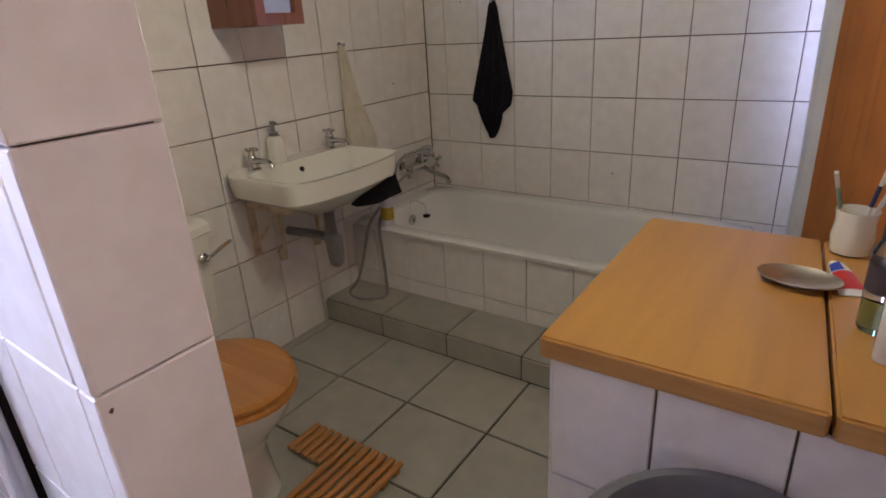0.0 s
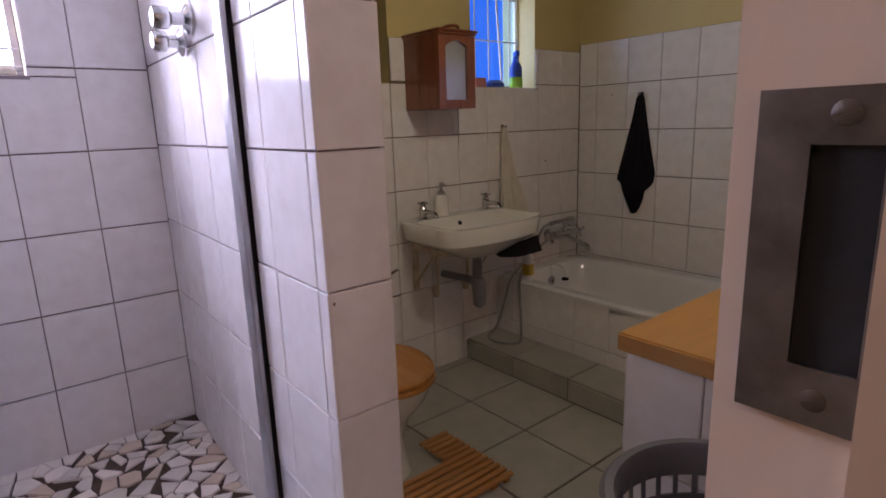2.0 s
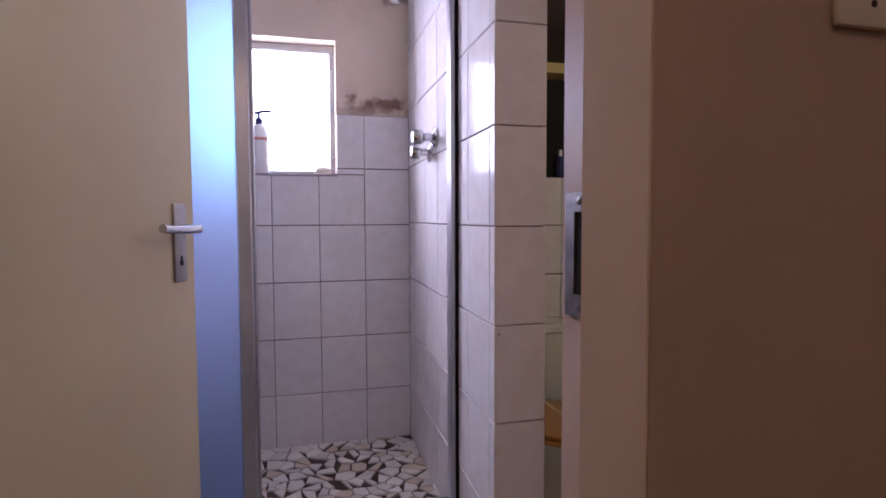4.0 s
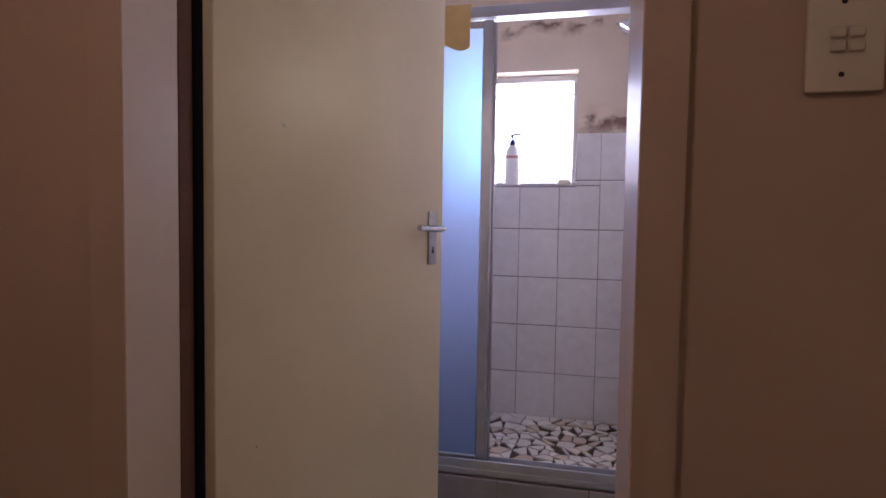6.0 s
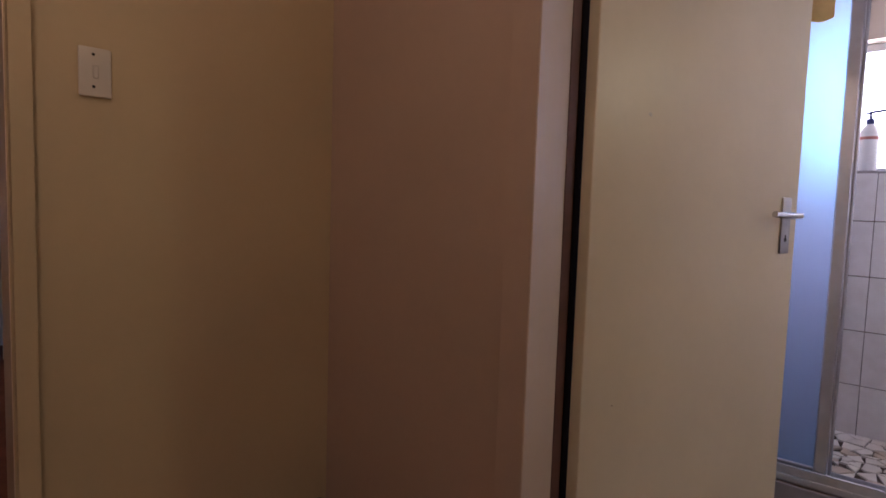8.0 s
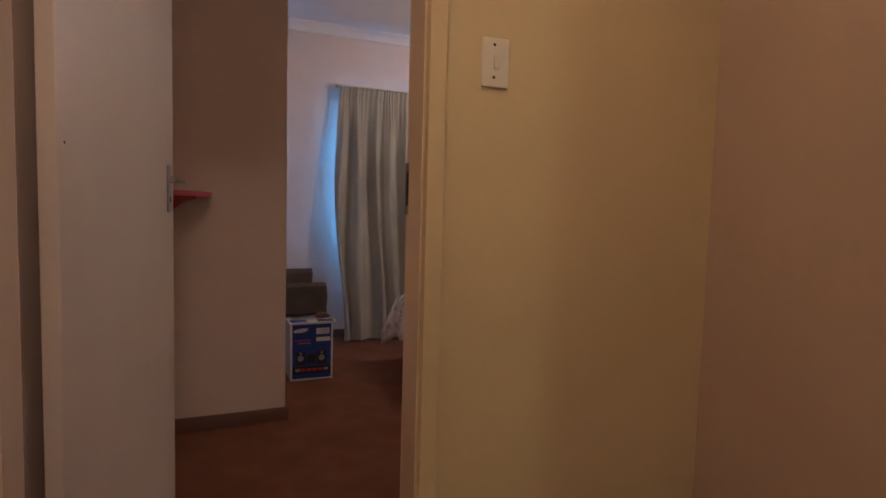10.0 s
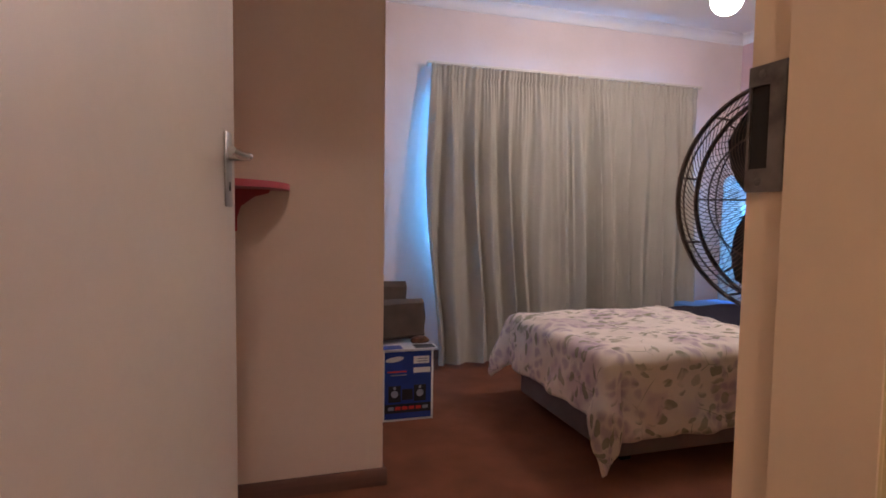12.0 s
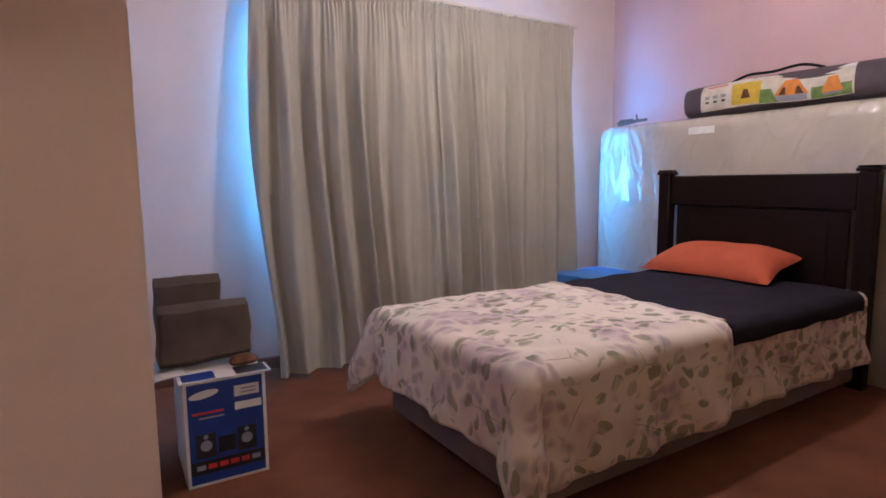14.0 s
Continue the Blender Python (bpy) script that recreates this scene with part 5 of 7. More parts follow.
# things on the shower sill
bt = bottle("shampoo_bottle", "white pump shampoo bottle on the shower window sill", [("bottle_body", [(0.036, 0), (0.039, 0.006), (0.039, 0.17), (0.030, 0.198), (0.016, 0.212)], M_WHITEP, ""), ("collar", [(0.017, 0.212), (0.017, 0.236), (0.007, 0.240), (0.007, 0.262)], M_NAVYP, "dark blue pump collar"), ("label_band", [(0.0393, 0.142), (0.0396, 0.143), (0.0396, 0.154), (0.0393, 0.155)], M_PINKP, "pink printed label band")], pose(-1.79, -0.218, 1.453))
bm = bmesh.new()
tube(bm, curve_pts([(-0.012, -0.018, 0.262), (0, 0, 0.266), (0.010, 0.03, 0.268), (0.008, 0.055, 0.270)], 10), 0.006, 8)
part("pump_spout", bm, M_NAVYP, bt)
bottle("conditioner_bottle", "white bottle with a blue cap on the shower window sill", [("bottle_body", [(0.026, 0), (0.028, 0.005), (0.028, 0.15), (0.020, 0.165)], M_WHITEP, ""), ("cap", [(0.022, 0.166), (0.022, 0.20), (0.018, 0.203)], M_BLUEP, "blue cap")], pose(-1.80, -0.335, 1.453))
bm = bmesh.new()
loft(bm, [ring(-1.79, 0.055, z, a, b, 20, 4) for z, a, b in ((1.453, 0.020, 0.032), (1.458, 0.024, 0.036), (1.472, 0.024, 0.036), (1.480, 0.018, 0.028))])
solo("soap_bar", bm, M_CREAMCL, "pale yellow bar of soap on the shower sill", "soap")
for y, z, r in ((-0.07, 1.60, 20), (0.0, 1.635, -25), (0.02, 1.50, 60)):
    bm = bmesh.new()
    tube(bm, [(0, 0, 0), (0.0, 0.004, 0.045)], 0.0018, 5)
    for k in range(3):
        a = 2.1 * k + 0.3
        loft(bm, [[(0, 0.004, 0.044), (0.003, 0.006, 0.046), (0.0, 0.008, 0.046)], [(0.008 * math.cos(a), 0.016 * math.sin(a), 0.052), (0.012 * math.cos(a), 0.020 * math.sin(a), 0.050), (0.008 * math.cos(a) + 0.003, 0.018 * math.sin(a), 0.047)]])
    solo("plant_sprig", bm, M_BLPR, "dark creeper sprig outside the shower window bars", "plant", m=pose(-1.845, y, z, r, 0, 0))

# things on the bathroom window sill and in the niche
sp = bottle("spray_bottle", "blue trigger spray bottle half full of lime liquid", [("bottle_body", [(0.034, 0), (0.036, 0.005), (0.036, 0.055), (0.034, 0.058)], M_LIME, "lime green liquid"), ("shoulder", [(0.034, 0.058), (0.034, 0.11), (0.016, 0.145), (0.013, 0.165)], M_BLUEP, "blue upper bottle")], pose(-1.885, 2.345, 1.45))
bm = cube(-0.014, 0.040, -0.011, 0.011, 0.166, 0.196, bevel=0.004)
tube(bm, curve_pts([(0.022, 0, 0.17), (0.036, 0, 0.15), (0.030, 0, 0.125)], 8), 0.005, 8)
part("trigger_head", bm, M_BLUEP, sp, "blue trigger head", pose(0, 0, 0, 0, 0, -30))
bm = bmesh.new()
loft(bm, [ring(-1.89, 2.185, z, a, b, 22, 3) for z, a, b in ((1.45, 0.03, 0.05), (1.457, 0.038, 0.058), (1.475, 0.036, 0.056), (1.49, 0.018, 0.036))])
solo("blue_sponge", bm, M_BLUEP, "dark blue scouring sponge on the window sill", "sponge")
solo("soap_carton", cube(-1.93, -1.87, 2.03, 2.105, 1.45, 1.50, bevel=0.002), M_PINKP, "pink soap carton on the window sill", "carton")
for y, h, mtl, lab in ((1.36, 0.11, M_CLEAR, "small clear bottle standing in the wall niche"), (1.42, 0.13, M_WHITEP, "small white bottle standing in the wall niche"), (1.29, 0.15, M_NAVYP, "slim dark blue bottle standing in the wall niche")):
    bottle("toiletry_bottle", lab, [("bottle_body", [(0.018, 0), (0.020, 0.004), (0.020, h * 0.65), (0.009, h * 0.78)], mtl, ""), ("cap", [(0.010, h * 0.78), (0.010, h)], M_NAVYP if mtl != M_NAVYP else M_WHITEP, "")], pose(-1.91, y, 1.46))
structure("niche_lining", cube(-1.979, -1.976, 1.10, 1.469, 1.46, 1.99), M_DARK, "dark back of the wall niche", "niche")


# ---- window curtain beside the counter ----
def pleated(name, p, q, z0, z1, folds, amp, material, parent, seed, n=90, gather=0.35, thick=0.003, flare=0.0):
    """Pleated cloth between two plan points; pleats differ in width and depth and loosen downwards."""
    rnd = random.Random(seed)
    p, q = Vector((*p, 0)), Vector((*q, 0))
    d = (q - p)
    nrm = Vector((-d.y, d.x, 0)).normalized()
    ph = [rnd.uniform(0, 6.28) for _ in range(4)]
    zs = [z0 + (z1 - z0) * t for t in (0, 0.12, 0.3, 0.5, 0.7, 0.85, 0.93, 0.955, 0.985, 1.0)]
    rings = []
    for z in zs:
        t = (z - z0) / (z1 - z0)
        f, g = [], []
        for k in range(n + 1):
            u = k / n
            w = u + 0.022 * math.sin(5.1 * math.pi * u + ph[0]) + 0.012 * math.sin(11 * u + ph[1])
            a = amp * (1 - gather * max(0, (t - 0.85) / 0.15)) * (0.75 + 0.25 * math.sin(7 * u + ph[2]))
            wave = math.sin(2 * math.pi * folds * w + 0.5 * math.sin(3 * t + ph[3]))
            wave = wave * (0.7 + 0.3 * abs(wave))
            fine = 0.25 * math.sin(2 * math.pi * folds * 2.7 * w + 1.0) * max(0, (t - 0.8) / 0.2)
            sway = flare * (1 - t) * (u - 0.5) * d.length
            pos = p + d * u + nrm * a * (wave + fine) + d.normalized() * (sway + 0.006 * math.sin(9 * t + 14 * u))
            f.append((pos.x, pos.y, z + (0.006 * math.sin(2 * math.pi * folds * w) if t == 0 else 0)))
            pos = pos - nrm * thick
            g.append((pos.x, pos.y, f[-1][2]))
        rings.append(f + g[::-1])
    bm = bmesh.new()
    loft(bm, rings)
    return part(name, bm, material, parent)


cu = thing("window_curtain", "orange curtain with white lining hanging beside the counter", "curtain", pose(0, 0, 0))
pleated("drop", (0.028, 2.605), (0.115, 2.30), 0.46, 2.0, 2.2, 0.016, M_ORCUR, cu, 3, n=60)
pleated("drop", (0.112, 2.31), (0.215, 1.74), 0.47, 2.0, 4, 0.022, M_ORCUR, cu, 7, n=70)
pleated("lining", (-0.034, 2.71), (0.030, 2.60), 0.45, 2.0, 1.4, 0.012, M_WHCUR, cu, 4, n=24)
part("rod", tube(bmesh.new(), [(-0.06, 2.68, 2.01), (0.17, 1.70, 2.01)], 0.010, 10), M_STEEL, cu)


# ---- things on the counter ----
def metal_dish():
    bm = bmesh.new()
    rs = [ring(0, 0, z, a, b, 36) for z, a, b in ((0.000, 0.030, 0.018), (0.002, 0.044, 0.030), (0.012, 0.066, 0.046), (0.016, 0.072, 0.051), (0.0175, 0.071, 0.050), (0.013, 0.062, 0.043), (0.0045, 0.040, 0.027), (0.003, 0.02, 0.012))]
    loft(bm, rs)
    solo("soap_dish", bm, M_NICKEL, "oval brushed metal soap dish on the worktop", "dish", m=pose(0.050, 1.395, 0.8115, 0, 0, -8))


metal_dish()


def toothpaste():
    root = thing("toothpaste_tube", "white and red toothpaste tube lying on the worktop", "toothpaste", pose(0.122, 1.43, 0.812, 0, 0, 108))
    bm = bmesh.new()
    loft(bm, [[(x, w * math.cos(a), h + h * math.sin(a)) for a in [2 * math.pi * k / 16 for k in range(16)]] for x, w, h in ((-0.055, 0.024, 0.0012), (-0.03, 0.023, 0.006), (0.02, 0.019, 0.012), (0.045, 0.015, 0.013), (0.050, 0.009, 0.010))])
    part("tube", bm, M_WHITEP, root)
    bm = bmesh.new()
    loft(bm, [[(x, w * math.cos(a), h + (h + 0.0006) * math.sin(a)) for a in [math.pi * (0.12 + 0.76 * k / 12) for k in range(13)]] for x, w, h in ((-0.04, 0.0236, 0.0042), (-0.03, 0.0232, 0.0062), (0.012, 0.0198, 0.0112))], False, False, closed=False)
    part("red_print", bm, M_REDP, root, "red printed band")
    bm = bmesh.new()
    loft(bm, [[(x, w * math.cos(a), h + (h + 0.001) * math.sin(a)) for a in [math.pi * (0.12 + 0.4 * k / 8) for k in range(9)]] for x, w, h in ((0.014, 0.0200, 0.0114), (0.042, 0.0158, 0.0132))], False, False, closed=False)
    part("blue_print", bm, M_BLUEP, root, "blue printed band")
    bm = bmesh.new()
    tube(bm, [(0.051, 0, 0.010), (0.068, 0, 0.010)], [0.010, 0.009], 12)
    part("cap", bm, M_WHITEP, root)


toothpaste()


def brush_mug():
    root = thing("toothbrush_mug", "white ceramic mug holding three toothbrushes", "mug", pose(0.128, 1.605, 0.812))
    bm = bmesh.new()
    lathe(bm, [(0.028, 0), (0.036, 0.004), (0.040, 0.04), (0.036, 0.07), (0.039, 0.095), (0.036, 0.095), (0.033, 0.07), (0.036, 0.04), (0.028, 0.008)], n=24)
    part("cup", bm, M_CERAMIC, root)
    for dx, dy, hh, ln, col in ((-0.022, -0.014, -14, 0.175, M_GREENB), (0.006, -0.01, 9, 0.185, M_NAVYP), (0.012, 0.018, 16, 0.19, M_WHITEP)):
        br = part("toothbrush", tube(bmesh.new(), [(0, 0, 0.0), (0, 0, ln * 0.6), (0, 0, ln)], [0.005, 0.0035, 0.004], 8), M_WHITEP, root, "toothbrush handle", pose(dx * 0.4, dy * 0.4, 0.008, 6, hh, 0))
        part("bristles", cube(-0.004, 0.004, -0.012, -0.002, ln - 0.03, ln, bevel=0.001), M_WHITEP, br)
        part("grip", tube(bmesh.new(), [(0, 0, ln * 0.55), (0, 0, ln * 0.8)], 0.0046, 8), col, br)


brush_mug()
bottle("hair_gel_bottle", "clear bottle of pale green gel with a black cap", [("bottle_body", [(0.026, 0), (0.029, 0.005), (0.029, 0.055), (0.029, 0.057)], M_GREENB, "pale green gel"), ("upper_body", [(0.029, 0.0572), (0.029, 0.135), (0.022, 0.152), (0.020, 0.155)], M_CLEAR, "clear upper bottle"), ("cap", [(0.022, 0.1552), (0.022, 0.19), (0.020, 0.193)], M_BLPR, "black cap"), ("label_band", [(0.0293, 0.07), (0.0295, 0.071), (0.0295, 0.115), (0.0293, 0.116)], M_BAGC, "dark printed label")], pose(0.168, 1.262, 0.812))
bottle("deodorant_stick", "white deodorant stick with a dark blue cap", [("stick_body", [(0.017, 0), (0.018, 0.003), (0.018, 0.115), (0.017, 0.117)], M_WHITEP, ""), ("cap", [(0.0175, 0.1172), (0.0175, 0.143), (0.014, 0.147)], M_NAVYP, "dark blue cap")], pose(0.178, 1.165, 0.812))


# ---- hall things ----
def switch_plate(name, m, w, h, rockers, label):
    """Local x across, z up, y out of the wall."""
    root = thing(name, label, "light switch", m)
    part("plate", cube(-w / 2, w / 2, 0, 0.009, -h / 2, h / 2, bevel=0.004, seg=2), M_SWITCH, root)
    for x, z, a, b in rockers:
        part("rocker", cube(x - a / 2, x + a / 2, 0.009, 0.014, z - b / 2, z + b / 2, bevel=0.002), M_SWITCH, root)
    for z in (h / 2 - 0.016, -h / 2 + 0.022):
        bm = bmesh.new()
        lathe(bm, [(0.0035, 0.009), (0.0035, 0.0095)], n=10)
        part("screw", bm, M_DARK, root, m=pose(0.004, 0, z, 0, 0, 0) @ pose(0, 0, 0, -90, 0, 0))
    return root


switch_plate("light_switch", pose(XH + 0.001, 0.443, 1.497, 0, 0, -90), 0.090, 0.130, [(-0.0105, 0.010, 0.019, 0.015), (0.0105, 0.010, 0.019, 0.015), (-0.0105, -0.0075, 0.019, 0.015), (0.0105, -0.0075, 0.019, 0.015)], "cream two-gang light switch on the hall wall")
switch_plate("light_switch", pose(0.972, -1.4775, 1.510, 0, 0, -5.3), 0.066, 0.110, [(0, 0, 0.012, 0.030)], "cream single light switch beside the bedroom door")
bm = cube(-0.15, 0.15, -0.09, 0.09, 0, 0.30, bevel=0.012, seg=2)
bn = solo("storage_crate", bm, M_BLPR, "black storage crate standing in the hall corner", "crate", m=pose(0.520, -1.335, 0.0, 0, 0, -5.3))


# ---- bedroom things ----
def bed():
    root = thing("bed", "single bed with mauve base, dark mahogany headboard and white mattress", "bed", pose(0, 0, 0))
    part("base", cube(-1.98, 0.150, -4.235, -3.265, 0.055, 0.262, bevel=0.02, seg=2), M_BASE, root, "mauve grey fabric bed base")
    for x in (-1.85, 0.02):
        for y in (-4.12, -3.38):
            part("foot", cube(x - 0.03, x + 0.03, y - 0.03, y + 0.03, 0, 0.054, bevel=0.005), M_HEADB, root)
    part("mattress", cube(-1.98, 0.165, -4.225, -3.275, 0.264, 0.505, bevel=0.045, seg=4), M_WHCUR, root)
    hb = part("headboard_panel", cube(-2.062, -2.044, -4.372, -3.362, 0.30, 0.912, bevel=0.006), M_HEADB, root, "dark mahogany headboard panel")
    part("panel_moulding", cube(-2.043, -2.036, -4.27, -3.46, 0.36, 0.85, bevel=0.006), M_HEADB, hb)
    part("top_rail", cube(-2.070, -2.030, -4.41, -3.33, 0.915, 1.105, bevel=0.008), M_HEADB, root)
    part("bottom_rail", cube(-2.070, -2.030, -4.41, -3.33, 0.20, 0.30, bevel=0.008), M_HEADB, root)
    for y in (-4.455, -3.285):
        p = part("post", cube(-2.085, -2.015, y - 0.042, y + 0.042, 0, 1.112, bevel=0.005), M_HEADB, root)
        bm = cube(-2.095, -2.005, y - 0.054, y + 0.054, 1.112, 1.132, bevel=0.006)
        box(bm, -2.088, -2.012, y - 0.047, y + 0.047, 1.132, 1.143, bevel=0.004)
        part("cap", bm, M_HEADB, p)


bed()


def draped(name, label, x0, x1, y0, y1, zt, over, material, seed, hang=(True, True, True, True), thick=0.012, nu=96, nv=70, puff=0.008, over_x=None, over_back=None, binding=None):
    """Cloth over a block's top with hanging edges; hang: -x, +x, -y, +y. Corners fall to a point; edges wave."""
    rnd = random.Random(seed)
    ph = [rnd.uniform(0, 6.28) for _ in range(6)]
    over_x, over_back = over_x or over, over_back or over
    ax0, ax1 = x0 - (over_x if hang[0] else 0), x1 + (over_x if hang[1] else 0)
    ay0, ay1 = y0 - (over_back if hang[2] else 0), y1 + (over if hang[3] else 0)
    bm = bmesh.new()
    grid = []
    for i in range(nu + 1):
        row = []
        for j in range(nv + 1):
            u, v = ax0 + (ax1 - ax0) * i / nu, ay0 + (ay1 - ay0) * j / nv
            cx, cy = min(max(u, x0), x1), min(max(v, y0), y1)
            dx, dy = u - cx, v - cy
            d = math.hypot(dx, dy)
            z = zt + puff * math.sin(9 * u + ph[0]) * math.sin(8 * v + ph[1]) + 0.004 * noise.noise(Vector((u * 7, v * 7, seed)))
            pad = 0.009 * (abs(math.sin(math.pi * (u + v) / 0.21)) * abs(math.sin(math.pi * (u - v) / 0.21))) ** 0.5 if binding and thick > 0.01 else 0.0
            z += pad
            if d > 0:
                ox, oy = dx / d, dy / d
                corner = min(abs(ox), abs(oy)) * 1.414
                r = 0.045
                if d < r * 1.57:
                    a = d / r
                    off, drop = r * math.sin(a), r * (1 - math.cos(a))
                else:
                    off, drop = r, r + (d - r * 1.57)
                s = (u * 1.0 + v * 1.0)
                wav = (0.011 * math.sin(15 * s + ph[2]) + 0.007 * math.sin(31 * s + ph[3])) * min(1, max(0, (d - 0.05) / 0.25))
                off += pad + wav + 0.06 * max(0, d - 0.1) + corner * 0.10 * min(1, d / 0.3)
                drop *= 1 + 0.02 * corner
                z = max(zt - drop, 0.004 + 0.02 * rnd.random()) if zt - drop < 0.02 else zt - drop + 0.004 * math.sin(20 * s)
                row.append(bm.verts.new((cx + ox * off, cy + oy * off, z)))
            else:
                row.append(bm.verts.new((u, v, z)))
        grid.append(row)
    for i in range(nu):
        for j in range(nv):
            bm.faces.new((grid[i][j], grid[i + 1][j], grid[i + 1][j + 1], grid[i][j + 1]))
    edge = [tuple(row[nv].co) for row in grid] + ([tuple(v.co) for v in reversed(grid[nu][:-1])] if hang[1] else [])
    uv = bm.loops.layers.uv.new("cloth")
    for i in range(nu):
        for j in range(nv):
            bm.faces.ensure_lookup_table()
            for lp, (p, q) in zip(bm.faces[i * nv + j].loops, ((i, j), (i + 1, j), (i + 1, j + 1), (i, j + 1))):
                lp[uv].uv = (ax0 + (ax1 - ax0) * p / nu, ay0 + (ay1 - ay0) * q / nv)
    ob = solo(name, bm, material, label, "bedding")
    if binding:
        part("binding", tube(bmesh.new(), edge, min(0.011, thick), 8), binding, ob, "stitched binding along the hem")
    md = ob.modifiers.new("thickness", "SOLIDIFY")
    md.thickness, md.offset = thick, 1
    return ob


draped("bed_cover", "cream floral cotton bed cover hanging over the side of the bed", -1.99, 0.165, -4.215, -3.285, 0.508, 0.365, M_FLORAL, 11, (False, False, True, True), 0.006, over_back=0.25, binding=M_BIND)
quilt = draped("floral_quilt", "cream floral quilt with green leaves draped over the bed foot", -0.79, 0.172, -4.205, -3.275, 0.522, 0.383, M_FLORAL, 5, (False, True, True, True), 0.018, puff=0.012, over_x=0.305, over_back=0.25, binding=M_BIND)
# rolled front hem of the quilt
bm = bmesh.new()
tube(bm, [(-0.80 - 0.02 * math.sin(6 * k / 30), -4.23 + 0.98 * k / 30, 0.532 + 0.004 * math.sin(k)) for k in range(31)], 0.017, 10)
part("quilt_hem", bm, M_BIND, quilt, "rolled quilt hem")
draped("dark_throw", "dark navy cloth spread across the upper half of the bed", -1.90, -0.80, -4.235, -3.262, 0.529, 0.11, M_NAVY, 21, (False, False, True, True), 0.004, 50, 50, 0.004, binding=M_NAVY)


def pillow():
    bm = bmesh.new()
    nu, nv = 28, 20
    top, bot = [], []
    for i in range(nu + 1):
        a, b = [], []
        for j in range(nv + 1):
            u, v = 2 * i / nu - 1, 2 * j / nv - 1
            h = (max(0, 1 - abs(u) ** 2.6) * max(0, 1 - abs(v) ** 2.6)) ** 0.55
            pinch = 1 - 0.09 * (1 - abs(u)) * abs(v) - 0.0
            pin2 = 1 - 0.09 * (1 - abs(v)) * abs(u)
            x, y = 0.215 * v * pinch, 0.375 * u * pin2
            w = 0.008 * noise.noise(Vector((x * 9, y * 9, 1.5)))
            a.append(bm.verts.new((x, y, 0.026 + 0.108 * h + w * h)))
            b.append(bm.verts.new((x, y, 0.024 - 0.022 * h)))
        top.append(a), bot.append(b)
    for g, flip in ((top, False), (bot, True)):
        for i in range(nu):
            for j in range(nv):
                q = (g[i][j], g[i + 1][j], g[i + 1][j + 1], g[i][j + 1])
                bm.faces.new(q[::-1] if flip else q)
    for i in range(nu):
        for j0 in (0, nv):
            bm.faces.new((top[i][j0], top[i + 1][j0], bot[i + 1][j0], bot[i][j0]))
    for j in range(nv):
        for i0 in (0, nu):
            bm.faces.new((top[i0][j], top[i0][j + 1], bot[i0][j + 1], bot[i0][j]))
    solo("pillow", bm, M_PILLOW, "plump orange-red cotton pillow lying on the dark throw", "pillow", m=pose(-1.83, -3.93, 0.572, 0, 14, 4))


pillow()


def wrapped_mattress():
    root = thing("spare_mattress", "spare mattress in crumpled clear film leaning behind the headboard", "mattress", pose(0, 0, 0))
    bm = bmesh.new()
    x0, x1, y0, y1, z1 = XP + 0.018, -2.155, -5.185, -2.95, 1.485
    n = 40
    rings = []
    for z, e in ((0.0, 0.0), (0.03, 0.0), (0.75, 0.0), (1.40, 0.0), (1.455, 0.012), (1.478, 0.035), (z1, 0.07)):
        rings.append([(x + 0.008 * noise.noise(Vector((y * 4, z * 4, 3))), y + 0.012 * noise.noise(Vector((x * 9, z * 5, 8))), z + 0.012 * noise.noise(Vector((x * 3, y * 3, 1)))) for x, y, _ in ring((x0 + x1) / 2, (y0 + y1) / 2, z, (x1 - x0) / 2 - e, (y1 - y0) / 2 - e, n, 14)])
    loft(bm, rings)
    part("mattress_body", bm, M_FILM, root)
    part("paper_label", cube(-2.1545, -2.149, -4.38, -4.20, 1.375, 1.42), M_WHPR, root, "white paper label", pose(0, 0, 0))


wrapped_mattress()


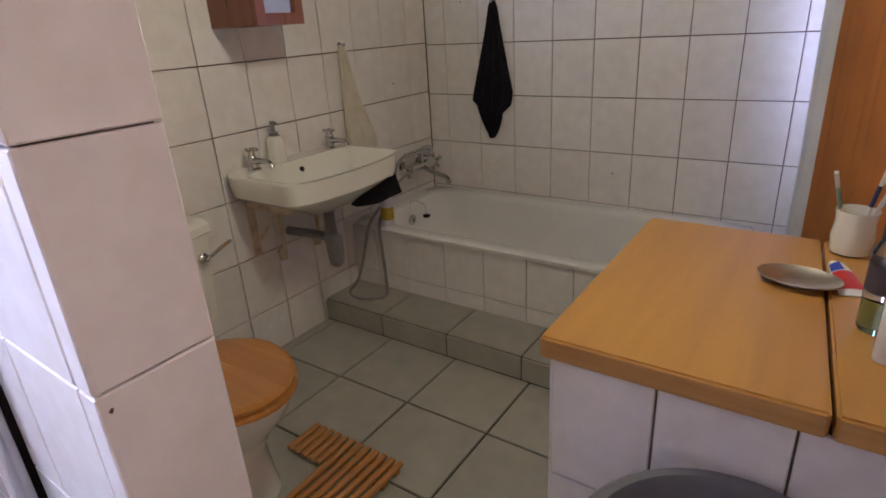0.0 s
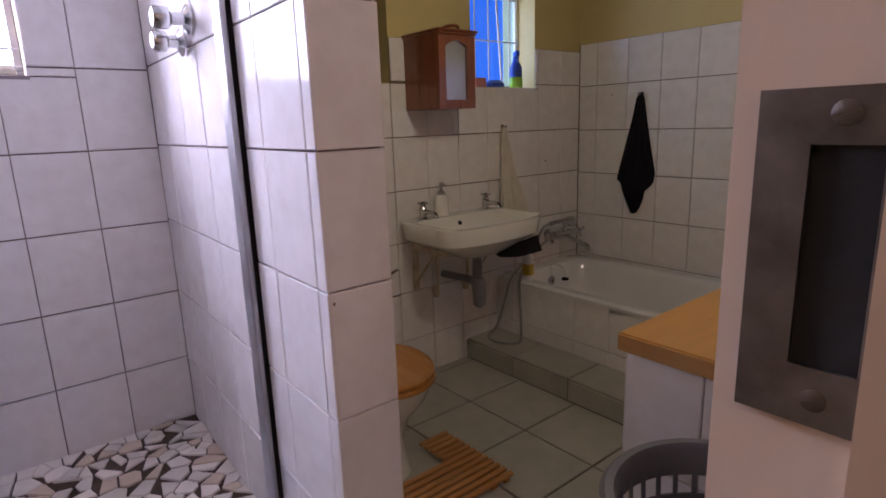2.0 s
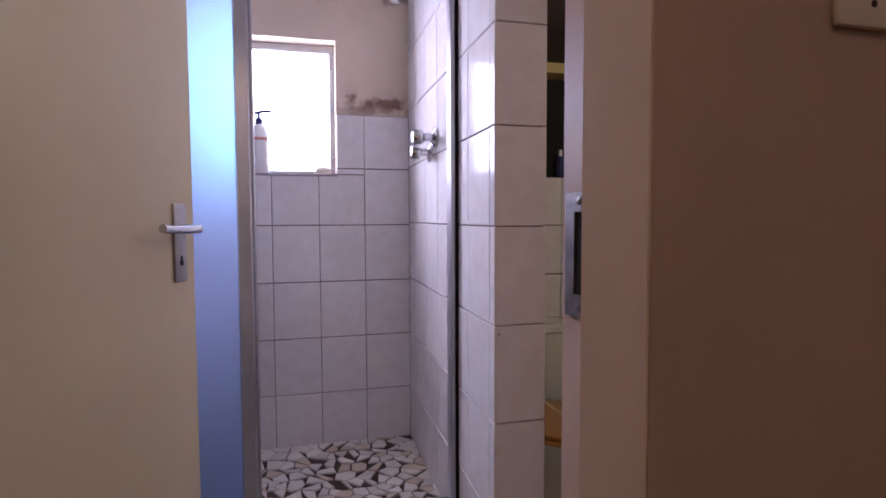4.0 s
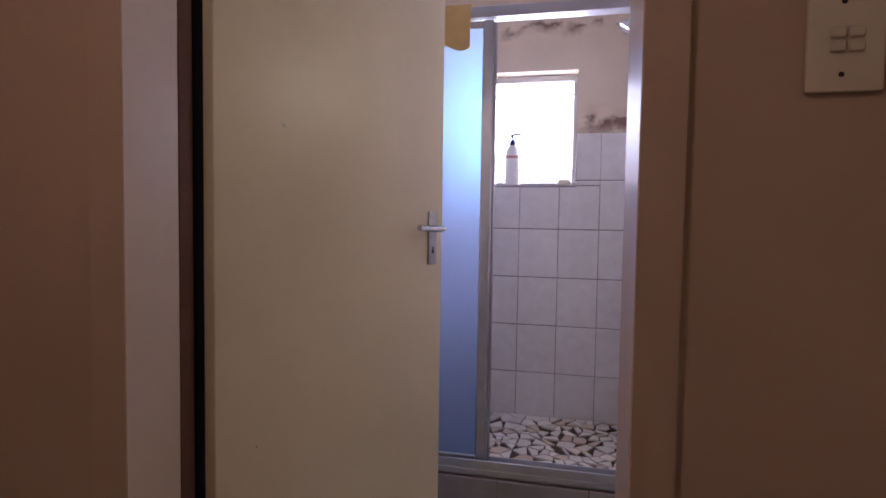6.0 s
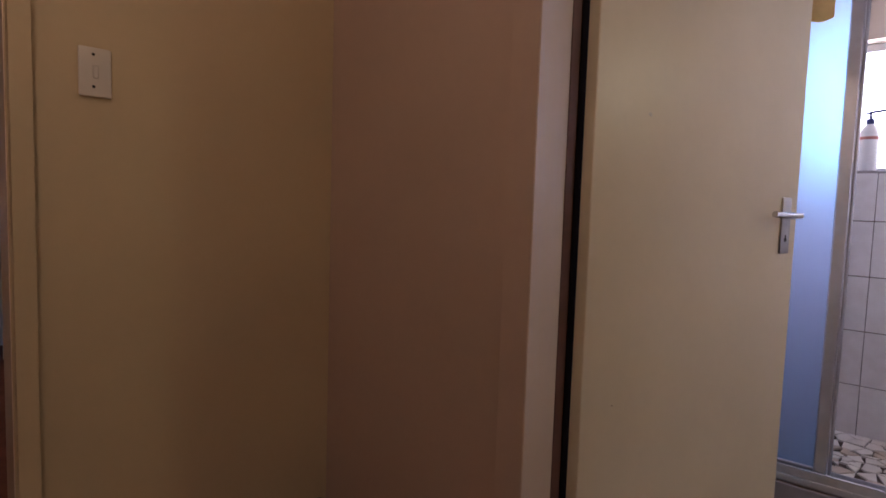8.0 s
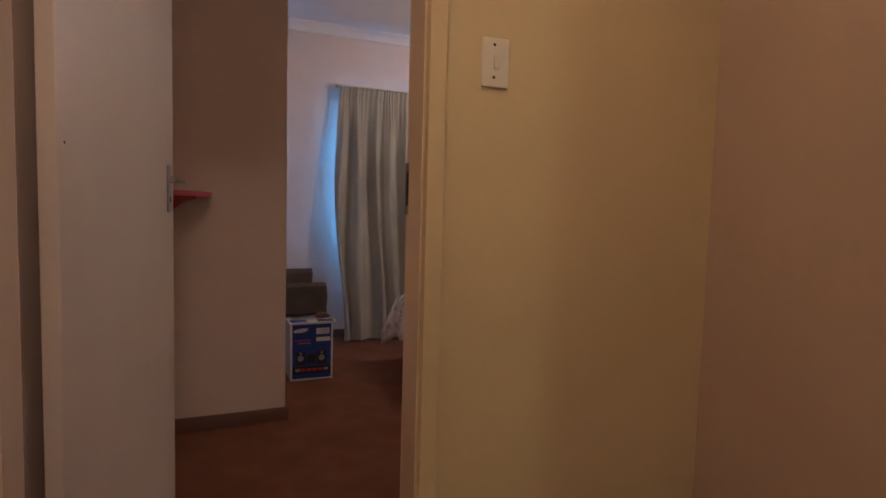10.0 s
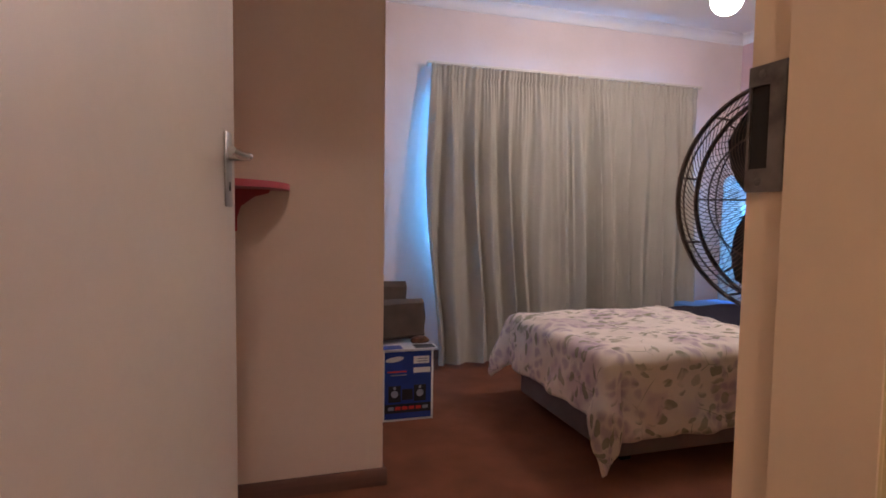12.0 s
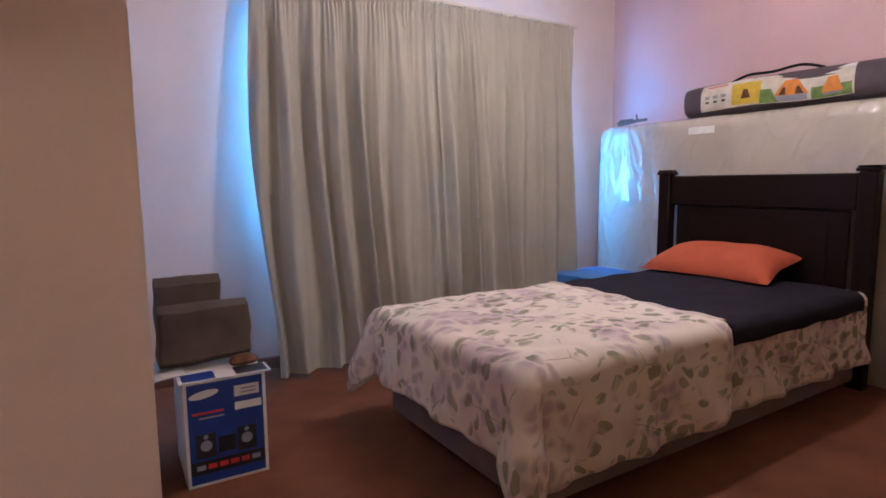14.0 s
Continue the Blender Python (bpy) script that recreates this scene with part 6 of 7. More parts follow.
def tent_bag():
    root = thing("tent_bag", "dark plum tent bag with printed panel on the spare mattress", "bag", pose(0, 0, 0))
    bm = bmesh.new()
    cx, cz = -2.30, 1.592
    rings = []
    for y, k in ((-4.47, 0.75), (-4.46, 0.92), (-4.40, 1.0), (-4.0, 1.0), (-3.5, 1.02), (-3.1, 0.98), (-3.04, 0.9), (-3.03, 0.7)):
        rings.append([(cx + x, y, cz + z + 0.006 * math.sin(9 * y)) for x, z, _ in ring(0, 0, 0, 0.105 * k, 0.102 * k, 28, 2.8)])
    loft(bm, rings)
    part("bag_body", bm, M_BAGC, root)
    # printed panel wraps the face towards the room

    def patch(nm, y0, y1, a0, a1, off, material, lab="", top=None):
        t0, t1 = top or (y0, y1)
        bmx = bmesh.new()
        rows = []
        for k in range(9):
            a = a0 + (a1 - a0) * k / 8
            c, s = math.cos(a), math.sin(a)
            f = (abs(c) ** 2.8 + abs(s) ** 2.8) ** (-1 / 2.8)
            rows.append([(cx + (0.107 + off) * c * f, y, cz + (0.104 + off) * s * f + 0.006 * math.sin(9 * y)) for y in [(y0 + (y1 - y0) * q / 10) * (1 - k / 8) + (t0 + (t1 - t0) * q / 10) * k / 8 for q in range(11)]])
        loft(bmx, rows, False, False, closed=False)
        return part(nm, bmx, material, root, lab)

    patch("printed_panel", -4.33, -3.45, -0.66, 0.92, 0.001, M_PANEL, "cream printed panel")
    patch("print_block", -4.12, -3.94, -0.55, 0.62, 0.002, M_YELPR, "orange-yellow picture")
    patch("print_block", -4.06, -4.00, -0.25, 0.25, 0.003, M_BRPK, "dark figure in the picture", (-4.045, -4.02))
    patch("print_block", -3.95, -3.84, -0.62, 0.10, 0.0025, M_GREENPR, "green foliage picture", (-3.94, -3.88))
    patch("print_block", -3.86, -3.68, -0.60, -0.30, 0.002, M_GRPR, "grey tent base")
    patch("print_block", -3.86, -3.67, -0.30, 0.48, 0.0025, M_ORPR, "orange tent picture", (-3.80, -3.73))
    for ya, yb, yt in ((-3.835, -3.795, -3.81), (-3.745, -3.695, -3.735)):
        patch("print_block", ya, yb, -0.28, 0.12, 0.0032, M_BRPK, "", (yt, yt + 0.012))
    patch("print_block", -3.66, -3.46, -0.62, -0.05, 0.002, M_GREENPR, "green meadow picture")
    patch("print_block", -3.61, -3.50, -0.40, 0.36, 0.0028, M_ORPR, "orange tent picture", (-3.575, -3.53))
    patch("print_block", -3.60, -3.51, -0.52, -0.38, 0.003, M_GRPR)
    patch("print_block", -3.505, -3.455, 0.70, 0.90, 0.0025, M_WHPR, "white tab")
    patch("print_bar", -4.29, -4.15, 0.66, 0.74, 0.002, M_REDP)
    for k in range(3):
        patch("print_bar", -4.30 + 0.055 * k, -4.268 + 0.055 * k, 0.02, 0.20, 0.002, M_GRPR)
        patch("print_bar", -4.295 + 0.055 * k, -4.272 + 0.055 * k, -0.22, -0.10, 0.002, M_BLPR)
    bm = bmesh.new()
    tube(bm, curve_pts([(cx + 0.05, -4.15, cz + 0.095), (cx + 0.045, -4.05, cz + 0.125), (cx + 0.06, -3.9, cz + 0.118), (cx + 0.04, -3.75, cz + 0.135), (cx + 0.05, -3.62, cz + 0.097)], 30), 0.008, 8)
    part("carry_strap", bm, M_BLACKCL, root, "black webbing strap")


tent_bag()
bm = bmesh.new()
tube(bm, [(-2.28, -5.08, 1.512), (-2.25, -4.80, 1.520)], [0.018, 0.010], 8)
tube(bm, [(-2.27, -5.06, 1.535), (-2.22, -4.90, 1.528)], 0.007, 8)
tube(bm, [(-2.25, -4.88, 1.52), (-2.26, -4.90, 1.565)], 0.006, 8)
solo("folded_stand", bm, M_FANM, "small folded black stand lying on the spare mattress", "stand")
# crate coloured blue to stand for daylight leaking past the curtain
solo("bedside_crate", cube(-2.10, -1.60, -5.08, -4.66, 0, 0.415, bevel=0.008), M_CRATE, "plastic crate between bed and window, blue window light in its colour", "crate")


# curtains
def gathered(name, xa, xb, y, z0, z1, material, parent, seed, bow, taper):
    """Curtain on a gathering tape: many small puckers at the top that merge into few deep uneven folds."""
    rnd = random.Random(seed)
    n = 300

    def phases(lo, hi):
        # running phase along the width with uneven fold spacing, and a depth for each fold
        edges = [0.0]
        while edges[-1] < 1.0:
            edges.append(edges[-1] + rnd.uniform(lo, hi))
        depth = [rnd.uniform(0.35, 1.0) for _ in edges]
        out = []
        for k in range(n + 1):
            u = k / n
            i = max(j for j, e in enumerate(edges) if e <= u)
            f = (u - edges[i]) / (edges[min(i + 1, len(edges) - 1)] - edges[i] + 1e-6)
            out.append((i + f, depth[i] * (1 - f) + depth[(i + 1) % len(depth)] * f))
        return out

    deep, mid, fine = phases(0.085, 0.17), phases(0.06, 0.13), phases(0.016, 0.038)
    ps = [rnd.uniform(0, 6.28) for _ in range(5)]
    rows = []
    ts = [0, 0.06, 0.14, 0.22, 0.3, 0.38, 0.46, 0.54, 0.62, 0.7, 0.77, 0.83, 0.88, 0.92, 0.945, 0.96, 0.972, 0.984, 0.993, 1.0]
    for t in ts:
        top = min(1, max(0, (t - 0.72) / 0.24)) ** 1.3
        half = min(1, max(0, (t - 0.35) / 0.4))
        head = min(1, max(0, (t - 0.93) / 0.03))
        f, g = [], []
        for k in range(n + 1):
            u = k / n
            kk = min(n, max(0, int(k + 5 * math.sin(4 * t + 9 * u + ps[0]) * (1 - top))))
            a, da = deep[kk]
            b, db = mid[kk]
            c, dc = fine[k]
            sa = math.sin(2 * math.pi * a)
            wd = (0.060 + 0.030 * (1 - t)) * da * sa * (0.5 + 0.5 * abs(sa)) * (1 - 0.75 * top)
            wm = 0.009 * db * math.sin(2 * math.pi * b + 1.0) * (0.35 + 0.65 * half) * (1 - 0.4 * top)
            wf = 0.009 * dc * math.sin(2 * math.pi * c) * top
            yy = y + wd + wm + wf + 0.155 * (1 - t) - 0.012 * head * (1 if t < 0.965 else 0)
            xx = xa + (xb - xa) * u
            edge = math.sin(math.pi * min(1, (1 - t) / 0.9))
            xx += bow * edge * (1 - u) + taper * (1 - t) * (u if xa < 0 else 1 - u) + 0.008 * math.sin(7 * t + 20 * u + ps[1])
            zz = z0 + (z1 - z0) * t
            if t == 1.0:
                zz += 0.010 * dc * math.sin(2 * math.pi * c + 0.7)
            elif t == 0:
                zz += 0.008 * math.sin(2 * math.pi * a) + 0.008
            f.append((xx, yy, zz))
            g.append((xx, yy - 0.003, zz))
        rows.append(f + g[::-1])
    bm = bmesh.new()
    loft(bm, rows)
    return part(name, bm, material, parent)


ct = thing("bedroom_curtains", "closed grey-olive bedroom curtains on a ceiling-high track", "curtain", pose(0, 0, 0))
gathered("curtain_drop", 0.462, -0.700, -5.195, 0.012, 2.205, M_CURT, ct, 8, 0.05, -0.03)
gathered("curtain_drop", -0.684, -1.905, -5.195, 0.012, 2.205, M_CURT, ct, 15, 0.0, 0.10)
part("track", cube(-1.93, 0.49, -5.215, -5.185, 2.206, 2.226, bevel=0.003), M_SWITCH, ct, "cream curtain track")
for x in (-1.9, -0.72, 0.46):
    part("track_bracket", cube(x - 0.012, x + 0.012, YC, -5.216, 2.208, 2.222, bevel=0.002), M_SWITCH, ct)
bar = thing("window_bedroom", "steel bedroom window behind closed curtains", "window", kind="structure")
for x in (-1.80, -1.07, -0.33, 0.42):
    part("mullion", cube(x - 0.018, x + 0.018, YC - 0.12, YC - 0.08, 0.9, 1.98, bevel=0.003), M_WHITEP, bar)
for z in (0.915, 1.45, 1.965):
    part("transom", cube(-1.82, 0.44, YC - 0.115, YC - 0.085, z - 0.015, z + 0.015, bevel=0.003), M_WHITEP, bar)


# carton and cushions
def carton():
    root = thing("speaker_carton", "blue and white printed speaker carton with open top flaps", "carton", pose(1.020, -4.098, 0, 0, 0, 179.0))
    w, d, h = 0.282, 0.31, 0.392
    # local x along the front, y towards the room is -y after turning: the front face is y = 0
    bm = cube(0, w, 0.0, d, 0, h, bevel=0.002)
    part("box", bm, M_WHPR, root)
    f = -0.0012

    def pr(nm, x0, x1, z0, z1, material, lab="", o=0.0):
        return part(nm, cube(w - x1, w - x0, f - o, 0.001, z0, z1), material, root, lab)

    pr("blue_print", 0.012, w - 0.012, 0.012, h - 0.012, M_BLUEPR, "blue printed front")
    pr("black_print", 0.012, w - 0.012, 0.045, 0.095, M_BLPR, "", 0.0006)
    for k in range(6):
        pr("print_bar", 0.03 + 0.038 * k, 0.06 + 0.038 * k, 0.062, 0.080, M_REDP if 0 < k < 5 else M_GRPR, "", 0.0012)
    pr("sticker", 0.025, 0.112, 0.312, 0.352, M_WHPR, "white sticker", 0.0012)
    pr("sticker", 0.018, 0.112, 0.262, 0.290, M_WHPR, "white sticker", 0.0012)
    for k in range(2):
        pr("sticker_bar", 0.035, 0.09, 0.322 + 0.014 * k, 0.327 + 0.014 * k, M_GRPR, "", 0.0018)
    pr("print_bar", 0.15, 0.255, 0.268, 0.276, M_REDP, "", 0.0012)
    pr("print_bar", 0.15, 0.235, 0.250, 0.256, M_GRPR, "", 0.0012)
    bm = bmesh.new()
    loft(bm, [ring(0, 0, z, 0.05, 0.014, 28) for z in (0, 0.0014)])
    part("logo_shape", bm, M_WHPR, root, "plain white oval", pose(w - 0.215, f + 0.0002, 0.340, 90, -8, 0))
    for x, s in ((0.075, 1.0), (0.215, 1.0)):
        sp = pr("speaker_print", x - 0.034, x + 0.034, 0.105, 0.195, M_BLPR, "printed loudspeaker", 0.0010)
        for z, r in ((0.150, 0.020), (0.183, 0.008)):
            bm = bmesh.new()
            lathe(bm, [(r, 0), (r, 0.001), (r * 0.72, 0.0012), (r * 0.7, 0.0006)], n=20)
            part("cone_print", bm, M_GRPR, sp, "", pose(w - x, f - 0.0006, z, 90, 0, 0))
    pr("speaker_print", 0.115, 0.175, 0.115, 0.175, M_BLPR, "printed amplifier", 0.0010)
    bm = cube(-0.012, w + 0.018, -0.02, 0.075, h + 0.001, h + 0.006)
    fl = part("flap", bm, M_WHPR, root, "open carton flap", pose(0, 0, 0, 0, 0, 0))
    part("flap_print", cube(0.0, 0.11, -0.012, 0.07, h + 0.006, h + 0.0072), M_BLUEPR, fl)
    part("flap_print", cube(0.18, w + 0.008, -0.012, 0.07, h + 0.006, h + 0.0072), M_BLPR, fl)
    part("flap", cube(-0.05, 0.06, 0.06, d - 0.02, h + 0.0075, h + 0.012), M_WHPR, root, "", pose(0, 0, 0, 0, -6, 0))
    return root


carton()


def cushion(name, m, w, h, d, seed, label, material=M_SUEDE, group="cushion pads on the carton"):
    rnd = random.Random(seed)
    bm = bmesh.new()
    rings = []
    for k in range(11):
        t = k / 10
        z = h * t
        e = (1 - abs(2 * t - 1) ** 10) ** 0.5 * 0.75 + 0.25
        rings.append([(x + 0.012 * noise.noise(Vector((x * 12, z * 12, seed))), y + 0.010 * noise.noise(Vector((y * 10, z * 14, seed + 3))), z + 0.008 * noise.noise(Vector((x * 9, y * 9, seed + 5)))) for x, y, _ in ring(0, 0, 0, w / 2 * (0.97 + 0.03 * e), d / 2 * e, 40, 9)])
    loft(bm, rings)
    ob = solo(name, bm, material, label, "cushion", m=m, group=group)
    bm = bmesh.new()
    tube(bm, [(-w / 2 * 0.9, -d * 0.38, h * 0.965), (0, -d * 0.40, h * 0.985), (w / 2 * 0.9, -d * 0.38, h * 0.965)], 0.004, 6)
    part("piping", bm, material, ob)
    for k, t in enumerate((0.34, 0.66)):
        bm = bmesh.new()
        tube(bm, [(w * (q / 12 - 0.5) * 0.96, -d * 0.5 + 0.002 + 0.004 * math.sin(q * 1.3 + seed), h * t + 0.006 * math.sin(q * 0.8 + seed + k)) for q in range(13)], 0.0035, 6)
        part("seam", bm, M_BAGC, ob, "dark fold line")
    return ob


cushion("folded_cushion", pose(0.912, -4.27, 0.410, 4, 0, 2), 0.325, 0.225, 0.11, 2, "taupe folded cushion pad standing on the carton")
cushion("folded_cushion", pose(0.950, -4.37, 0.412, 2, 0, -1), 0.235, 0.315, 0.08, 6, "taller taupe cushion pad standing behind the other")
bm = bmesh.new()
loft(bm, [[(x + 0.006 * noise.noise(Vector((x * 40, y * 40, z * 40))), y, z + 0.006 * noise.noise(Vector((x * 50, y * 50, 2)))) for x, y, z in ring(0.795, -4.17, zz, a, b, 18, 3)] for zz, a, b in ((0.4095, 0.045, 0.024), (0.42, 0.052, 0.03), (0.435, 0.046, 0.026), (0.442, 0.025, 0.014))])
solo("snack_packet", bm, M_BRPK, "small crumpled orange packet on the carton", "packet")


# red corner shelf
def wall_shelf():
    root = thing("wall_shelf", "red painted quarter-round wall shelf on a shaped bracket", "shelf", pose(1.737, -3.25, 1.205))
    bm = bmesh.new()
    outline = [(0.040, 0.30)] + [(0.040 - 0.26 * math.sin(a), -0.16 + 0.46 * math.cos(a)) for a in [math.pi / 2 * k / 16 for k in range(1, 17)]] + [(-0.22, -0.172), (0.0, -0.172)]
    loft(bm, [[(x, y, z) for x, y in outline] for z in (0.0, 0.022)])
    part("board", bm, M_RED, root)
    prof = [(0, 0), (-0.165, 0), (-0.16, -0.012), (-0.11, -0.026), (-0.065, -0.06), (-0.052, -0.10), (-0.052, -0.145), (-0.035, -0.155), (-0.035, -0.172), (0, -0.172)]
    bm = bmesh.new()
    loft(bm, [[(x + 0.015, y, z) for x, z in prof] for y in (-0.06, -0.035)])
    part("bracket", bm, M_RED, root)


wall_shelf()


# pedestal fan
def fan():
    root = thing("pedestal_fan", "black metal pedestal fan with a wire cage, switched off", "fan", pose(0.787, -1.875, 0, 0, 0, 0))
    hz = 1.165
    bm = bmesh.new()
    lathe(bm, [(0.19, 0), (0.19, 0.015), (0.16, 0.03), (0.05, 0.045), (0.03, 0.06)], n=32)
    part("base", bm, M_FANM, root)
    bm = bmesh.new()
    lathe(bm, [(0.017, 0.05), (0.017, 0.65), (0.022, 0.66), (0.022, 0.70), (0.012, 0.71), (0.012, hz - 0.06)], n=14)
    part("pole", bm, M_FANM, root)
    head = pose(0, 0, hz, 0, 0, FAN_YAW)
    bm = bmesh.new()
    lathe(bm, [(0.03, -0.22), (0.055, -0.21), (0.062, -0.15), (0.062, -0.095), (0.03, -0.03)], n=22)
    part("motor_housing", bm, M_FANM, root, m=head @ pose(0, 0, 0, -90, 0, 0))
    R = 0.190
    # cage: rings and radial wires, bowed on both faces
    def prof(side):
        return [(r, side * (0.066 * (1 - (r / R) ** 3) + 0.032)) for r in (0.045, 0.07, 0.09, 0.115, 0.14, 0.16, 0.178, R)]

    for side, nm in ((1, "front_grille"), (-1, "rear_grille")):
        bm = bmesh.new()
        nw = 104 if side > 0 else 84
        for k in range(nw):
            a = 2 * math.pi * k / nw
            sk = 0.85 * side
            tube(bm, [(r * math.cos(a + sk * (r / R) ** 1.2), y, r * math.sin(a + sk * (r / R) ** 1.2)) for r, y in prof(side)], 0.0007, 4)
        for r, y in ((0.10, None), (0.165, None)):
            yy = side * (0.066 * (1 - (r / R) ** 3) + 0.030)
            tube(bm, [(r * math.cos(2 * math.pi * k / 48), yy, r * math.sin(2 * math.pi * k / 48)) for k in range(49)], 0.0015, 6)
        if side < 0:
            for k in range(8):
                a = 2 * math.pi * k / 8
                tube(bm, [(0.04 * math.cos(a), -0.098, 0.04 * math.sin(a)), (0.14 * math.cos(a), -0.070, 0.14 * math.sin(a)), (R * math.cos(a), -0.032, R * math.sin(a))], 0.0019, 6)
        part(nm, bm, M_FANM, root, m=head)
    for off in (-0.030, 0.030):
        bm = bmesh.new()
        rs = []
        for da, db in ((0.002, -0.005), (0.002, 0.005), (-0.002, 0.005), (-0.002, -0.005)):
            rs.append([((R + da) * math.cos(2 * math.pi * k / 64), off + db, (R + da) * math.sin(2 * math.pi * k / 64)) for k in range(64)])
        loft(bm, rs + [rs[0]], False, False)
        part("rim", bm, M_FANM, root, m=head)
    for k in range(10):
        a = 2 * math.pi * k / 10 + 0.2
        part("rim_clip", tube(bmesh.new(), [((R + 0.001) * math.cos(a), -0.034, (R + 0.001) * math.sin(a)), ((R + 0.001) * math.cos(a), 0.034, (R + 0.001) * math.sin(a))], 0.0022, 6), M_FANM, root, m=head)
    bm = bmesh.new()
    lathe(bm, [(0.030, 0.090), (0.030, 0.097), (0.02, 0.100), (0.004, 0.101)], n=24)
    part("badge", bm, M_FANB, root, m=head @ pose(0, 0, 0, -90, 0, 0))
    for k in range(3):
        bm = bmesh.new()
        rows = []
        for i in range(9):
            r = 0.035 + 0.13 * i / 8
            wd = 0.022 + 0.050 * math.sin(math.pi * min(1, 0.15 + 0.8 * i / 8)) ** 0.8
            row = []
            for j in range(7):
                t = j / 6 - 0.5
                row.append((r * math.cos(2 * t * wd / max(r, 0.06)), 0.036 * t - 0.004, r * math.sin(2 * t * wd / max(r, 0.06))))
            rows.append(row + [(x, y - 0.002, z) for x, y, z in row[::-1]])
        loft(bm, rows)
        part("blade", bm, M_FANB, root, "dark blade", head @ pose(0, 0, 0, 0, 120 * k + 70, 0))
    bm = bmesh.new()
    lathe(bm, [(0.038, -0.03), (0.042, 0.0), (0.036, 0.022), (0.012, 0.028)], n=20)
    part("hub", bm, M_FANB, root, m=head @ pose(0, 0, 0, -90, 0, 0))


FAN_YAW = -72
fan()


# pendant lamp of the bedroom
def pendant_lamp(x, y, z):
    root = thing("pendant_lamp", "lit white globe lamp hanging on a short cord over the bed", "lamp", pose(x, y, 2.72))
    d = z - 2.72
    bm = bmesh.new()
    lathe(bm, [(0.045, 0), (0.045, -0.012), (0.02, -0.03), (0.006, -0.034)], n=24)
    part("ceiling_rose", bm, M_WHITEP, root)
    bm = bmesh.new()
    tube(bm, [(0, 0, -0.03), (0.001, 0, d / 2), (0, 0, d + 0.125)], 0.0035, 8)
    part("cord", bm, M_WHITEP, root)
    bm = bmesh.new()
    lathe(bm, [(0.008, d + 0.13), (0.021, d + 0.12), (0.022, d + 0.08), (0.03, d + 0.075)], n=20)
    part("lamp_holder", bm, M_WHITEP, root)
    bm = bmesh.new()
    lathe(bm, [(0.03, d + 0.078)] + [(0.082 * math.sin(a), d + 0.082 * math.cos(a)) for a in [0.42 + 2.71 * k / 12 for k in range(13)]], n=28)
    g = part("globe", bm, M_GLOBE, root, "glowing opal globe")
    g.visible_shadow = False


pendant_lamp(-0.75, -3.69, 2.285)


# small chips and old screw holes
def blot(name, parent, m, r, material, seed):
    rnd = random.Random(seed)
    bm = bmesh.new()
    pts = [(r * rnd.uniform(0.5, 1.2) * math.cos(k * 0.7), r * rnd.uniform(0.5, 1.2) * math.sin(k * 0.7), 0) for k in range(9)]
    loft(bm, [pts, [(x * 0.8, y * 0.8, 0.0008) for x, y, z in pts]])
    part(name, bm, material, parent, "", m)


leaf_a, leaf_b = bpy.data.objects["door_bathroom"], bpy.data.objects["door_bedroom"]
blot("paint_chip", leaf_a, pose(0.176, -0.0202, 1.471, 90, 0, 0), 0.006, M_SWITCH, 30)
blot("paint_chip", leaf_a, pose(0.102, -0.0202, 0.751, 90, 0, 0), 0.002, M_SKIRT, 31)
blot("paint_chip", leaf_b, pose(0.036, -0.0202, 1.3, 90, 0, 0), 0.005, M_SKIRT, 40)
blot("screw_hole", wall_north, pose(-1.597, 2.8402, 1.402, 90, 0, 0), 0.0045, M_DARK, 50)
blot("screw_hole", wall_north, pose(-0.78, 2.8402, 0.596, 90, 0, 0), 0.0045, M_DARK, 51)
blot("screw_hole", wall_basin, pose(XS + 0.0115, 2.531, 1.039, 0, 90, 0), 0.0045, M_DARK, 60)
blot("screw_hole", wall_basin, pose(XS + 0.0115, 2.538, 1.035, 0, 90, 0), 0.0045, M_DARK, 61)
blot("rust_spot", wall_part, pose(-0.5125, 0.418, 0.958, 0, 90, 0), 0.0035, M_SKIRT, 70)


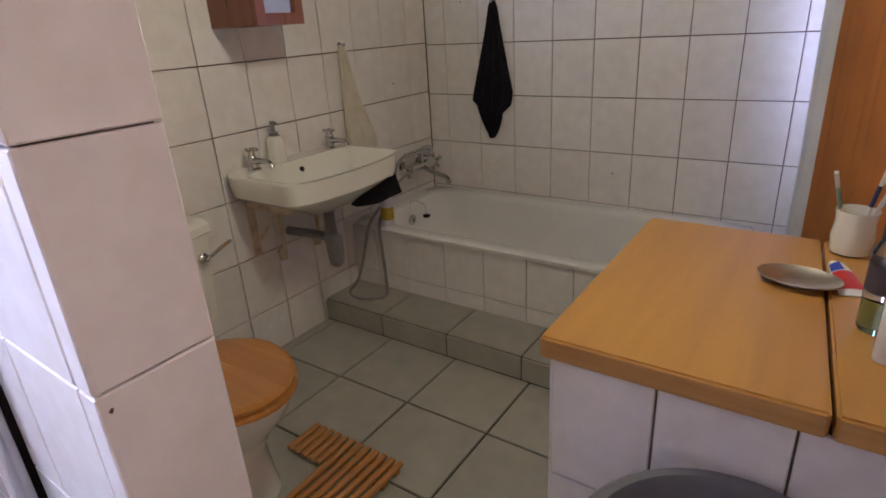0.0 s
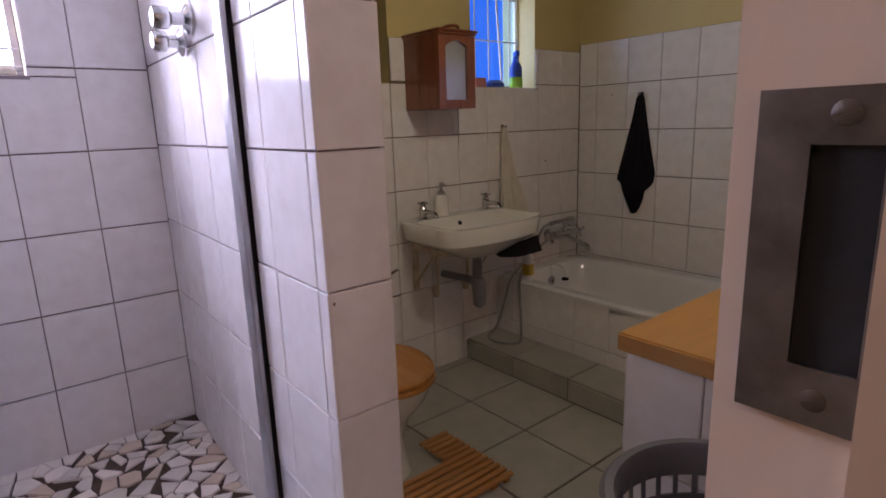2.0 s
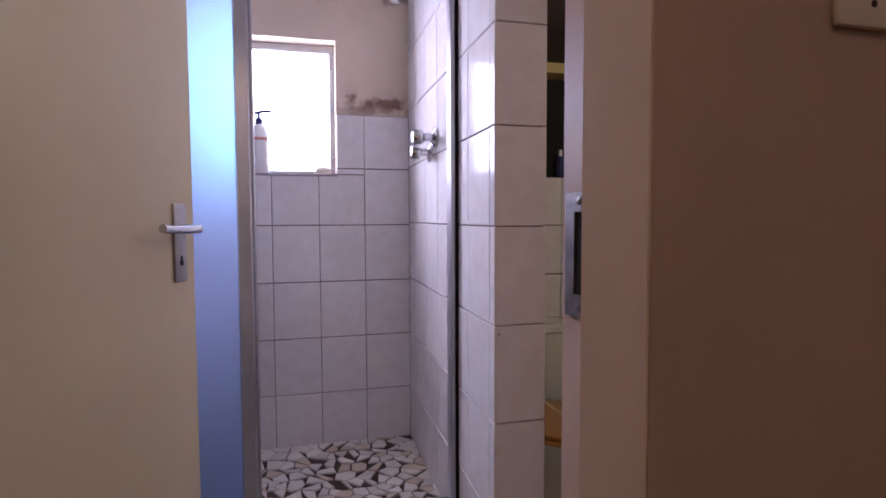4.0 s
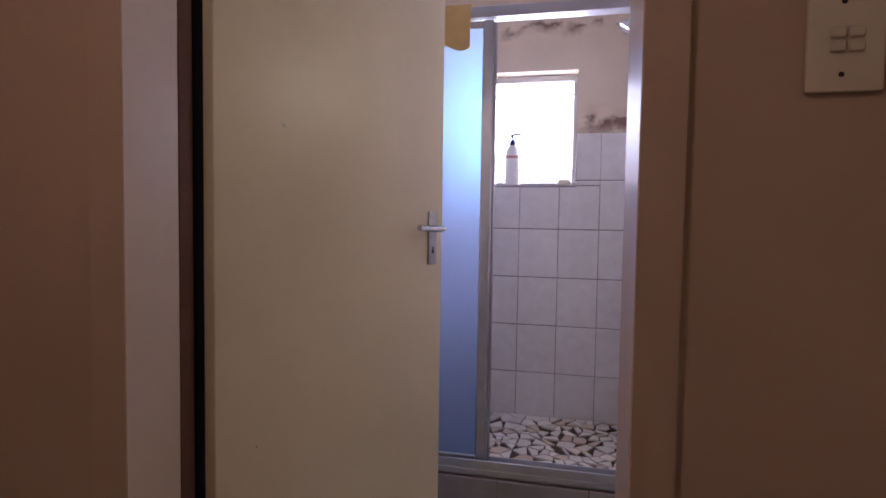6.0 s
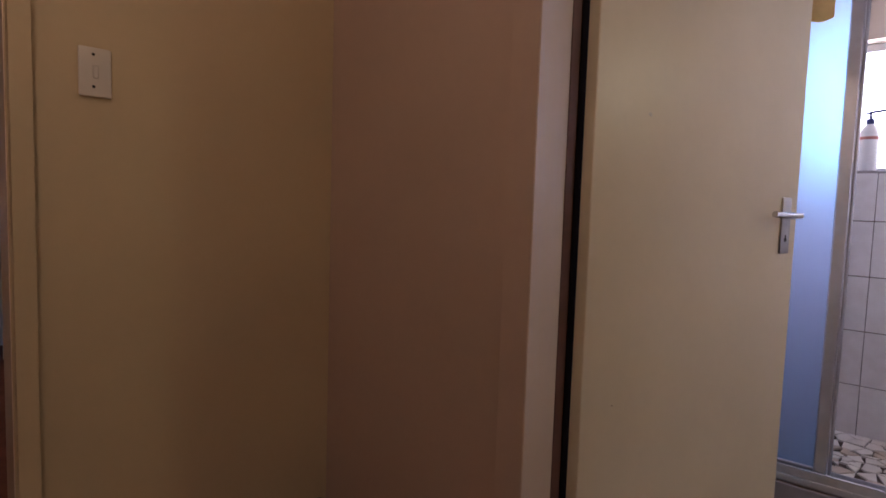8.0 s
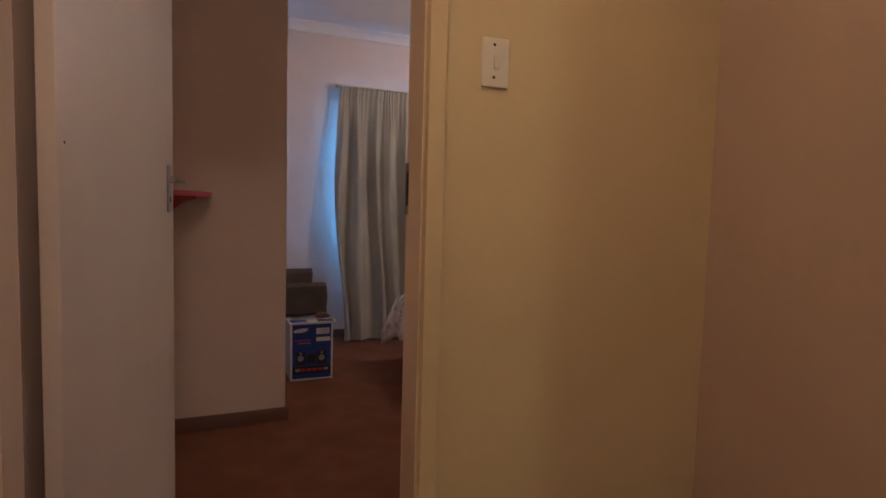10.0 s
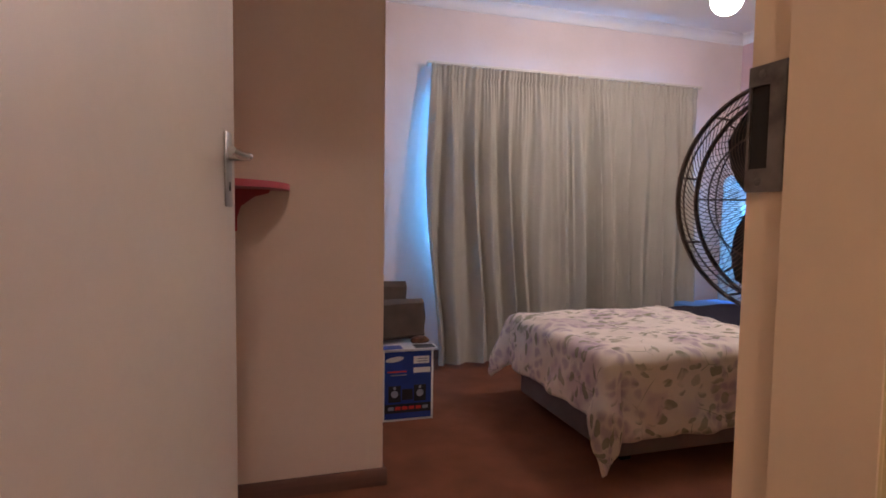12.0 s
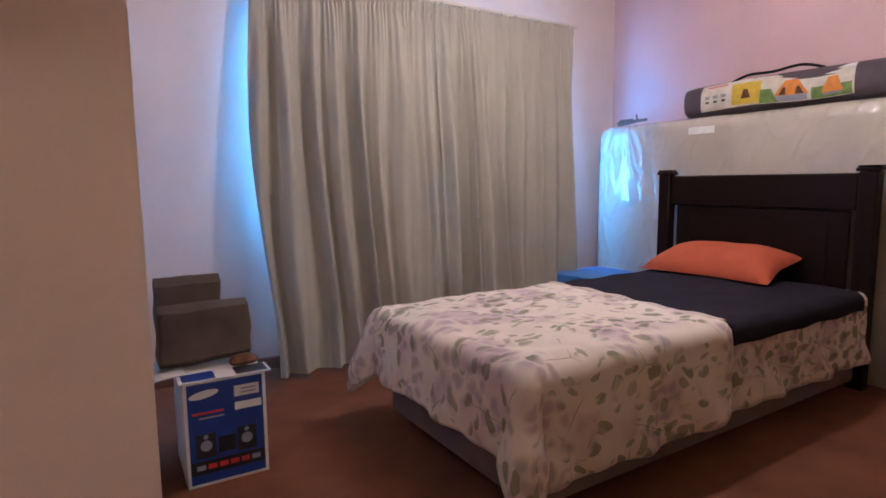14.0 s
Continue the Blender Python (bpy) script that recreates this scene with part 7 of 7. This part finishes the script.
# ---- tiles of walls and floors ----
# basin wall: joints lie at y = 1.461 + k * 0.203 and z = 0.962 + k * 0.253
tiles(wall_basin, (XS + 0.003, 0.541, 0), (0, 1, 0), (1, 0, 0), YT - 0.541 - 0.012, 1.66, 0.2025, 0.253, 1.461 - 0.541, 0.962 - 0.759, M_TILE, [(1.10 - 0.541, 1.469 - 0.541, 1.46, 2), (1.97 - 0.541, 2.45 - 0.541, 1.445, 2)])
# wall behind the bath
tiles(wall_north, (XS + 0.011, YT - 0.003, 0), (1, 0, 0), (0, -1, 0), XE - XS - 0.011, 1.70, 0.2025, 0.255, -1.098 - XS - 0.011, 0.694, M_TILE)
# shower window wall
tiles(wall_shower, (XW + 0.003, YS, SF), (0, 1, 0), (1, 0, 0), 1.19, 1.717 - SF, 0.2025, 0.253, 0.235 - YS, 0.971 - SF, M_TILE, [(-0.45 - YS, 0.113 - YS, 1.45 - SF, 3)], gap_u=0.0022)
# partition: shower face, end face, basin face
U = Vector((XW + 0.521, 0.448 - 0.414, 0)).normalized()
N = Vector((U.y, -U.x, 0))
if N.y > 0:
    N = -N
L = math.hypot(XW + 0.521, 0.034)
tiles(wall_part, (XW + 0.011, 0.4477, 0.0), -U, N, L - 0.002, 2.449, 0.2025, 0.2545, 0.18, 0.979, M_TILE, gap_u=0.0022)
tiles(wall_part, (-0.521, 0.406, 0), (0, 1, 0), (1, 0, 0), 0.143, 2.449, 0.30, 0.2545, 0.3, 0.979, M_TILE, gap=0.003)
tiles(wall_part, (-0.521, 0.541, 0), (-1, 0, 0), (0, 1, 0), XS * -1 - 0.521 - 0.012, 2.03, 0.2025, 0.253, 0.2025, 0.203, M_TILE)
# bathroom floor
tiles(floor_bath, (-0.842, YS, -0.008), (1, 0, 0), (0, 0, 1), XE + 0.842, 0.406 - YS + 0.135, 0.343, 0.343, 0.092, 0.18, M_FTILE, gap=0.008)
tiles(floor_bath, (XS, 0.541, -0.008), (1, 0, 0), (0, 0, 1), XE - XS, 1.893 - 0.541, 0.343, 0.343, -1.095 - XS, 1.556 - 0.541, M_FTILE, gap=0.008)
